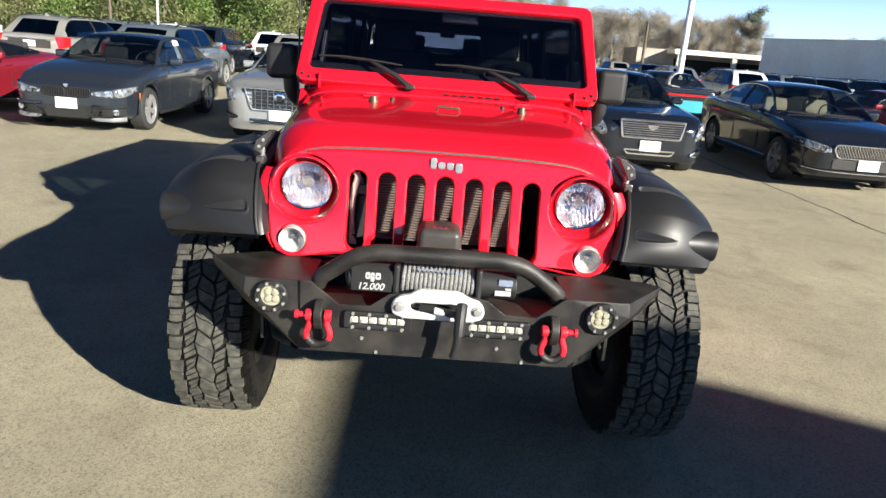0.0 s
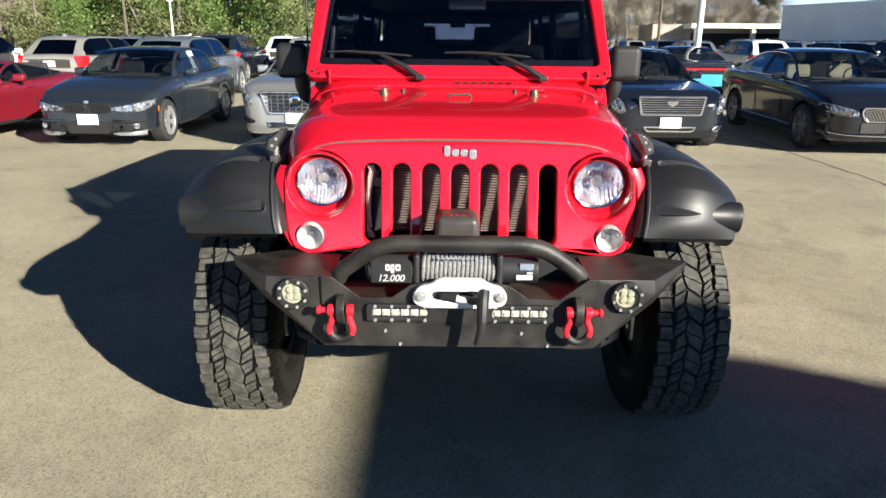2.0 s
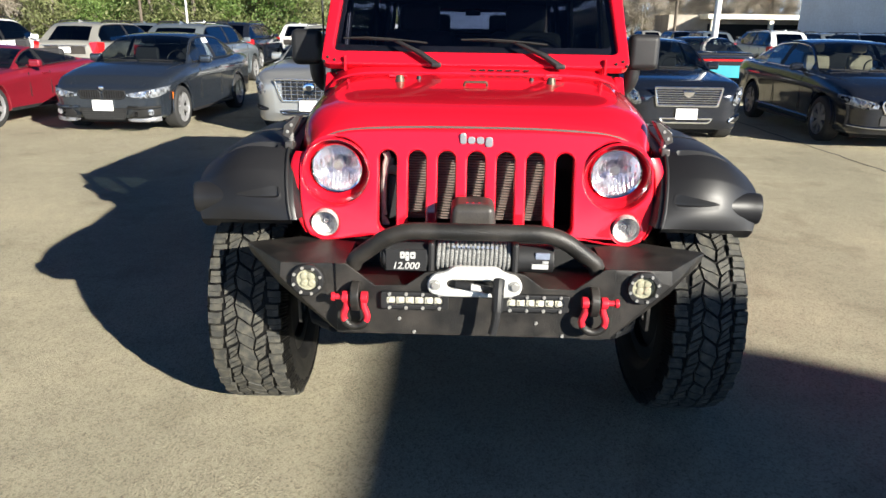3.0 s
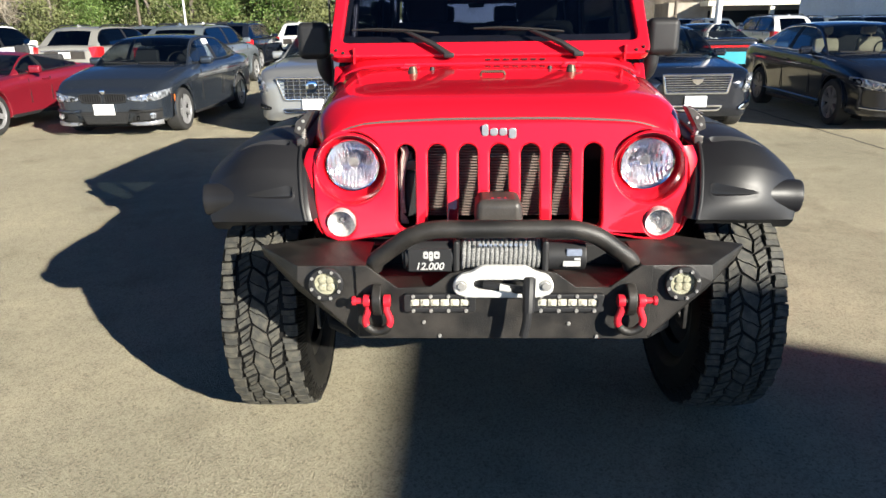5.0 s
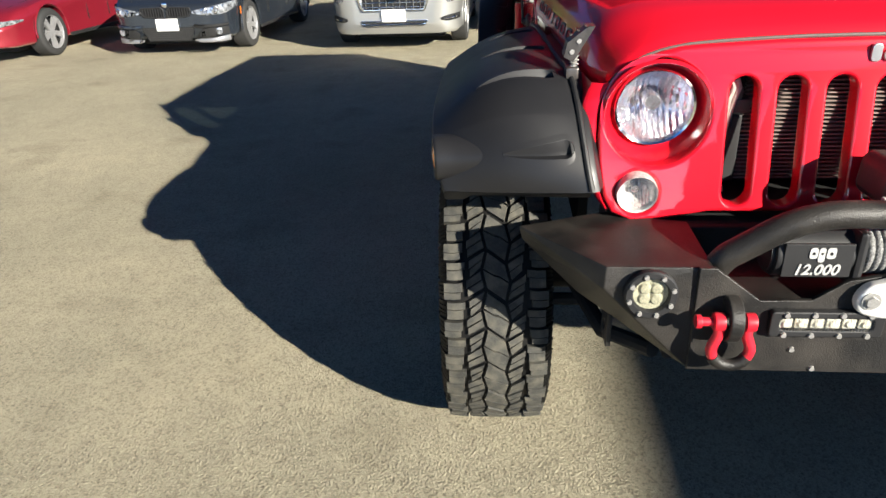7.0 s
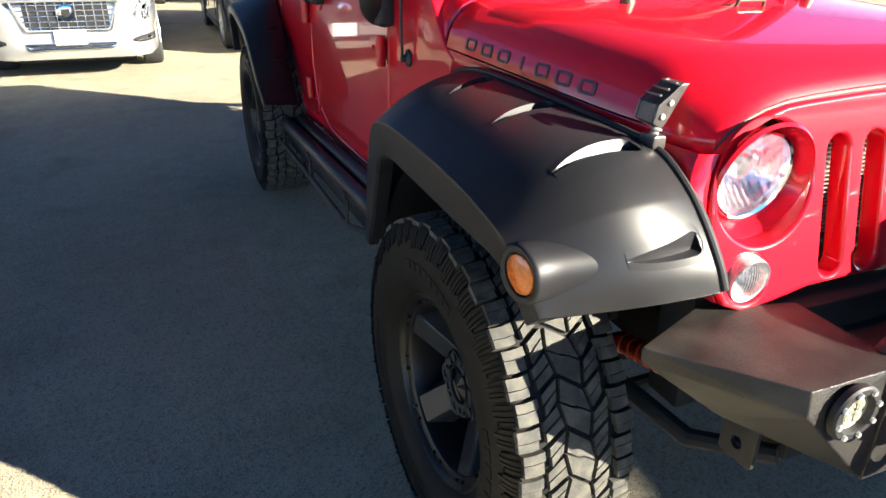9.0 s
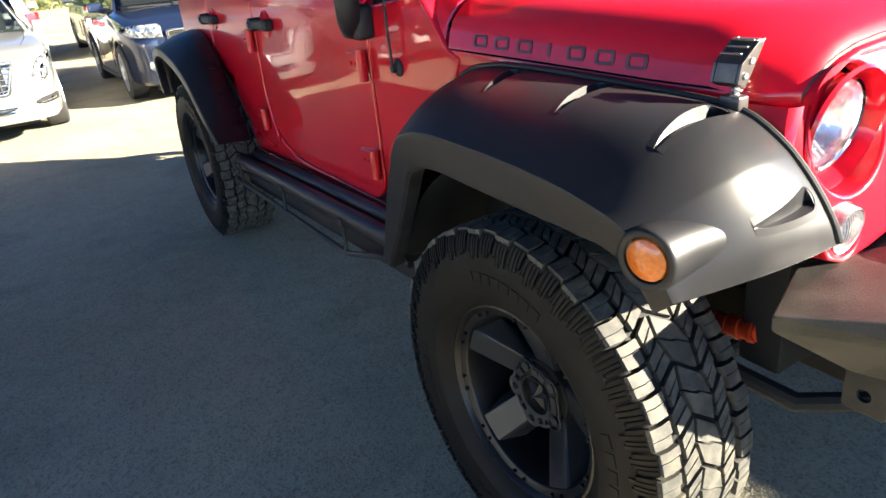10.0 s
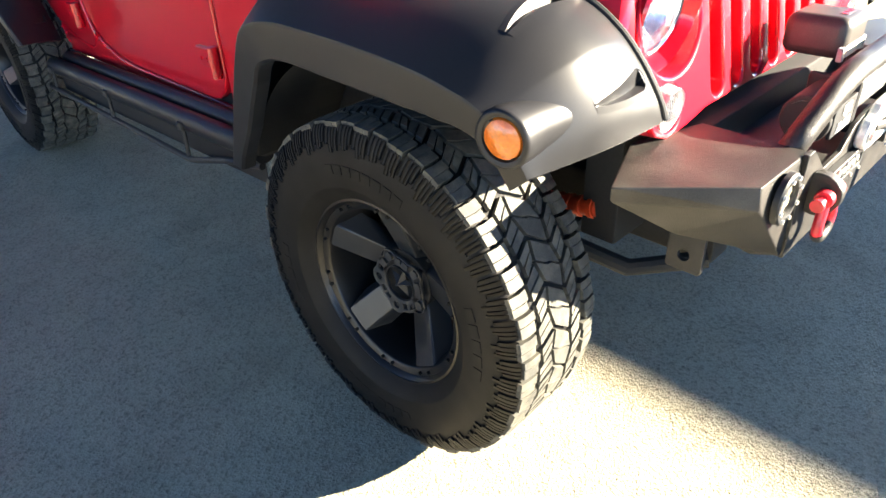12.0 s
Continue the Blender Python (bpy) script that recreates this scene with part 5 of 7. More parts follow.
# light bars and round driving lamps
for x0, x1 in ((-0.311, -0.085), (0.089, 0.315)):
    xc, w = (x0 + x1) / 2, x1 - x0
    bm = B()
    plate(bm, R2([(x0, 0.706), (x1, 0.706), (x1, 0.766), (x0, 0.766)], 0.01, 3), [R2([(x0 + 0.02, 0.722), (x1 - 0.02, 0.722), (x1 - 0.02, 0.750), (x0 + 0.02, 0.750)], 0.012, 4)], 0.018, 0.003, Matrix.Translation((0, -0.357, 0)) @ FRONT)
    box(bm, (xc, -0.352, 0.736), (w - 0.02, 0.006, 0.05))
    bar = part("light_bar", bm, BLACK, suv, "flush-mounted LED light bar with bolted black frame")
    for k in range(6):
        bm = B()
        cx = x0 + 0.034 + k * (w - 0.068) / 5
        box(bm, (cx, -0.357, 0.736), ((w - 0.06) / 6.1, 0.006, 0.023), 0.003)
        lathe(bm, [(0.010, 0.0), (0.007, 0.004), (0, 0.005)], Matrix.Translation((cx, -0.36, 0.736)) @ FRONT, 12)
        part("led", bm, LED_BAR, bar)
    bm = B()
    box(bm, (xc, -0.3655, 0.736), (w - 0.04, 0.002, 0.028), 0.0008)
    part("lens", bm, GLASS_SMALL, bar).visible_shadow = False
    for k in range(4):
        for z in (0.712, 0.760):
            bm = B()
            cx = x0 + 0.03 + k * (w - 0.06) / 3
            cyl(bm, (cx, -0.364, z), (cx, -0.371, z), 0.0065, 0.0055, 8)
            part("screw", bm, BOLT, bar)
for s in (-1, 1):
    c = Vector((s * 0.556, -0.343, 0.796))
    bm = B()
    lathe(bm, [(0.0555, 0), (0.0555, 0.012), (0.052, 0.016), (0.040, 0.016), (0.037, 0.010), (0.036, 0.0)], Matrix.Translation(c) @ FRONT, 36)
    fog = part("driving_lamp", bm, BLACK, suv, "round flush LED lamp with bolted black ring")
    bm = B()
    lathe(bm, [(0.037, 0.004), (0.03, 0.003), (0.012, 0.001), (0, 0.001)], Matrix.Translation(c) @ FRONT, 24)
    for k in range(4):
        a = math.pi / 4 + math.pi / 2 * k
        lathe(bm, [(0.014, 0.003), (0.010, 0.008), (0, 0.010)], Matrix.Translation(c + Vector((0.017 * math.cos(a), 0, 0.017 * math.sin(a)))) @ FRONT, 14)
    part("led", bm, LED, fog)
    bm = B()
    lathe(bm, [(0.037, 0.012), (0.02, 0.014), (0, 0.0145)], Matrix.Translation(c) @ FRONT, 24)
    part("lens", bm, GLASS_SMALL, fog).visible_shadow = False
    for k in range(8):
        a = 2 * math.pi * k / 8 + 0.3
        bm = B()
        p = c + Vector((0.0465 * math.cos(a), -0.015, 0.0465 * math.sin(a)))
        cyl(bm, p, p + Vector((0, -0.006, 0)), 0.0058, 0.005, 8)
        part("screw", bm, BOLT, fog)
    # shackle mount and shackle
    bm = B()
    plate(bm, R2([(-0.345, 0.70), (-0.345, 0.80), (-0.385, 0.80), (-0.415, 0.775), (-0.415, 0.735), (-0.385, 0.70)], 0.02, 4), [ring2(-0.388, 0.755, 0.013, 14)], 0.028, 0.004, Matrix.Translation((s * 0.392, 0, 0)) @ SIDE)
    part("shackle_mount", bm, STEEL, suv)
    bm = B()
    sx = s * 0.392
    bow = [(sx - 0.027, -0.388, 0.757), (sx - 0.028, -0.390, 0.725)] + [(sx - 0.039 * math.cos(a), -0.392, 0.690 - 0.037 * math.sin(a)) for a in np.linspace(-0.25, math.pi + 0.25, 15)] + [(sx + 0.028, -0.390, 0.725), (sx + 0.027, -0.388, 0.757)]
    tube(bm, bow, 0.0115, 12)
    for q in (-1, 1):
        cyl(bm, (sx + q * 0.020, -0.388, 0.755), (sx + q * 0.042, -0.388, 0.755), 0.020, n=16, bevel=0.003)
    cyl(bm, (sx - s * -0.04, -0.388, 0.755), (sx + s * 0.075, -0.388, 0.755), 0.010, n=12, bevel=0.002)
    cyl(bm, (sx + s * 0.066, -0.388, 0.755), (sx + s * 0.078, -0.388, 0.755), 0.015, n=12, bevel=0.002)
    sh = part("shackle", bm, CRIMSON, suv, "red bow shackle hanging on the bumper")
    bm = B()
    tube(bm, [(sx - 0.039 * math.cos(a), -0.392, 0.690 - 0.038 * math.sin(a)) for a in np.linspace(0.45, math.pi - 0.45, 11)], 0.0132, 12)
    part("worn_bow", bm, STEEL, sh)
for x, z in ((-0.25, 0.665), (0.21, 0.66), (-0.2, 0.617), (0.3, 0.615)):
    bm = B()
    cyl(bm, (x, -0.348, z), (x, -0.353, z), 0.0065, 0.0055, 8)
    part("bumper_bolt", bm, BOLT, suv)
# ---- parked cars ----
def paint(name, color, metal=0.3, rough=0.32):
    return material(name, color, rough, metal=metal, coat=1.0, blotch=0.05, blotch_size=0.6)


P_CHARCOAL = paint("charcoal_metallic_paint", (0.042, 0.052, 0.068), 0.6, 0.26)
P_CHAMPAGNE = paint("champagne_silver_paint", (0.42, 0.42, 0.405), 0.6, 0.30)
P_BLACK = paint("black_paint", (0.011, 0.014, 0.022), 0.2, 0.2)
P_MAROON = paint("deep_red_paint", (0.22, 0.012, 0.024), 0.3)
P_TAN = paint("tan_grey_paint", (0.37, 0.36, 0.325), 0.45)
P_SLATE = paint("slate_grey_paint", (0.19, 0.22, 0.24), 0.5)
P_WHITE = paint("white_car_paint", (0.72, 0.72, 0.70), 0.0)
P_BLUE = paint("turquoise_paint", (0.05, 0.35, 0.45), 0.3)
P_NAVY = paint("navy_paint", (0.012, 0.02, 0.05), 0.3)
TAIL = material("red_tail_lens", (0.45, 0.012, 0.015), 0.15, coat=0.8)
LAMPWHITE = material("clear_headlamp_unit", (0.36, 0.38, 0.41), 0.16, metal=0.65, coat=1.0, grain=0.8, size=0.045)
PLATE = material("white_dealer_plate", (0.80, 0.80, 0.79), 0.5, blotch=0.06, blotch_size=0.1)
BEIGE = material("beige_leather", (0.55, 0.46, 0.32), 0.6, blotch=0.1, blotch_size=0.1)
CARTYRE = material("car_tyre_rubber", (0.025, 0.025, 0.025), 0.75, grain=0.2, size=0.01)
ALLOY = material("silver_alloy", (0.42, 0.42, 0.43), 0.32, metal=0.6, blotch=0.1, blotch_size=0.05)
DARKALLOY = material("dark_alloy", (0.30, 0.30, 0.31), 0.35, metal=0.6, blotch=0.1, blotch_size=0.05)
GLASS_CAR = glass_material("car_window_glass", (0.46, 0.50, 0.50), 0.13)


def car_wheel(parent, x, y, r, alloy, spokes=5, width=0.23):
    s = 1 if x > 0 else -1
    w = new("wheel")
    w.parent = parent
    w.matrix_basis = pose(x, y, r, 0, 0, 0 if s > 0 else 180)
    key = (round(r, 3), alloy.name, spokes)
    if key not in WHEEL_MESHES:
        turn = Matrix.Rotation(radians(90), 4, "Y")
        bm = B()
        h = width / 2
        lathe(bm, [(r * 0.70, -h), (r * 0.78, -h - 0.006), (r * 0.93, -h), (r, -h * 0.75), (r, h * 0.75), (r * 0.93, h), (r * 0.78, h + 0.006), (r * 0.70, h)], turn, 36)
        a = part("tyre", bm, CARTYRE, w, sharp=60)
        bm = B()
        lathe(bm, [(r * 0.72, -h), (r * 0.72, h), (r * 0.69, h), (r * 0.67, h * 0.8), (r * 0.66, h * 0.55)], turn, 36)
        for k in range(spokes * 2):
            ang = 2 * math.pi * (k // 2) / spokes + (0.13 if k % 2 else -0.13)
            rad, tan = Vector((math.cos(ang), math.sin(ang), 0)), Vector((-math.sin(ang), math.cos(ang), 0))
            pts = []
            for rr, hw, z in ((r * 0.08, r * 0.07, h * 0.78), (r * 0.68, r * 0.055, h * 0.88)):
                for q in (-1, 1):
                    pts += [turn @ (rad * rr + tan * q * hw + Vector((0, 0, z))), turn @ (rad * rr + tan * q * hw + Vector((0, 0, z - 0.04)))]
            hull(bm, pts)
        cyl(bm, turn @ Vector((0, 0, 0)), turn @ Vector((0, 0, h * 0.8)), r * 0.17, n=16)
        b = part("rim", bm, alloy, w, sharp=30)
        bm = B()
        lathe(bm, [(r * 0.67, h * 0.55), (r * 0.66, h * 0.1), (0, h * 0.1)], turn, 24)
        c = part("brake_disc", bm, DEEP, w)
        WHEEL_MESHES[key] = [(o.name.split(".")[0], o.data) for o in (a, b, c)]
    else:
        for nm, me in WHEEL_MESHES[key]:
            o = new(nm, me)
            o.parent = w
    return w


WHEEL_MESHES = {}


def eased(xs, ys, x):
    """A smooth curve through the knots that never overshoots them."""
    xs, ys = list(xs), list(ys)
    if x <= xs[0] or x >= xs[-1]:
        return ys[0] if x <= xs[0] else ys[-1]
    d = [(b - a) / (q - p) for a, b, p, q in zip(ys, ys[1:], xs, xs[1:])]
    m = [d[0]] + [0.0 if a * b <= 0 else 2 * a * b / (a + b) for a, b in zip(d, d[1:])] + [d[-1]]
    i = max(k for k in range(len(xs) - 1) if xs[k] <= x)
    h = xs[i + 1] - xs[i]
    t = (x - xs[i]) / h
    return ((1 + 2 * t) * (1 - t) ** 2 * ys[i] + t * (1 - t) ** 2 * h * m[i] + t * t * (3 - 2 * t) * ys[i + 1] + t * t * (t - 1) * h * m[i + 1])


def build_car(name, label, m, paint_mat, L, W, H, wheelbase, overhang, hood_z, belt, cowl, roof_f, roof_r, deck, deck_z, nose_z=0.62, R=0.335,
              alloy=None, spokes=5, seat=None, face=None, rear=None, group="parked cars", glass=None, suv_rails=False, category="car", sill=0.21, trim=None):
    car = thing(name, label, category, group)
    alloy, seat, glass = alloy or ALLOY, seat or CLOTH, glass or GLASS_CAR
    hw0 = W / 2
    wf, wr = overhang, overhang + wheelbase
    TY = [0, 0.03, 0.08, 0.18, 0.40, cowl, cowl + 0.25, deck - 0.2, deck, L - 0.10, L - 0.02, L]
    TZ = [nose_z - 0.01, nose_z + 0.035, nose_z + 0.06, nose_z + 0.09, nose_z + 0.09 + (hood_z - nose_z - 0.09) * 0.42, hood_z, hood_z + 0.012, deck_z - 0.008, deck_z, deck_z - 0.02, deck_z - 0.08, deck_z - 0.16]
    PY = [0, 0.015, 0.05, 0.12, 0.25, 0.6, 1.2, L - 1.0, L - 0.4, L - 0.15, L - 0.04, L]
    PX = [0.56, 0.66, 0.755, 0.84, 0.915, 0.978, 1.0, 1.0, 0.975, 0.92, 0.85, 0.78]
    ys = sorted({0, 0.008, 0.02, 0.04, 0.07, 0.11, 0.16, 0.22, 0.3, *np.linspace(0.4, L - 0.3, 22), L - 0.22, L - 0.14, L - 0.08, L - 0.04, L - 0.015, L,
                 *(wf + d for d in np.linspace(-R * 1.18, R * 1.18, 15)), *(wr + d for d in np.linspace(-R * 1.18, R * 1.18, 15))})
    rows = []
    for y in ys:
        hw, zt = hw0 * eased(PY, PX, y), eased(TY, TZ, y)
        zb = interp([0, 0.06, 0.3, L - 0.5, L - 0.05, L], [0.36, sill + 0.02, sill, sill, sill + 0.1, 0.42], y)
        arch = 0.0
        for c in (wf, wr):
            d = abs(y - c)
            if d < R * 1.16:
                arch = max(arch, R + math.sqrt((R * 1.16) ** 2 - d * d))
        h = zt - zb
        row = []
        for fx, fz in ((0.0, 0.0), (0.62, 0.0), (0.80, 0.0), (0.925, 0.015), (0.968, 0.07), (0.976, 0.16), (0.972, 0.30), (0.980, 0.46), (0.996, 0.66), (1.0, 0.755), (0.988, 0.80), (0.975, 0.88), (0.945, 0.945), (0.885, 0.982), (0.80, 0.992), (0.74, 1.0), (0.45, 1.014), (0.0, 1.022)):
            z = zb + fz * h
            if fx >= 0.8 and fz < 0.9:
                z = max(z, min(arch, zt - 0.05))
            row.append(Vector((fx * hw, y, z)))
        rows.append([Vector((-p.x, p.y, p.z)) for p in row[::-1]] + row[1:])
    bm = B()
    vs = grid(bm, rows)
    for ring in (vs[0], vs[-1]):
        try:
            bm.faces.new(ring)
        except ValueError:
            pass
    bmesh.ops.recalc_face_normals(bm, faces=bm.faces[:])
    body = part("body", bm, paint_mat, car, sharp=28)
    # cabin
    CY = [cowl, roof_f, roof_f + 0.25, (roof_f + roof_r) / 2, roof_r - 0.2, roof_r, deck]
    CZ = [hood_z - 0.01, H - 0.055, H - 0.018, H, H - 0.02, H - 0.06, deck_z - 0.01]
    cys = sorted({*np.linspace(cowl, roof_f, 10), *np.linspace(roof_f, roof_r, 18), *np.linspace(roof_r, deck, 10)})
    wb, wt = hw0 * 0.90, hw0 * 0.66
    crows = []
    for y in cys:
        z = eased(CY, CZ, y)
        b = eased([cowl, cowl + 0.25, deck - 0.2, deck], [hood_z - 0.02, hood_z - 0.004, deck_z - 0.024, deck_z - 0.02], y)
        f = max(0.0, min(1.0, (z - b) / (H - b)))
        narrow = 1.0 - 0.10 * max(0, (y - roof_r) / max(0.1, deck - roof_r)) - 0.05 * max(0, (roof_f - y) / (roof_f - cowl))
        w_top = (wb + (wt - wb) * f) * narrow
        half_row = [Vector((wb * narrow, y, b)), Vector(((wb * narrow + w_top) / 2 + 0.012, y, b + (z - b) * 0.48)), Vector((w_top + 0.015, y, b + (z - b) * 0.88)), Vector((w_top - 0.02, y, b + (z - b) * 0.965)), Vector((w_top * 0.72, y, z + 0.004)), Vector((w_top * 0.35, y, z + 0.014)), Vector((0, y, z + 0.018))]
        crows.append([Vector((-p.x, p.y, p.z)) for p in half_row] + half_row[-2::-1])
    meshes = {"roof": B(), "windshield": B(), "rear_window": B()}
    panes = {}
    bp = roof_f + (roof_r - roof_f) * 0.46
    for i in range(len(cys) - 1):
        yc = (cys[i] + cys[i + 1]) / 2
        for k in range(12):
            side = k in (0, 1, 10, 11)
            if side:
                tgt = "side_glass"
                if yc < cowl + 0.22 or yc > deck - 0.22:
                    tgt = "pillar"
                elif abs(yc - bp) < 0.06:
                    tgt = "b_pillar"
            elif k in (2, 9) or (suv_rails and yc > roof_r and k in (3, 8)):
                tgt = "pillar"
            else:
                tgt = "windshield" if yc < roof_f else "rear_window" if yc > roof_r + (0.10 if suv_rails else 0.0) else "roof"
            if tgt == "side_glass":
                key = (k > 5, yc > bp)
                b2 = panes.setdefault(key, B())
            elif tgt in ("pillar", "b_pillar"):
                b2 = panes.setdefault((tgt, k > 5), B())
            else:
                b2 = meshes[tgt]
            b2.faces.new([b2.verts.new(p) for p in (crows[i][k], crows[i][k + 1], crows[i + 1][k + 1], crows[i + 1][k])])
    for nm, b2 in meshes.items():
        part(nm, b2, paint_mat if nm == "roof" else glass, car, sharp=40)
    for key, b2 in panes.items():
        names = {"pillar": ("window_frame", paint_mat), "b_pillar": ("door_pillar", BLACK)}
        nm, mat = names.get(key[0], ("side_window", glass))
        part(nm, b2, mat, car, sharp=40)
    # bright or black strips round the side windows
    for q in (0, -1):
        run = [r for r in crows if cowl + 0.2 <= r[0].y <= deck - 0.2]
        for path, mat in (([r[q] + Vector((0, 0, 0.012)) for r in run], trim or BLACK), ([r[2 if q == 0 else -3] for r in run], trim or BLACK)):
            bm = B()
            tube(bm, path, 0.010, 6)
            part("window_strip", bm, mat, car)
    # seats and dashboard
    for x in (-0.36, 0.36):
        bm = B()
        ys_ = roof_f + 0.42
        box(bm, (x, ys_, belt + 0.05), (0.44, 0.14, 0.40), 0.064, Matrix.Rotation(radians(-14), 3, "X"), 4)
        for v in bm.verts:
            v.co.x = x + (v.co.x - x) * (1.0 - 0.42 * max(0.0, v.co.z - belt))
            v.co.y -= 1.1 * max(0.0, abs(v.co.x - x) - 0.10) ** 1.5
        box(bm, (x, ys_ + 0.075, belt + 0.36), (0.25, 0.10, 0.15), 0.045, segs=4)
        for q in (-0.05, 0.05):
            cyl(bm, (x + q, ys_ + 0.06, belt + 0.24), (x + q, ys_ + 0.07, belt + 0.31), 0.008, n=8)
        part("seat", bm, seat, car)
    bm = B()
    box(bm, (0, roof_f + 1.25, belt + 0.08), (W * 0.66, 0.14, 0.36), 0.05, segs=3)
    part("rear_seat", bm, CLOTH, car)
    bm = B()
    box(bm, (0, cowl + 0.36, belt + 0.0), (W * 0.74, 0.30, 0.10), 0.03)
    part("dashboard", bm, DEEP, car)
    bm = B()
    lathe(bm, [(0.17 + 0.013 * math.cos(a), 0.013 * math.sin(a)) for a in np.linspace(0, 2 * math.pi, 8)], Matrix.Translation((0.36, cowl + 0.62, belt + 0.04)) @ Matrix.Rotation(radians(65), 4, "X"), 24)
    part("steering_wheel", bm, BLACK, car)
    # mirrors, handles
    for s in (-1, 1):
        bm = B()
        box(bm, (s * (hw0 * 0.90 + 0.13), cowl + 0.42, belt + 0.07), (0.20, 0.11, 0.125), 0.035, segs=3)
        cyl(bm, (s * hw0 * 0.86, cowl + 0.44, belt + 0.02), (s * (hw0 * 0.90 + 0.08), cowl + 0.43, belt + 0.05), 0.025, n=8)
        part("door_mirror", bm, paint_mat, car)
        for y in (bp - 0.12, bp + 0.85):
            if y < deck - 0.1:
                bm = B()
                box(bm, (s * hw0 * 0.998, y, belt - 0.10), (0.03, 0.19, 0.028), 0.010)
                part("door_handle", bm, paint_mat, car)
        for y in (cowl + 0.27, bp + 0.02, min(deck - 0.05, bp + 1.0)):
            bm = B()
            box(bm, (s * (hw0 * 0.992 - 0.003), y, (sill + belt) / 2 + 0.06), (0.012, 0.007, belt - sill - 0.26), 0.001)
            part("door_gap", bm, DEEP, car)
        bm = B()
        box(bm, (s * hw0 * 0.975, (wf + wr) / 2, sill + 0.03), (0.03, wheelbase - 2.5 * R, 0.05), 0.01)
        part("sill_trim", bm, BLACK, car)
        if suv_rails:
            bm = B()
            tube(bm, rounded([(s * hw0 * 0.62, roof_f + 0.1, H - 0.03), (s * hw0 * 0.62, roof_f + 0.25, H + 0.035), (s * hw0 * 0.62, roof_r - 0.35, H + 0.035), (s * hw0 * 0.62, roof_r - 0.15, H - 0.03)], 0.06), 0.018, 8)
            part("roof_rail", bm, BLACK, car)
    if suv_rails:
        bm = B()
        hull(bm, [(-0.02, roof_r - 0.35, H - 0.01), (0.02, roof_r - 0.35, H - 0.01), (-0.025, roof_r - 0.1, H - 0.03), (0.025, roof_r - 0.1, H - 0.03), (0, roof_r - 0.15, H + 0.06), (0, roof_r - 0.11, H + 0.06)])
        part("antenna_fin", bm, paint_mat, car)
    for c in (wf, wr):
        bm = B()
        box(bm, (0, c, R + 0.05), (W * 0.66, R * 2.4, R * 1.6))
        part("wheel_housing", bm, DEEP, car)
    for s in (-1, 1):
        car_wheel(car, s * (hw0 - 0.125), wf, R, alloy, spokes)
        car_wheel(car, s * (hw0 - 0.125), wr, R, alloy, spokes)
    if face:
        face(car, hw0, L)
    if rear:
        rear(car, hw0, L)
    # wheel arch lips and the crease between hood and wing
    for s in (-1, 1):
        for c in (wf, wr):
            bm = B()
            tube(bm, [(s * (hw0 * 0.978), c + R * 1.17 * math.cos(a), R + R * 1.17 * math.sin(a)) for a in np.linspace(-0.1, math.pi + 0.1, 22)], 0.010, 6)
            part("arch_lip", bm, paint_mat, car)
        bm = B()
        tube(bm, [(s * hw0 * f, y, eased(TY, TZ, y) - 0.001) for y, f in ((0.16, 0.60), (0.5, 0.70), (0.9, 0.775), (cowl - 0.02, 0.80))], 0.004, 5)
        part("hood_gap", bm, DEEP, car)
        # wipers at the foot of the windshield
        bm = B()
        tube(bm, [(s * 0.30 - 0.32, cowl + 0.03, hood_z + 0.035), (s * 0.30 + 0.25, cowl + 0.01, hood_z + 0.022)], 0.012, 6)
        part("wiper", bm, BLACK, car)
    car.matrix_world = m
    return car


def front_x(hw0, y):
    return hw0 * interp([0, 0.015, 0.05, 0.12, 0.25, 0.6], [0.56, 0.66, 0.755, 0.84, 0.915, 0.978], y)


def corner_lamp(car, hw0, z, h, x_in, name="headlight", mat=None, y_max=0.42, rise=0.05, label=""):
    """A lamp that wraps round the front corner."""
    for s in (-1, 1):
        bm = B()
        rows = []
        for t in np.linspace(0, 1, 12):
            if t < 0.35:
                x, y = x_in + (0.56 * hw0 - x_in) * t / 0.35, 0.0
            else:
                y = y_max * ((t - 0.35) / 0.65) ** 1.6
                x = max(front_x(hw0, y), 0.56 * hw0)
            taper = 0.35 + 0.65 * math.sin(math.pi * min(1, 0.22 + t * 0.78)) ** 0.7
            zz = z + rise * t
            out = Vector((0.3 * s + s * t, -1 + t * 0.8, 0)).normalized() * 0.014
            rows.append([Vector((s * x, y, zz - h / 2 * taper)) + out * 0.6, Vector((s * x, y, zz - h / 4 * taper)) + out, Vector((s * x, y, zz + h / 4 * taper)) + out, Vector((s * x, y + 0.02, zz + h / 2 * taper)) + out * 0.6])
        grid(bm, rows, flip=s < 0)
        bmesh.ops.solidify(bm, geom=bm.faces[:], thickness=0.01)
        part(name, bm, mat or LAMPWHITE, car, label)


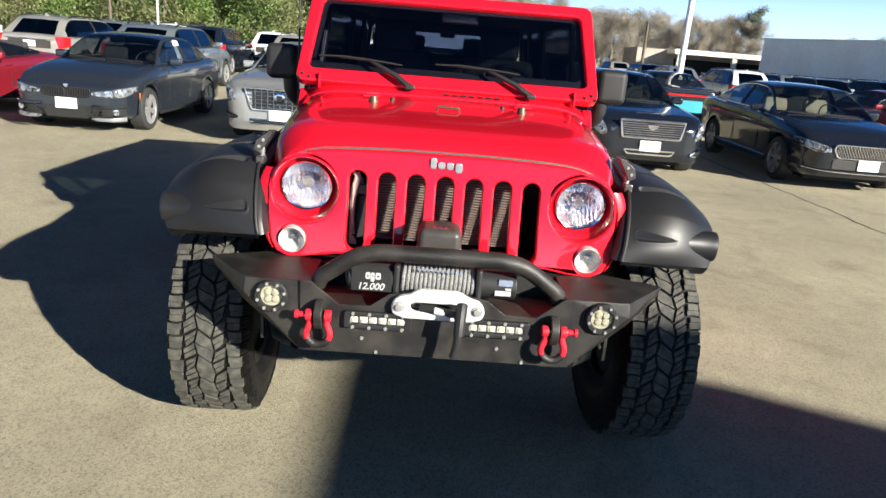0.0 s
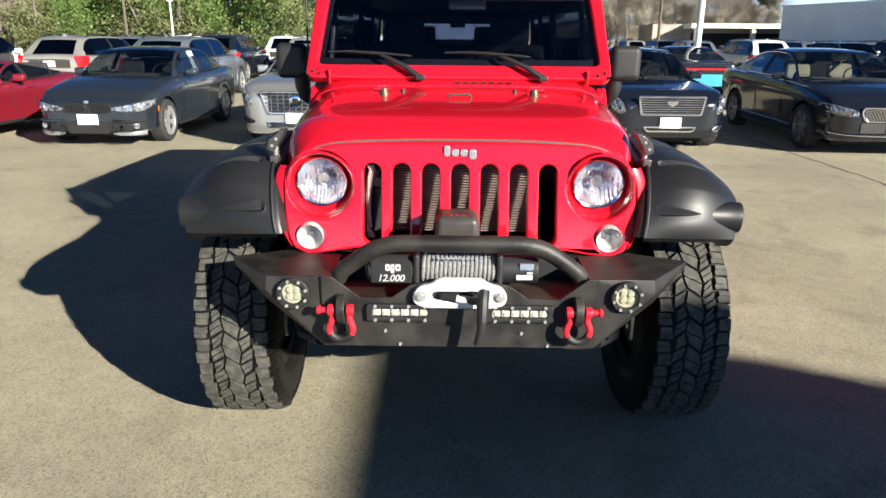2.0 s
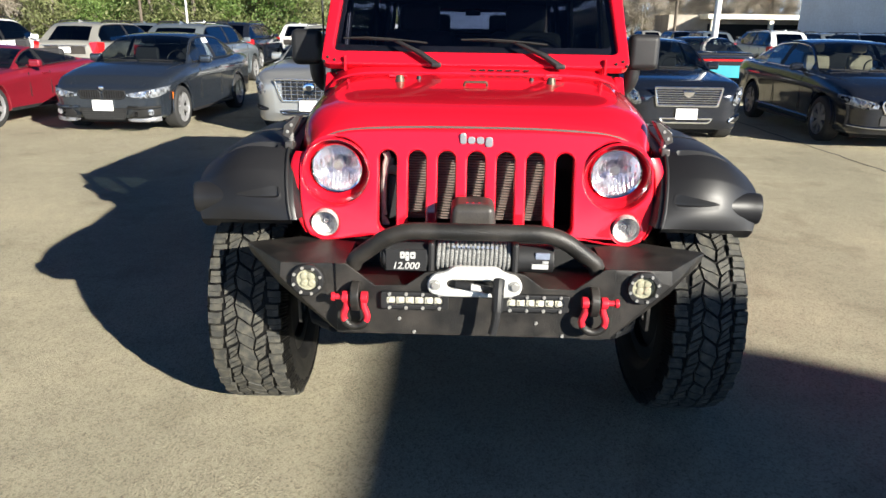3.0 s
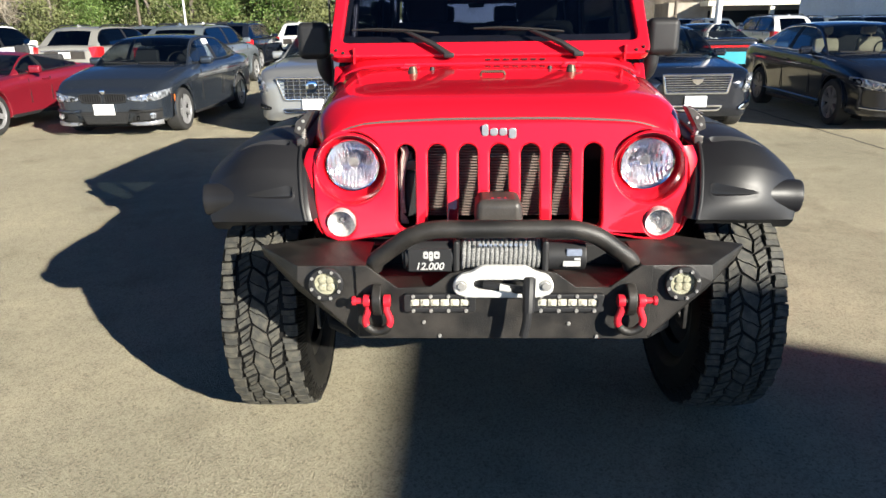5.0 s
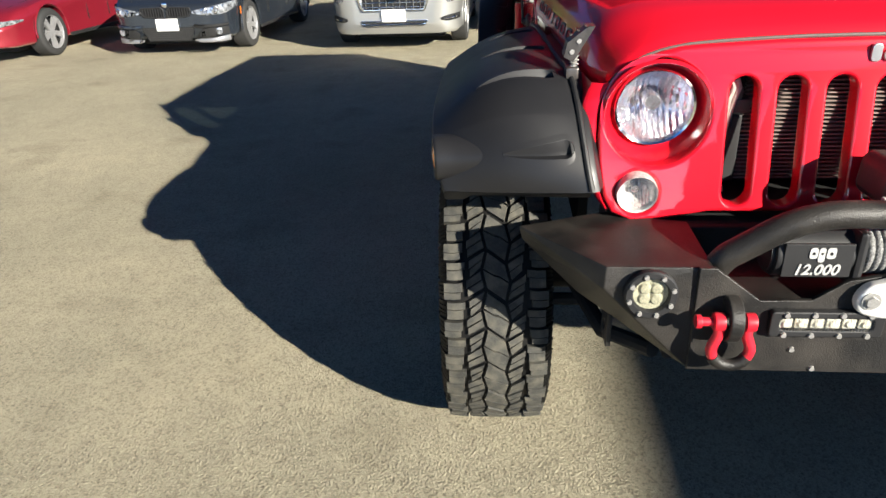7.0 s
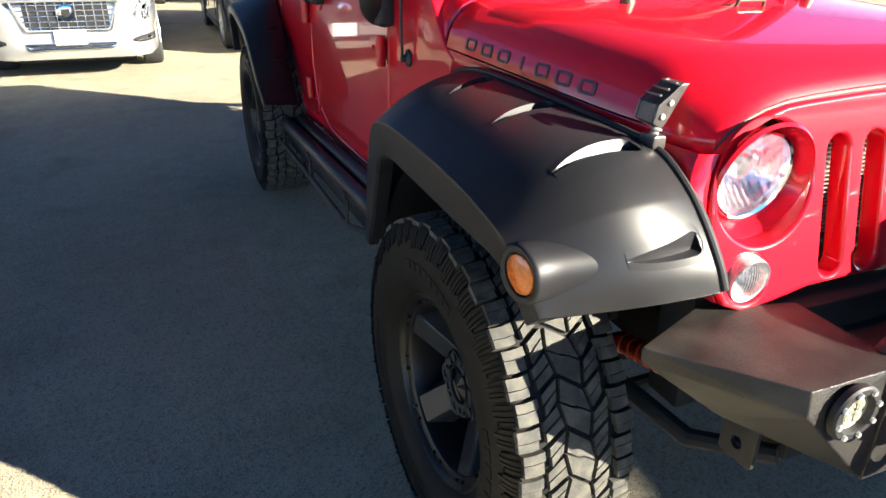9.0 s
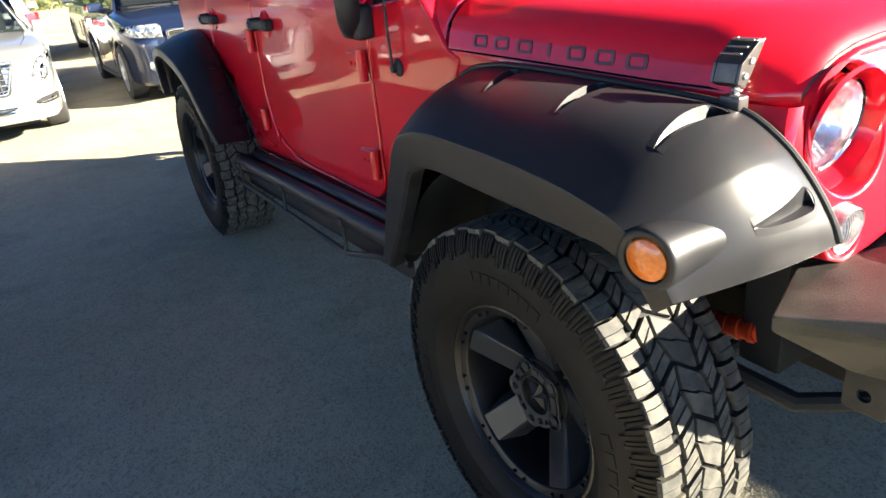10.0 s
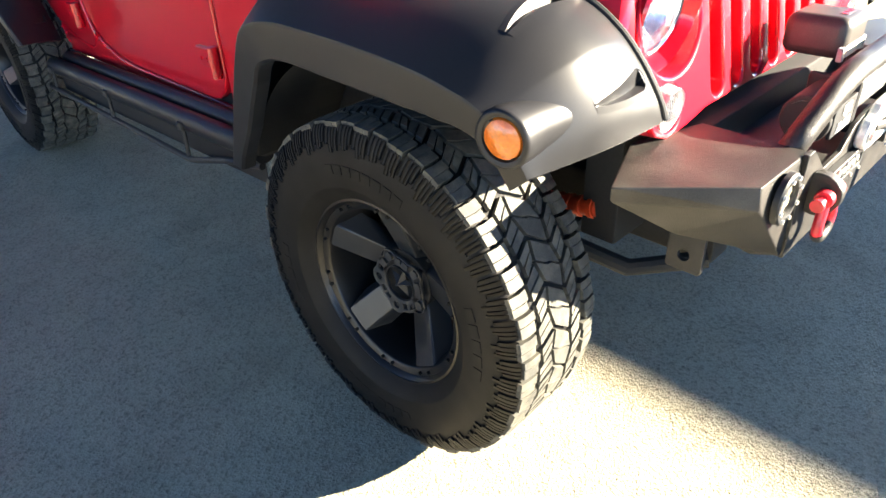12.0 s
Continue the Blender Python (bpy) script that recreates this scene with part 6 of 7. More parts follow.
def grille_bars(car, w, z0, z1, horiz, vert, frame_mat, bar_mat, y=-0.012, taper=1.0, label=""):
    bm = B()
    plate(bm, R2([(-w * taper, z0), (w * taper, z0), (w, z1), (-w, z1)], 0.04, 4), [R2([(-w * taper + 0.03, z0 + 0.03), (w * taper - 0.03, z0 + 0.03), (w - 0.03, z1 - 0.03), (-w + 0.03, z1 - 0.03)], 0.03, 4)], 0.03, 0.006, Matrix.Translation((0, y, 0)) @ FRONT)
    g = part("grille", bm, frame_mat, car, label)
    bm = B()
    box(bm, (0, y + 0.012, (z0 + z1) / 2), (2 * w * min(1, taper) - 0.03, 0.008, z1 - z0 - 0.03))
    part("grille_back", bm, DEEP, g)
    for k in range(horiz):
        bm = B()
        z = z0 + (z1 - z0) * (k + 1) / (horiz + 1)
        ww = w * (taper + (1 - taper) * (k + 1) / (horiz + 1)) - 0.02
        cyl(bm, (-ww, y - 0.002, z), (ww, y - 0.002, z), 0.0085, n=12)
        part("bar", bm, bar_mat, g)
    for k in range(vert):
        bm = B()
        x = -w * 0.95 + 1.9 * w * (k + 0.5) / vert
        box(bm, (x * min(1, taper), y, (z0 + z1) / 2), (0.011, 0.012, z1 - z0 - 0.05), 0.002)
        part("bar", bm, bar_mat, g)
    return g


def number_plate(car, x, y, z):
    bm = B()
    box(bm, (x, y, z), (0.31, 0.012, 0.155), 0.004)
    part("plate", bm, PLATE, car, "blank white dealer plate")


def disc_emblem(car, y, z, r, mat=None):
    bm = B()
    lathe(bm, [(r, 0), (r, 0.008), (r * 0.75, 0.014), (0, 0.016)], Matrix.Translation((0, y, z)) @ FRONT, 20)
    part("emblem", bm, mat or CHROME, car)


def intake(car, x0, x1, z0, z1, y=-0.006, mat=None, mirror=True):
    for s in ((-1, 1) if mirror else (1,)):
        bm = B()
        a, b = (s * x0, s * x1) if s > 0 else (s * x1, s * x0)
        plate(bm, R2([(a, z0), (b, z0), (b, z1), (a, z1)], 0.02, 3), (), 0.016, 0.004, Matrix.Translation((0, y, 0)) @ FRONT)
        part("air_intake", bm, mat or BLACK, car)


def nose_y(hw0, nose_z, x, z):
    """How far back the front of a body lies at this place across and up."""
    near, far = 0.0, 0.6
    for _ in range(13):
        y = (near + far) / 2
        wide = hw0 * eased([0, 0.015, 0.05, 0.12, 0.25, 0.6, 1.2], [0.56, 0.66, 0.755, 0.84, 0.915, 0.978, 1.0], y)
        high = nose_z + eased([0, 0.03, 0.08, 0.18, 0.40, 1.4], [-0.01, 0.035, 0.06, 0.09, 0.20, 0.35], y)
        if wide >= abs(x) and high - 0.018 >= z:
            far = y
        else:
            near = y
    return near


def patch(car, name, mat, hw0, nose_z, s, stations, proud=0.012, label=""):
    """A panel that follows the rounded front; stations are (x, lower z, upper z)."""
    xs, lo, hi = ([q[k] for q in stations] for k in range(3))
    rows = []
    for x in np.linspace(xs[0], xs[-1], 16):
        a, b = eased(xs, lo, x), eased(xs, hi, x)
        edge = [(a, 0.0), (a + 0.12 * (b - a), 1.0), ((a + b) / 2, 1.15), (b - 0.12 * (b - a), 1.0), (b, 0.0)]
        rows.append([Vector((s * x, nose_y(hw0, nose_z, x, z) - proud * f, z)) for z, f in edge])
    bm = B()
    grid(bm, rows, flip=s < 0)
    bmesh.ops.solidify(bm, geom=bm.faces[:], thickness=0.012)
    bmesh.ops.recalc_face_normals(bm, faces=bm.faces[:])
    return part(name, bm, mat, car, label)


def lamp_rings(car, lamp, hw0, nose_z, s, spots):
    for x, z, r in spots:
        bm = B()
        turn = Matrix.Translation((s * x, nose_y(hw0, nose_z, x, z) - 0.016, z)) @ Matrix.Rotation(radians(s * 22), 4, "Z") @ FRONT
        lathe(bm, [(r, 0.0), (r, 0.008), (r * 0.82, 0.010), (r * 0.74, 0.0)], turn, 20)
        part("lamp_ring", bm, CHROME, lamp)


def sedan_face_dark(car, hw0, L):
    nz = 0.61
    for s in (-1, 1):
        lamp = patch(car, "headlight", LAMPWHITE, hw0, nz, s, [(0.37, 0.555, 0.590), (0.45, 0.535, 0.615), (0.60, 0.525, 0.640), (0.74, 0.538, 0.662), (0.83, 0.575, 0.680), (0.865, 0.63, 0.69)], 0.014)
        lamp_rings(car, lamp, hw0, nz, s, ((0.54, 0.585, 0.040), (0.68, 0.598, 0.042)))
        bm = B()
        o = [(0.022, 0.505), (0.30, 0.515), (0.360, 0.575), (0.350, 0.640), (0.045, 0.648), (0.014, 0.60)]
        i = [(0.038, 0.519), (0.292, 0.529), (0.342, 0.578), (0.334, 0.626), (0.055, 0.633), (0.030, 0.60)]
        plate(bm, R2([(s * x, z) for x, z in o][::s], 0.02, 3), [R2([(s * x, z) for x, z in i][::s], 0.018, 3)], 0.034, 0.006, Matrix.Translation((0, -0.010, 0)) @ FRONT)
        g = part("kidney_grille", bm, BLACK, car)
        bm = B()
        box(bm, (s * 0.185, -0.004, 0.577), (0.30, 0.008, 0.112))
        part("grille_back", bm, DEEP, g)
        for k in range(8):
            bm = B()
            box(bm, (s * (0.060 + 0.036 * k), -0.020, 0.577), (0.010, 0.016, 0.105), 0.003)
            part("bar", bm, BLACK, g)
        # raised lip over the corner air duct, the duct, its fog lamp and the blade under it
        patch(car, "bumper_lip", car.children[0].data.materials[0], hw0, nz, s, [(0.37, 0.375, 0.42), (0.46, 0.365, 0.415), (0.62, 0.372, 0.412), (0.80, 0.385, 0.42)], 0.030)
        patch(car, "air_duct", DEEP, hw0, nz, s, [(0.42, 0.25, 0.31), (0.50, 0.25, 0.365), (0.66, 0.262, 0.368), (0.79, 0.275, 0.372)], 0.006)
        bm = B()
        lathe(bm, [(0.044, 0), (0.044, 0.010), (0.035, 0.013), (0, 0.010)], Matrix.Translation((s * 0.69, nose_y(hw0, nz, 0.69, 0.32) - 0.012, 0.322)) @ Matrix.Rotation(radians(s * 20), 4, "Z") @ FRONT, 20)
        part("fog_lamp", bm, LAMPWHITE, car)
        # pale alloy colour here paints the bright ground reflection on the charcoal bumper
        patch(car, "splitter", DARKALLOY, hw0, nz, s, [(0.36, 0.205, 0.225), (0.46, 0.180, 0.235), (0.62, 0.178, 0.240), (0.80, 0.185, 0.262)], 0.032)
        bm = B()
        box(bm, (s * (hw0 * 0.972), 0.45, 0.53), (0.012, 0.035, 0.13), 0.004)
        part("side_marker", bm, AMBER, car)
    disc_emblem(car, 0.004, 0.675, 0.038)
    bm = B()
    plate(bm, R2([(-0.30, 0.205), (0.30, 0.205), (0.37, 0.385), (-0.37, 0.385)], 0.02, 3), (), 0.012, 0.003, Matrix.Translation((0, -0.006, 0)) @ FRONT)
    low = part("lower_grille", bm, DEEP, car)
    for k in range(6):
        bm = B()
        box(bm, (0, -0.013, 0.228 + 0.027 * k), (0.60 + 0.025 * k, 0.006, 0.007), 0.001)
        part("bar", bm, CARTYRE, low)
    for k in range(17):
        bm = B()
        box(bm, (-0.28 + 0.035 * k, -0.012, 0.295), (0.007, 0.006, 0.15), 0.001)
        part("bar", bm, CARTYRE, low)
    number_plate(car, 0.0, -0.025, 0.42)


def sedan_face_crate(car, hw0, L):
    nz = 0.78
    for s in (-1, 1):
        lamp = patch(car, "headlight", LAMPWHITE, hw0, nz, s, [(0.66, 0.66, 0.71), (0.72, 0.615, 0.80), (0.79, 0.625, 0.855), (0.86, 0.69, 0.885), (0.90, 0.78, 0.90)], 0.014)
        lamp_rings(car, lamp, hw0, nz, s, ((0.76, 0.69, 0.038), (0.79, 0.78, 0.036)))
        patch(car, "fog_slot", DEEP, hw0, nz, s, [(0.62, 0.40, 0.43), (0.70, 0.385, 0.455), (0.86, 0.40, 0.475)], 0.008)
        patch(car, "fog_lamp", CHROME, hw0, nz, s, [(0.66, 0.405, 0.418), (0.85, 0.42, 0.436)], 0.018)
    grille_bars(car, 0.53, 0.52, 0.855, 5, 9, CHROME, CHROME, taper=0.80, label="chrome egg-crate grille")
    disc_emblem(car, -0.035, 0.72, 0.085)
    bm = B()
    plate(bm, R2([(-0.04, 0.70), (0.0, 0.675), (0.04, 0.70), (0.045, 0.762), (-0.045, 0.762)], 0.01, 3), (), 0.012, 0.003, Matrix.Translation((0, -0.055, 0)) @ FRONT)
    part("emblem_shield", bm, DEEP, car)
    number_plate(car, 0.0, -0.032, 0.47)
    grille_bars(car, 0.46, 0.335, 0.41, 1, 0, CHROME, DEEP, y=-0.002, taper=0.9)


def sedan_face_bars(car, hw0, L):
    nz = 0.72
    for s in (-1, 1):
        lamp = patch(car, "headlight", LAMPWHITE, hw0, nz, s, [(0.66, 0.60, 0.64), (0.71, 0.575, 0.76), (0.78, 0.60, 0.815), (0.84, 0.68, 0.835), (0.875, 0.77, 0.84)], 0.014)
        lamp_rings(car, lamp, hw0, nz, s, ((0.74, 0.65, 0.036), (0.77, 0.74, 0.034)))
        patch(car, "fog_lamp", CHROME, hw0, nz, s, [(0.63, 0.33, 0.37), (0.70, 0.325, 0.425), (0.84, 0.36, 0.465)], 0.020)
        patch(car, "fog_slot", DEEP, hw0, nz, s, [(0.66, 0.345, 0.365), (0.72, 0.345, 0.40), (0.82, 0.375, 0.425)], 0.026)
    grille_bars(car, 0.50, 0.555, 0.845, 8, 0, CHROME, CHROME, taper=0.90, label="chrome barred grille")
    bm = B()
    plate(bm, R2([(0, 0.685), (0.065, 0.72), (0.085, 0.775), (-0.085, 0.775), (-0.065, 0.72)], 0.012, 3), (), 0.02, 0.006, Matrix.Translation((0, -0.035, 0)) @ FRONT)
    part("emblem", bm, CHROME, car)
    number_plate(car, 0.0, -0.030, 0.455)
    grille_bars(car, 0.40, 0.315, 0.405, 1, 0, CHROME, DEEP, y=-0.002, taper=0.85)


def sedan_face_mesh(car, hw0, L):
    nz = 0.66
    for s in (-1, 1):
        lamp = patch(car, "headlight", LAMPWHITE, hw0, nz, s, [(0.57, 0.60, 0.66), (0.64, 0.592, 0.695), (0.76, 0.605, 0.725), (0.87, 0.655, 0.752), (0.925, 0.72, 0.765)], 0.014)
        lamp_rings(car, lamp, hw0, nz, s, ((0.67, 0.645, 0.038), (0.76, 0.662, 0.036)))
        patch(car, "lamp_strip", CHROME, hw0, nz, s, [(0.57, 0.590, 0.600), (0.70, 0.585, 0.597), (0.90, 0.645, 0.657)], 0.020)
    bm = B()
    plate(bm, R2([(-0.47, 0.515), (0.47, 0.515), (0.545, 0.64), (0.52, 0.725), (-0.52, 0.725), (-0.545, 0.64)], 0.05, 4), [R2([(-0.45, 0.535), (0.45, 0.535), (0.52, 0.64), (0.50, 0.705), (-0.50, 0.705), (-0.52, 0.64)], 0.04, 4)], 0.03, 0.006, Matrix.Translation((0, -0.010, 0)) @ FRONT)
    g = part("grille", bm, CHROME, car, "chrome mesh grille")
    bm = B()
    box(bm, (0, 0.0, 0.622), (0.98, 0.008, 0.18))
    part("grille_back", bm, DEEP, g)
    for q in (-1, 1):
        for k in range(30):
            bm = B()
            x = -0.60 + k * 0.042
            box(bm, (x, -0.012, 0.622), (0.007, 0.010, 0.205), 0.001, Matrix.Rotation(radians(q * 30), 3, "Y"), 1)
            for v in bm.verts:
                v.co.x, v.co.z = max(-0.50, min(0.50, v.co.x)), max(0.526, min(0.715, v.co.z))
            part("bar", bm, CHROME, g)
    number_plate(car, 0.0, -0.03, 0.44)
    bm = B()
    tube(bm, [(x, nose_y(hw0, nz, x, 0.3) - 0.014, 0.315 + 0.05 * abs(x) ** 3) for x in np.linspace(-0.86, 0.86, 25)], 0.012, 8)
    part("chrome_trim", bm, CHROME, car)
    intake(car, -0.52, 0.52, 0.36, 0.50, mirror=False)
    for s in (-1, 1):
        bm = B()
        tube(bm, [(s * hw0 * 0.99, 1.3, 0.33), (s * hw0 * 0.99, 3.6, 0.35)], 0.010, 6)
        part("sill_chrome", bm, CHROME, car)


def suv_rear(car, hw0, L):
    for s in (-1, 1):
        bm = B()
        hull(bm, [(s * hw0 * 0.70, L + 0.004, 1.08), (s * hw0 * 0.90, L - 0.06, 1.10), (s * hw0 * 0.985, L - 0.30, 1.08), (s * hw0 * 0.985, L - 0.26, 0.86), (s * hw0 * 0.78, L + 0.008, 0.78), (s * hw0 * 0.80, L - 0.10, 0.95), (s * hw0 * 0.93, L - 0.06, 0.82)], 0.006)
        part("tail_lamp", bm, TAIL, car, "red wrap-around tail lamp")
    bm = B()
    box(bm, (0, L + 0.008, 0.885), (0.31, 0.012, 0.155), 0.004)
    part("plate", bm, PLATE, car, "blank white dealer plate")
    bm = B()
    box(bm, (0, L + 0.002, 0.88), (hw0 * 1.15, 0.012, 0.20), 0.004)
    part("plate_recess", bm, BOXGREY, car)
    bm = B()
    box(bm, (0, L + 0.010, 0.995), (hw0 * 1.3, 0.02, 0.02), 0.005)
    part("chrome_strip", bm, CHROME, car)
    bm = B()
    box(bm, (0, L - 0.01, 0.50), (hw0 * 1.5, 0.05, 0.14), 0.02)
    part("bumper_insert", bm, BLACK, car)


def suv_face(car, hw0, L):
    corner_lamp(car, hw0, 0.88, 0.16, 0.50, rise=0.04, y_max=0.5)
    grille_bars(car, 0.46, 0.66, 0.90, 4, 0, CHROME, BLACK, label="chrome-framed grille")
    disc_emblem(car, -0.03, 0.78, 0.06)
    number_plate(car, 0, -0.025, 0.52)
    intake(car, -0.55, 0.55, 0.34, 0.45, mirror=False)
    for s in (-1, 1):
        bm = B()
        lathe(bm, [(0.06, 0), (0.055, 0.012), (0, 0.014)], Matrix.Translation((s * 0.68, 0.04, 0.48)) @ Matrix.Rotation(radians(s * 22), 4, "Z") @ FRONT, 20)
        part("fog_lamp", bm, LAMPWHITE, car)


def sedan_rear(car, hw0, L):
    bm = B()
    box(bm, (0, L + 0.004, 0.86), (hw0 * 1.5, 0.014, 0.055), 0.01)
    part("tail_lamp", bm, TAIL, car, "full-width red tail lamp")
    bm = B()
    box(bm, (0, L - 0.10, 1.02), (hw0 * 1.7, 0.16, 0.02), 0.006)
    part("spoiler", bm, BLACK, car)
    bm = B()
    rows = [[Vector((x, L + 0.012 - 0.16 * abs(x / hw0) ** 4, z)) for x in np.linspace(-hw0 * 0.93, hw0 * 0.93, 15)] for z in (0.40, 0.46, 0.66, 0.72)]
    grid(bm, rows)
    bmesh.ops.solidify(bm, geom=bm.faces[:], thickness=0.02)
    part("rear_bumper", bm, P_BLUE, car, "turquoise painted bumper")


def coupe_face(car, hw0, L):
    corner_lamp(car, hw0, 0.50, 0.07, 0.45, rise=0.05)
    intake(car, -0.40, 0.40, 0.28, 0.38, mirror=False)


SEDAN = dict(L=4.64, W=1.81, H=1.43, wheelbase=2.81, overhang=0.79, hood_z=0.985, belt=0.96, cowl=1.35, roof_f=2.05, roof_r=3.25, deck=4.05, deck_z=1.05, nose_z=0.61)
charcoal = build_car("sedan", "charcoal grey sport sedan parked facing the aisle", Matrix.Translation((-5.42, 7.68, 0)), P_CHARCOAL, face=sedan_face_dark, R=0.33, **SEDAN)
bm = B()
plate(bm, [(2.36, 1.02), (2.68, 1.02), (2.68, 1.36), (2.44, 1.36)], (), 0.004, 0.001, Matrix.Translation((0.765, 0, 0)) @ SIDE)
for v in bm.verts:
    v.co.x -= 0.42 * (v.co.z - 1.06)
part("price_sheet", bm, PLATE, charcoal, "white price sheet inside the window")
BIG = dict(L=5.13, W=1.86, H=1.50, wheelbase=2.84, overhang=1.0, hood_z=1.06, belt=1.02, cowl=1.52, roof_f=2.25, roof_r=3.55, deck=4.45, deck_z=1.13, nose_z=0.78)
build_car("luxury_sedan", "champagne silver luxury sedan with chrome egg-crate grille", Matrix.Translation((-2.31, 7.66, 0)), P_CHAMPAGNE, face=sedan_face_crate, R=0.34, spokes=7, **BIG)
LOW = dict(L=5.18, W=1.88, H=1.47, wheelbase=3.1, overhang=0.88, hood_z=1.0, belt=0.98, cowl=1.55, roof_f=2.3, roof_r=3.6, deck=4.5, deck_z=1.08, nose_z=0.72)
build_car("luxury_sedan", "glossy black luxury sedan with chrome barred grille", Matrix.Translation((3.19, 7.66, 0)), P_BLACK, face=sedan_face_bars, R=0.345, spokes=7, **LOW)
CONT = dict(L=5.11, W=1.91, H=1.49, wheelbase=2.99, overhang=0.95, hood_z=1.02, belt=1.0, cowl=1.5, roof_f=2.25, roof_r=3.6, deck=4.45, deck_z=1.1, nose_z=0.66)
build_car("luxury_sedan", "black luxury sedan with chrome mesh grille and beige seats", pose(6.36, 7.40, 0, 0, 0, -2.5), P_BLACK, face=sedan_face_mesh, R=0.345, seat=BEIGE, alloy=DARKALLOY, spokes=7, trim=CHROME, **CONT)
COUPE = dict(L=4.55, W=1.87, H=1.20, wheelbase=2.65, overhang=0.97, hood_z=0.86, belt=0.86, cowl=1.65, roof_f=2.3, roof_r=2.75, deck=3.95, deck_z=0.93, nose_z=0.46)
build_car("sports_coupe", "low deep red sports coupe beside the charcoal sedan", Matrix.Translation((-8.22, 7.05, 0)), P_MAROON, face=coupe_face, R=0.325, **COUPE)
SUV = dict(L=4.82, W=1.90, H=1.67, wheelbase=2.86, overhang=0.92, hood_z=1.12, belt=1.12, cowl=1.30, roof_f=1.95, roof_r=4.05, deck=4.62, deck_z=1.12, nose_z=0.82, suv_rails=True, category="suv")
away = Matrix.Rotation(math.pi, 4, "Z")
tan_suv = build_car("crossover_suv", "tan-grey crossover SUV seen from behind, red tail lamps", Matrix.Translation((-10.65, 20.8, 0)) @ away, P_TAN, rear=suv_rear, R=0.37, glass=GLASS_BLACK, **{**SUV, "H": 1.60})
slate_suv = build_car("crossover_suv", "slate grey crossover SUV seen from behind", Matrix.Translation((-7.2, 19.2, 0)) @ away, P_SLATE, rear=suv_rear, R=0.37, glass=GLASS_BLACK, **{**SUV, "H": 1.60})
build_car("crossover_suv", "black crossover SUV parked beside the champagne sedan", Matrix.Translation((0.40, 8.65, 0)), P_NAVY, face=suv_face, R=0.36, **SUV)
white_suv = build_car("crossover_suv", "white crossover SUV seen from behind, red tail lamps", Matrix.Translation((-1.95, 20.6, 0)) @ away, P_WHITE, rear=suv_rear, R=0.37, glass=GLASS_BLACK, **SUV)
black_suv = build_car("crossover_suv", "black crossover SUV in a far row", Matrix.Translation((-8.6, 27.5, 0)) @ away, P_BLACK, rear=suv_rear, R=0.37, glass=GLASS_BLACK, **SUV)
muscle = build_car("muscle_coupe", "turquoise and black coupe with a full-width tail lamp", Matrix.Translation((7.05, 22.2, 0)) @ away, P_BLACK, rear=sedan_rear, R=0.345, **{**LOW, "H": 1.44})
navy = build_car("sedan", "navy blue sedan in a far row", Matrix.Translation((9.6, 14.5, 0)), P_NAVY, face=sedan_face_dark, R=0.33, **SEDAN)
red_sedan = build_car("sedan", "dark red sedan in a far row", Matrix.Translation((12.3, 13.5, 0)), P_MAROON, face=sedan_face_dark, R=0.33, **SEDAN)

# further rows of the lot
rng = random.Random(11)
stock = [tan_suv, slate_suv, white_suv, black_suv, navy, red_sedan, navy, slate_suv, black_suv]
rows_at = [(26.5, 17.5, 36.0, True), (33.0, 12.6, 40.0, False), (41.0, 8.0, 46.0, True), (50.0, 8.0, 50.0, False)]
for y, x0, x1, toward in rows_at:
    x = x0
    while x < x1:
        src = rng.choice(stock)
        if rng.random() > 0.12:
            turned = rng.uniform(-1.5, 1.5) + (0 if toward else 180)
            copy_thing(src, pose(x, y + rng.uniform(-0.3, 0.3) + (0 if toward else 4.8), 0, 0, 0, turned))
        x += rng.uniform(2.7, 3.0)
for x, y, src in ((-13.2, 19.0, white_suv), (-16.2, 19.0, black_suv), (-12.2, 14.0, white_suv), (-10.4, 29.5, white_suv), (-7.4, 33.0, white_suv), (-5.6, 29.0, tan_suv), (-13.5, 31, slate_suv), (-3.9, 26.2, white_suv), (-4.0, 33, black_suv), (0.8, 21.0, slate_suv), (3.4, 20.4, black_suv), (12.6, 30.0, white_suv)):
    copy_thing(src, pose(x, y, 0, 0, 0, 180))


# ---- light poles, buildings ----
POLE = material("pale_painted_steel", (0.72, 0.72, 0.70), 0.45, blotch=0.08, blotch_size=0.4)
DARKPOLE = material("weathered_utility_pole", (0.10, 0.08, 0.06), 0.8, grain=0.2, size=0.05)


def lamp_pole(x, y, h, r):
    t = thing("light_pole", "white steel parking lot light pole with lamp heads", "lamp post", "light poles")
    bm = B()
    cyl(bm, (0, 0, 0), (0, 0, h), r, r * 0.72, 16)
    part("pole", bm, POLE, t)
    bm = B()
    cyl(bm, (0, 0, 0), (0, 0, 0.6), r * 2.4, n=20, bevel=0.02)
    part("base", bm, POLE, t)
    for s in (-1, 1):
        bm = B()
        tube(bm, [(0, 0, h - 0.35), (s * 0.38, 0, h - 0.05)], 0.04, 8)
        box(bm, (s * 0.52, 0, h + 0.10), (0.40, 0.36, 0.34), 0.06, Matrix.Rotation(radians(s * 18), 3, "Y"))
        part("lamp_head", bm, POLE, t)
    t.matrix_world = Matrix.Translation((x, y, 0))
    return t


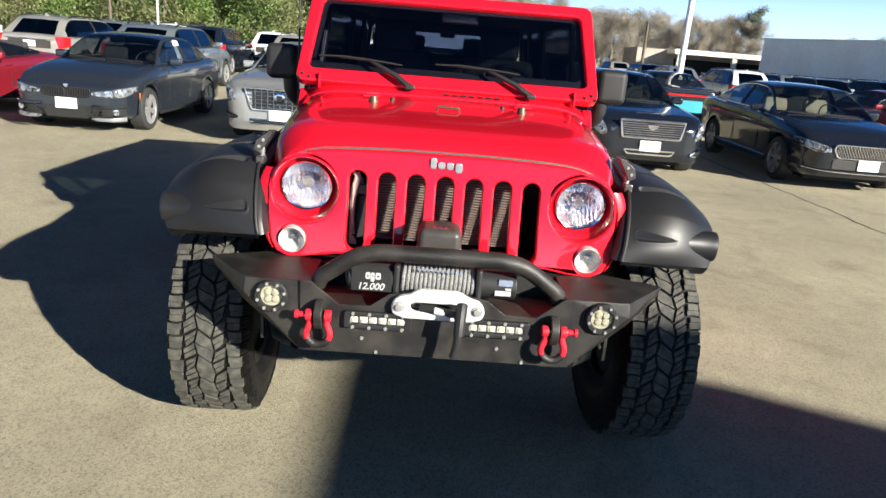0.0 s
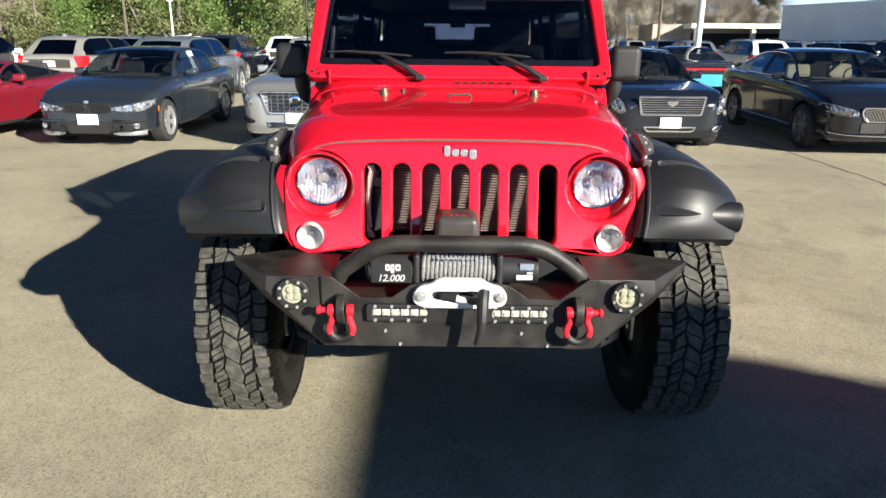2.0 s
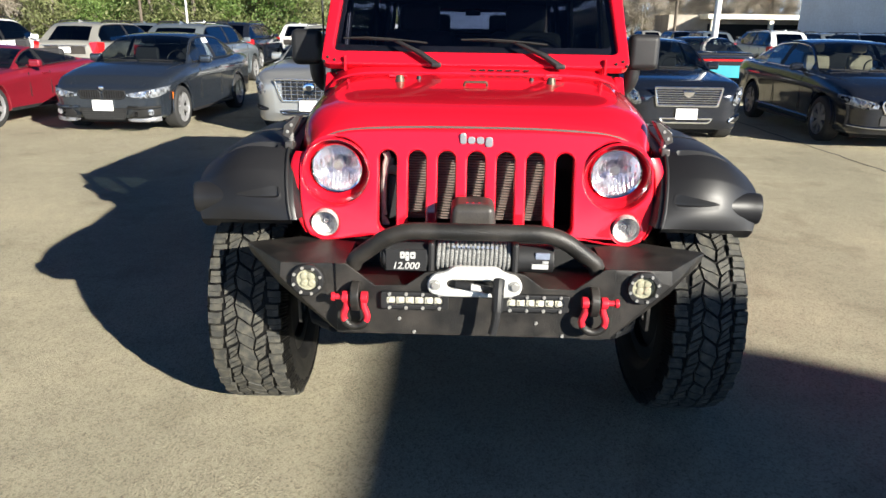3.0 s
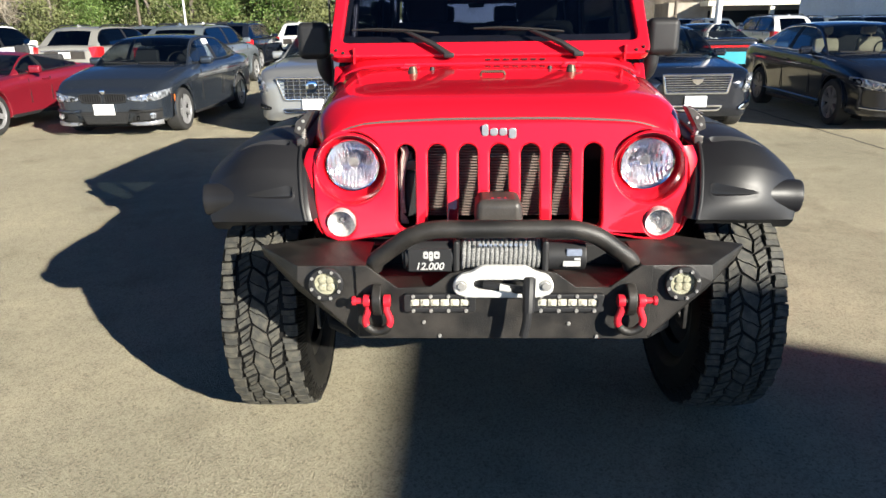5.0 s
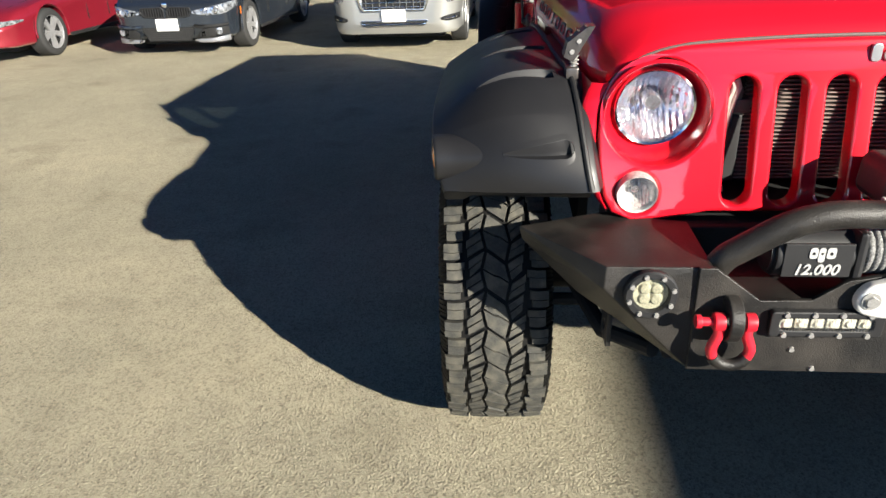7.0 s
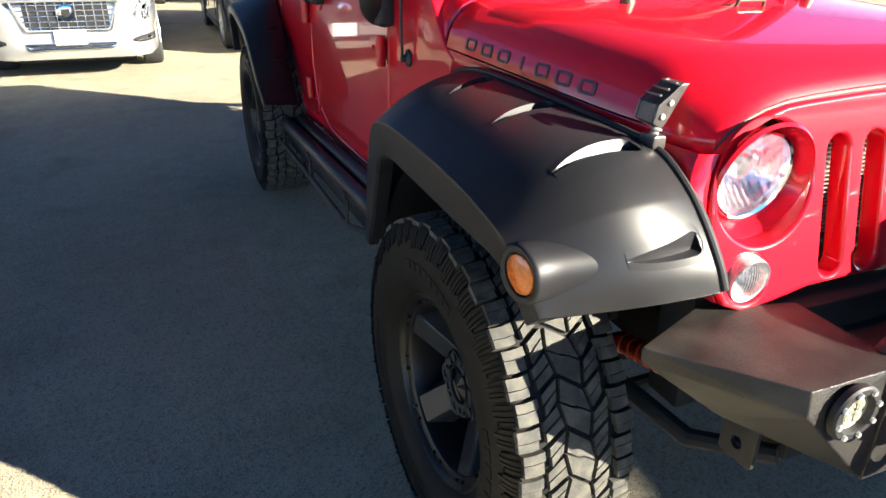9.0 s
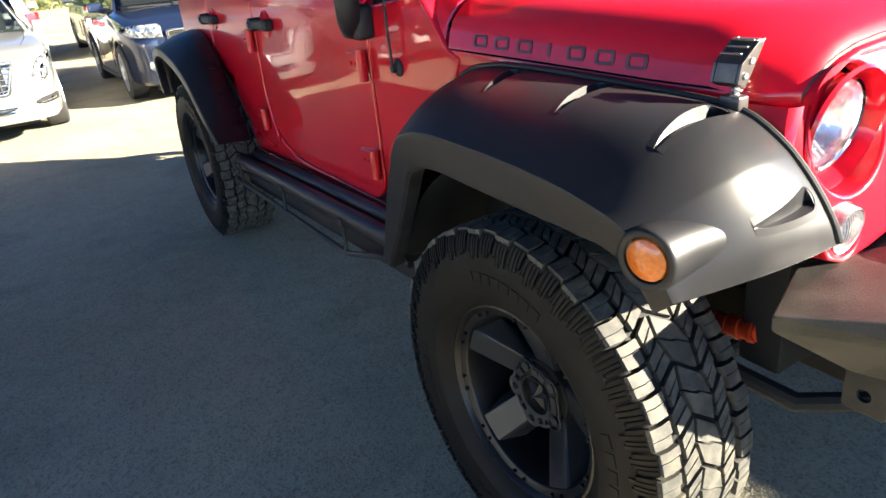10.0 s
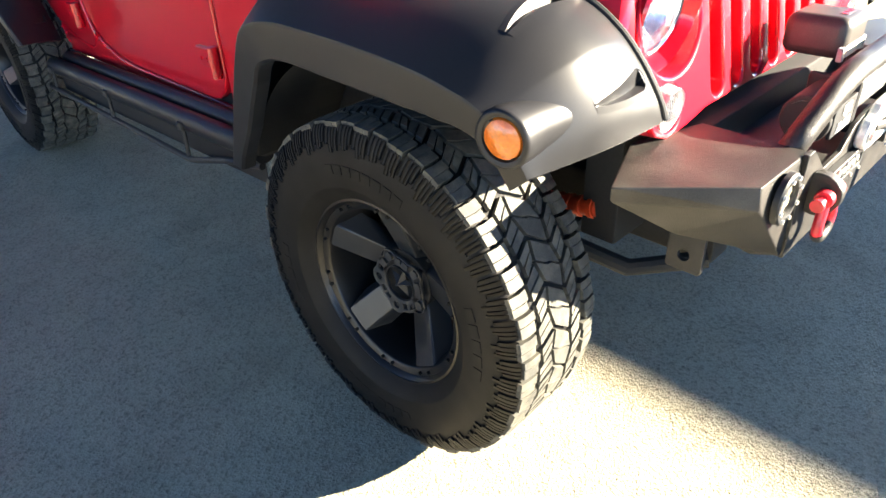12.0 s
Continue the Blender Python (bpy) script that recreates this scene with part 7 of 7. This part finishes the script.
lamp_pole(8.35, 21.8, 9.0, 0.115)
lamp_pole(-24.6, 60.0, 4.75, 0.10)
for x, y, h in ((17.5, 58, 5.0), (-29.6, 62, 9.0)):
    t = thing("utility_pole", "dark weathered wooden utility pole", "pole", "utility poles")
    bm = B()
    cyl(bm, (0, 0, 0), (0, 0, h), 0.14, 0.10, 10)
    part("pole", bm, DARKPOLE, t)
    t.matrix_world = Matrix.Translation((x, y, 0))

METAL = material("pale_grey_metal_cladding", (0.72, 0.80, 0.88), 0.5, blotch=0.06, blotch_size=2.0, grain=0.05, size=0.2)
FASCIA = material("cream_fascia", (0.84, 0.81, 0.68), 0.6, blotch=0.06, blotch_size=1.0)
BRICKISH = material("tan_masonry", (0.34, 0.30, 0.25), 0.8, blotch=0.12, blotch_size=1.0)

hall = thing("warehouse", "large pale grey metal-clad building with a flat roof", "building")
bm = B()
box(bm, (0, 0, 2.6), (30, 46, 5.2))
part("wall", bm, METAL, hall)
for k in range(16):
    bm = B()
    box(bm, (-15.004, -21.5 + 2.86 * k, 2.58), (0.012, 0.05, 5.15), 0.003)
    part("panel_joint", bm, METAL, hall)
bm = B()
box(bm, (-15.05, 0, 5.25), (0.3, 46.2, 0.16), 0.03)
part("coping", bm, METAL, hall)
bm = B()
cyl(bm, (-11, 8, 5.2), (-11, 8, 6.1), 0.55, n=14)
part("roof_vent", bm, POLE, hall)
hall.matrix_world = pose(57.0, 58.4, 0, 0, 0, 17)

canopy = thing("canopy_building", "low tan building with a cream canopy fascia", "building")
bm = B()
box(bm, (4, 0, 1.75), (17, 8, 3.5))
part("wall", bm, BRICKISH, canopy)
bm = B()
box(bm, (6.0, -5, 3.30), (13.6, 5.0, 0.55), 0.05)
part("fascia", bm, FASCIA, canopy)
for x in (0.0, 6.6, 12.2):
    bm = B()
    box(bm, (x, -7, 1.51), (0.5, 0.5, 3.02), 0.02)
    part("column", bm, FASCIA, canopy)
bm = B()
box(bm, (6.2, -4.03, 1.3), (12, 0.06, 2.4))
part("dark_bay", bm, DEEP, canopy)
canopy.matrix_world = pose(29.6, 90, 0, 0, 0, -3)

# unseen block in front of the SUV, behind the camera, shaped to shade the aisle
SHADE_H = 5.0
kx, ky = SUN_DIR.x / SUN_DIR.z * SHADE_H, SUN_DIR.y / SUN_DIR.z * SHADE_H
plan = [(-0.47, 1.27), (0.6, 1.13), (1.5, 0.88), (2.3, 0.50), (30.0, -15.0), (30.0, -30.0), (-0.50, -30.0)]
bm = B()
lo, hi = ([bm.verts.new((x + kx, y + ky, z)) for x, y in plan] for z in (0.0, SHADE_H))
for k in range(len(plan)):
    k2 = (k + 1) % len(plan)
    bm.faces.new((lo[k], lo[k2], hi[k2], hi[k]))
bm.faces.new(hi)
tagged(part("wall_south", bm, BRICKISH), "plain tan masonry service building wall", "building", kind="structure")
# ---- trees at the edge of the lot ----
BARK = material("grey_brown_bark", (0.13, 0.11, 0.09), 0.9, grain=0.3, size=0.08, blotch=0.2, blotch_size=0.5)
TWIG = material("bare_winter_twigs", (0.27, 0.235, 0.185), 0.9, blotch=0.25, blotch_size=1.2)


def leaf_material(name, a, b):
    m = bpy.data.materials.new(name)
    m.use_nodes = True
    nodes, links = m.node_tree.nodes, m.node_tree.links
    p = nodes["Principled BSDF"]
    p.inputs["Roughness"].default_value = 0.6
    geo, ramp = nodes.new("ShaderNodeNewGeometry"), nodes.new("ShaderNodeValToRGB")
    ramp.color_ramp.elements[0].color, ramp.color_ramp.elements[1].color = (*a, 1), (*b, 1)
    links.new(geo.outputs["Random Per Island"], ramp.inputs[0])
    links.new(ramp.outputs[0], p.inputs["Base Color"])
    through_leaf, mix = nodes.new("ShaderNodeBsdfTranslucent"), nodes.new("ShaderNodeMixShader")
    links.new(ramp.outputs[0], through_leaf.inputs["Color"])
    mix.inputs[0].default_value = 0.4
    links.new(p.outputs[0], mix.inputs[1])
    links.new(through_leaf.outputs[0], mix.inputs[2])
    links.new(mix.outputs[0], nodes["Material Output"].inputs["Surface"])
    return m


LEAF_GREEN = leaf_material("green_leaves", (0.085, 0.15, 0.035), (0.20, 0.29, 0.075))
LEAF_OLIVE = leaf_material("olive_leaves", (0.12, 0.14, 0.055), (0.26, 0.28, 0.115))
LEAF_RUST = leaf_material("rust_brown_leaves", (0.12, 0.08, 0.04), (0.30, 0.20, 0.10))
NEEDLE = leaf_material("pine_needles", (0.10, 0.13, 0.10), (0.20, 0.23, 0.18))


def tree(label, seed, h, spread, leaf, n_leaf, leaf_size, bare=False, pine=False, low=0.15):
    rnd = random.Random(seed)
    t = thing("tree", label, "tree", "woods at the lot's edge")
    wood = B()
    trunk = [Vector((rnd.uniform(-0.15, 0.15) * k * h / 12, rnd.uniform(-0.15, 0.15) * k * h / 12, h * 0.92 * k / 6)) for k in range(7)]
    tube(wood, trunk, 0.1, 7, [0.022 * h * (1 - 0.88 * k / 6) for k in range(7)])
    tips = []
    for k in range(26 if not pine else 18):
        f = rnd.uniform(low if not pine else 0.55, 0.97)
        i = min(int(f * 6), 5)
        p = trunk[i].lerp(trunk[i + 1], f * 6 - i)
        a = rnd.uniform(0, 2 * math.pi)
        ln = spread * (1.05 - 0.6 * f) * rnd.uniform(0.55, 1.0)
        d = Vector((math.cos(a), math.sin(a), rnd.uniform(0.15, 0.9)))
        q1, q2 = p + d * ln * 0.5, p + d * ln + Vector((0, 0, rnd.uniform(-0.1, 0.3) * ln))
        tube(wood, [p, q1, q2], 0.03, 5, [0.006 * h * (1.1 - f), 0.004 * h * (1.1 - f), 0.0012 * h])
        tips += [q1, q2, p.lerp(q2, 0.75), p.lerp(q1, 0.7)]
    part("trunk", wood, TWIG if bare else BARK, t, sharp=60)
    verts, faces = [], []
    if bare:
        for _ in range(n_leaf):
            c = rnd.choice(tips)
            d = Vector((rnd.gauss(0, 1), rnd.gauss(0, 1), rnd.gauss(0.5, 0.8))).normalized()
            p = c + Vector((rnd.gauss(0, 0.3), rnd.gauss(0, 0.3), rnd.gauss(0, 0.3))) * spread * 0.3
            e = p + d * rnd.uniform(0.4, 1.3)
            w = d.orthogonal().normalized() * leaf_size
            w2 = d.cross(w).normalized() * leaf_size
            b = len(verts)
            verts += [p - w, p + w * 0.6 + w2, p + w * 0.6 - w2, e]
            faces += [(b, b + 1, b + 3), (b + 1, b + 2, b + 3), (b + 2, b, b + 3)]
        mesh_part("crown", verts, faces, TWIG, t, smooth=False)
    if not bare or pine:
        for _ in range(n_leaf if not bare else 0):
            c = rnd.choice(tips)
            p = c + Vector((rnd.gauss(0, 1), rnd.gauss(0, 1), rnd.gauss(0, 0.7))) * spread * 0.17
            if p.z < 0.1:
                continue
            n = Vector((rnd.gauss(0, 1), rnd.gauss(0, 1), rnd.gauss(0.4, 0.8))).normalized()
            u = n.orthogonal().normalized() * leaf_size * rnd.uniform(0.6, 1.3)
            v = n.cross(u).normalized() * leaf_size * rnd.uniform(0.35, 0.8)
            b = len(verts)
            verts += [p - u, p - u * 0.2 + v, p + u, p - u * 0.2 - v]
            faces.append((b, b + 1, b + 2, b + 3))
        mesh_part("crown", verts, faces, leaf, t, smooth=False)
    return t


green = [tree("dense green broadleaf tree at the wood's edge", 3, 9.0, 3.4, LEAF_GREEN, 8000, 0.125, low=0.05), tree("dense green broadleaf tree at the wood's edge", 5, 8.0, 3.6, LEAF_GREEN, 8000, 0.125, low=0.04)]
olive = [tree("olive-green tree with thin autumn foliage", 8, 12.0, 3.4, LEAF_OLIVE, 6800, 0.12, low=0.08), tree("tall olive-green tree with thin foliage", 9, 13.0, 3.8, LEAF_OLIVE, 7200, 0.125, low=0.06)]
rust = [tree("brown autumn tree with withered leaves", 12, 10.0, 3.2, LEAF_RUST, 5200, 0.12, low=0.05)]
bare = [tree("bare grey winter tree with fine twigs", 15, 12.5, 4.2, None, 4200, 0.014, bare=True), tree("bare grey winter tree with fine twigs", 17, 11.0, 4.4, None, 4200, 0.014, bare=True)]
pine = tree("tall pine with an open crown", 21, 15.5, 3.4, NEEDLE, 9000, 0.17, pine=True)
placed = set()


def put(src, x, y, turn, scale=1.0):
    m = pose(x, y, 0, 0, 0, turn)
    if src in placed:
        t = copy_thing(src, m)
    else:
        placed.add(src)
        t = src
        t.matrix_basis = m
    t.scale = (scale, scale, scale)


rng = random.Random(5)
x = -66.0
while x < 0.0:
    src = rng.choice([green[0], green[1], olive[0], olive[1], green[0], rust[0]]) if x > -38 else rng.choice([bare[0], rust[0], olive[0], bare[1], olive[1]])
    put(src, x, 66 + rng.uniform(-2.5, 2.5), rng.uniform(0, 360), rng.uniform(0.8, 1.15))
    x += rng.uniform(2.0, 3.2)
x = -74.0
while x < 2.0:
    put(rng.choice([olive[0], olive[1], bare[0], bare[1], rust[0]]), x, 73 + rng.uniform(-2, 3), rng.uniform(0, 360), rng.uniform(1.0, 1.35))
    x += rng.uniform(1.7, 2.6)
x = -84.0
while x < 4.0:
    put(rng.choice([olive[0], olive[1], olive[1], rust[0], bare[0]]), x, 80 + rng.uniform(-2, 2), rng.uniform(0, 360), rng.uniform(1.1, 1.4))
    x += rng.uniform(2.0, 3.0)
x = 2.0
while x < 47.0:
    put(rng.choice([bare[0], bare[1], bare[0], rust[0] if x < 18 else bare[1]]), x, 104 + rng.uniform(-3, 3), rng.uniform(0, 360), rng.uniform(0.66, 0.84))
    x += rng.uniform(1.0, 1.6)
x = 2.0
while x < 50.0:
    put(rng.choice([bare[0], bare[1], rust[0], olive[0]]), x, 113 + rng.uniform(-4, 4), rng.uniform(0, 360), rng.uniform(0.70, 0.88))
    x += rng.uniform(1.0, 1.6)
put(pine, 46.1, 103, 0, 0.70)
for x in (77, 80, 84, 88, 92, 96):
    put(rng.choice([olive[0], olive[1]]), x, 131, rng.uniform(0, 360), rng.uniform(0.72, 0.86))

# undergrowth along the wood's edge
verts, faces = [], []
rnd = random.Random(31)
for _ in range(16000):
    p = Vector((rnd.uniform(-75, 4), 64 + abs(rnd.gauss(0, 2.0)), 0.05 + abs(rnd.gauss(0, 1.1))))
    n = Vector((rnd.gauss(0, 1), rnd.gauss(-0.5, 1), rnd.gauss(0.3, 0.8))).normalized()
    u = n.orthogonal().normalized() * rnd.uniform(0.1, 0.24)
    v = n.cross(u).normalized() * rnd.uniform(0.06, 0.14)
    b = len(verts)
    verts += [p - u, p + v, p + u, p - v]
    faces.append((b, b + 1, b + 2, b + 3))
tagged(mesh_part("undergrowth", verts, faces, LEAF_OLIVE, smooth=False), "tangled olive-brown undergrowth along the wood's edge", "bushes", kind="stuff")

# filled joint in the asphalt
rnd = random.Random(77)
bm = B()
wander = 0.0
rows = []
for y in np.linspace(2.6, 13.5, 120):
    wander = 0.9 * wander + rnd.gauss(0, 0.012)
    w = 0.010 + abs(rnd.gauss(0, 0.005))
    rows.append([Vector((5.12 + wander - w, y, 0.0)), Vector((5.12 + wander - w * 0.4, y, 0.005)), Vector((5.12 + wander + w * 0.4, y, 0.005)), Vector((5.12 + wander + w, y, 0.0))])
grid(bm, rows)
TAR = material("weathered_joint_tar", (0.06, 0.055, 0.05), 0.7, grain=0.3, size=0.02)
tagged(part("pavement_joint", bm, TAR), "dark tar-filled joint in the asphalt", "pavement joint", kind="structure")

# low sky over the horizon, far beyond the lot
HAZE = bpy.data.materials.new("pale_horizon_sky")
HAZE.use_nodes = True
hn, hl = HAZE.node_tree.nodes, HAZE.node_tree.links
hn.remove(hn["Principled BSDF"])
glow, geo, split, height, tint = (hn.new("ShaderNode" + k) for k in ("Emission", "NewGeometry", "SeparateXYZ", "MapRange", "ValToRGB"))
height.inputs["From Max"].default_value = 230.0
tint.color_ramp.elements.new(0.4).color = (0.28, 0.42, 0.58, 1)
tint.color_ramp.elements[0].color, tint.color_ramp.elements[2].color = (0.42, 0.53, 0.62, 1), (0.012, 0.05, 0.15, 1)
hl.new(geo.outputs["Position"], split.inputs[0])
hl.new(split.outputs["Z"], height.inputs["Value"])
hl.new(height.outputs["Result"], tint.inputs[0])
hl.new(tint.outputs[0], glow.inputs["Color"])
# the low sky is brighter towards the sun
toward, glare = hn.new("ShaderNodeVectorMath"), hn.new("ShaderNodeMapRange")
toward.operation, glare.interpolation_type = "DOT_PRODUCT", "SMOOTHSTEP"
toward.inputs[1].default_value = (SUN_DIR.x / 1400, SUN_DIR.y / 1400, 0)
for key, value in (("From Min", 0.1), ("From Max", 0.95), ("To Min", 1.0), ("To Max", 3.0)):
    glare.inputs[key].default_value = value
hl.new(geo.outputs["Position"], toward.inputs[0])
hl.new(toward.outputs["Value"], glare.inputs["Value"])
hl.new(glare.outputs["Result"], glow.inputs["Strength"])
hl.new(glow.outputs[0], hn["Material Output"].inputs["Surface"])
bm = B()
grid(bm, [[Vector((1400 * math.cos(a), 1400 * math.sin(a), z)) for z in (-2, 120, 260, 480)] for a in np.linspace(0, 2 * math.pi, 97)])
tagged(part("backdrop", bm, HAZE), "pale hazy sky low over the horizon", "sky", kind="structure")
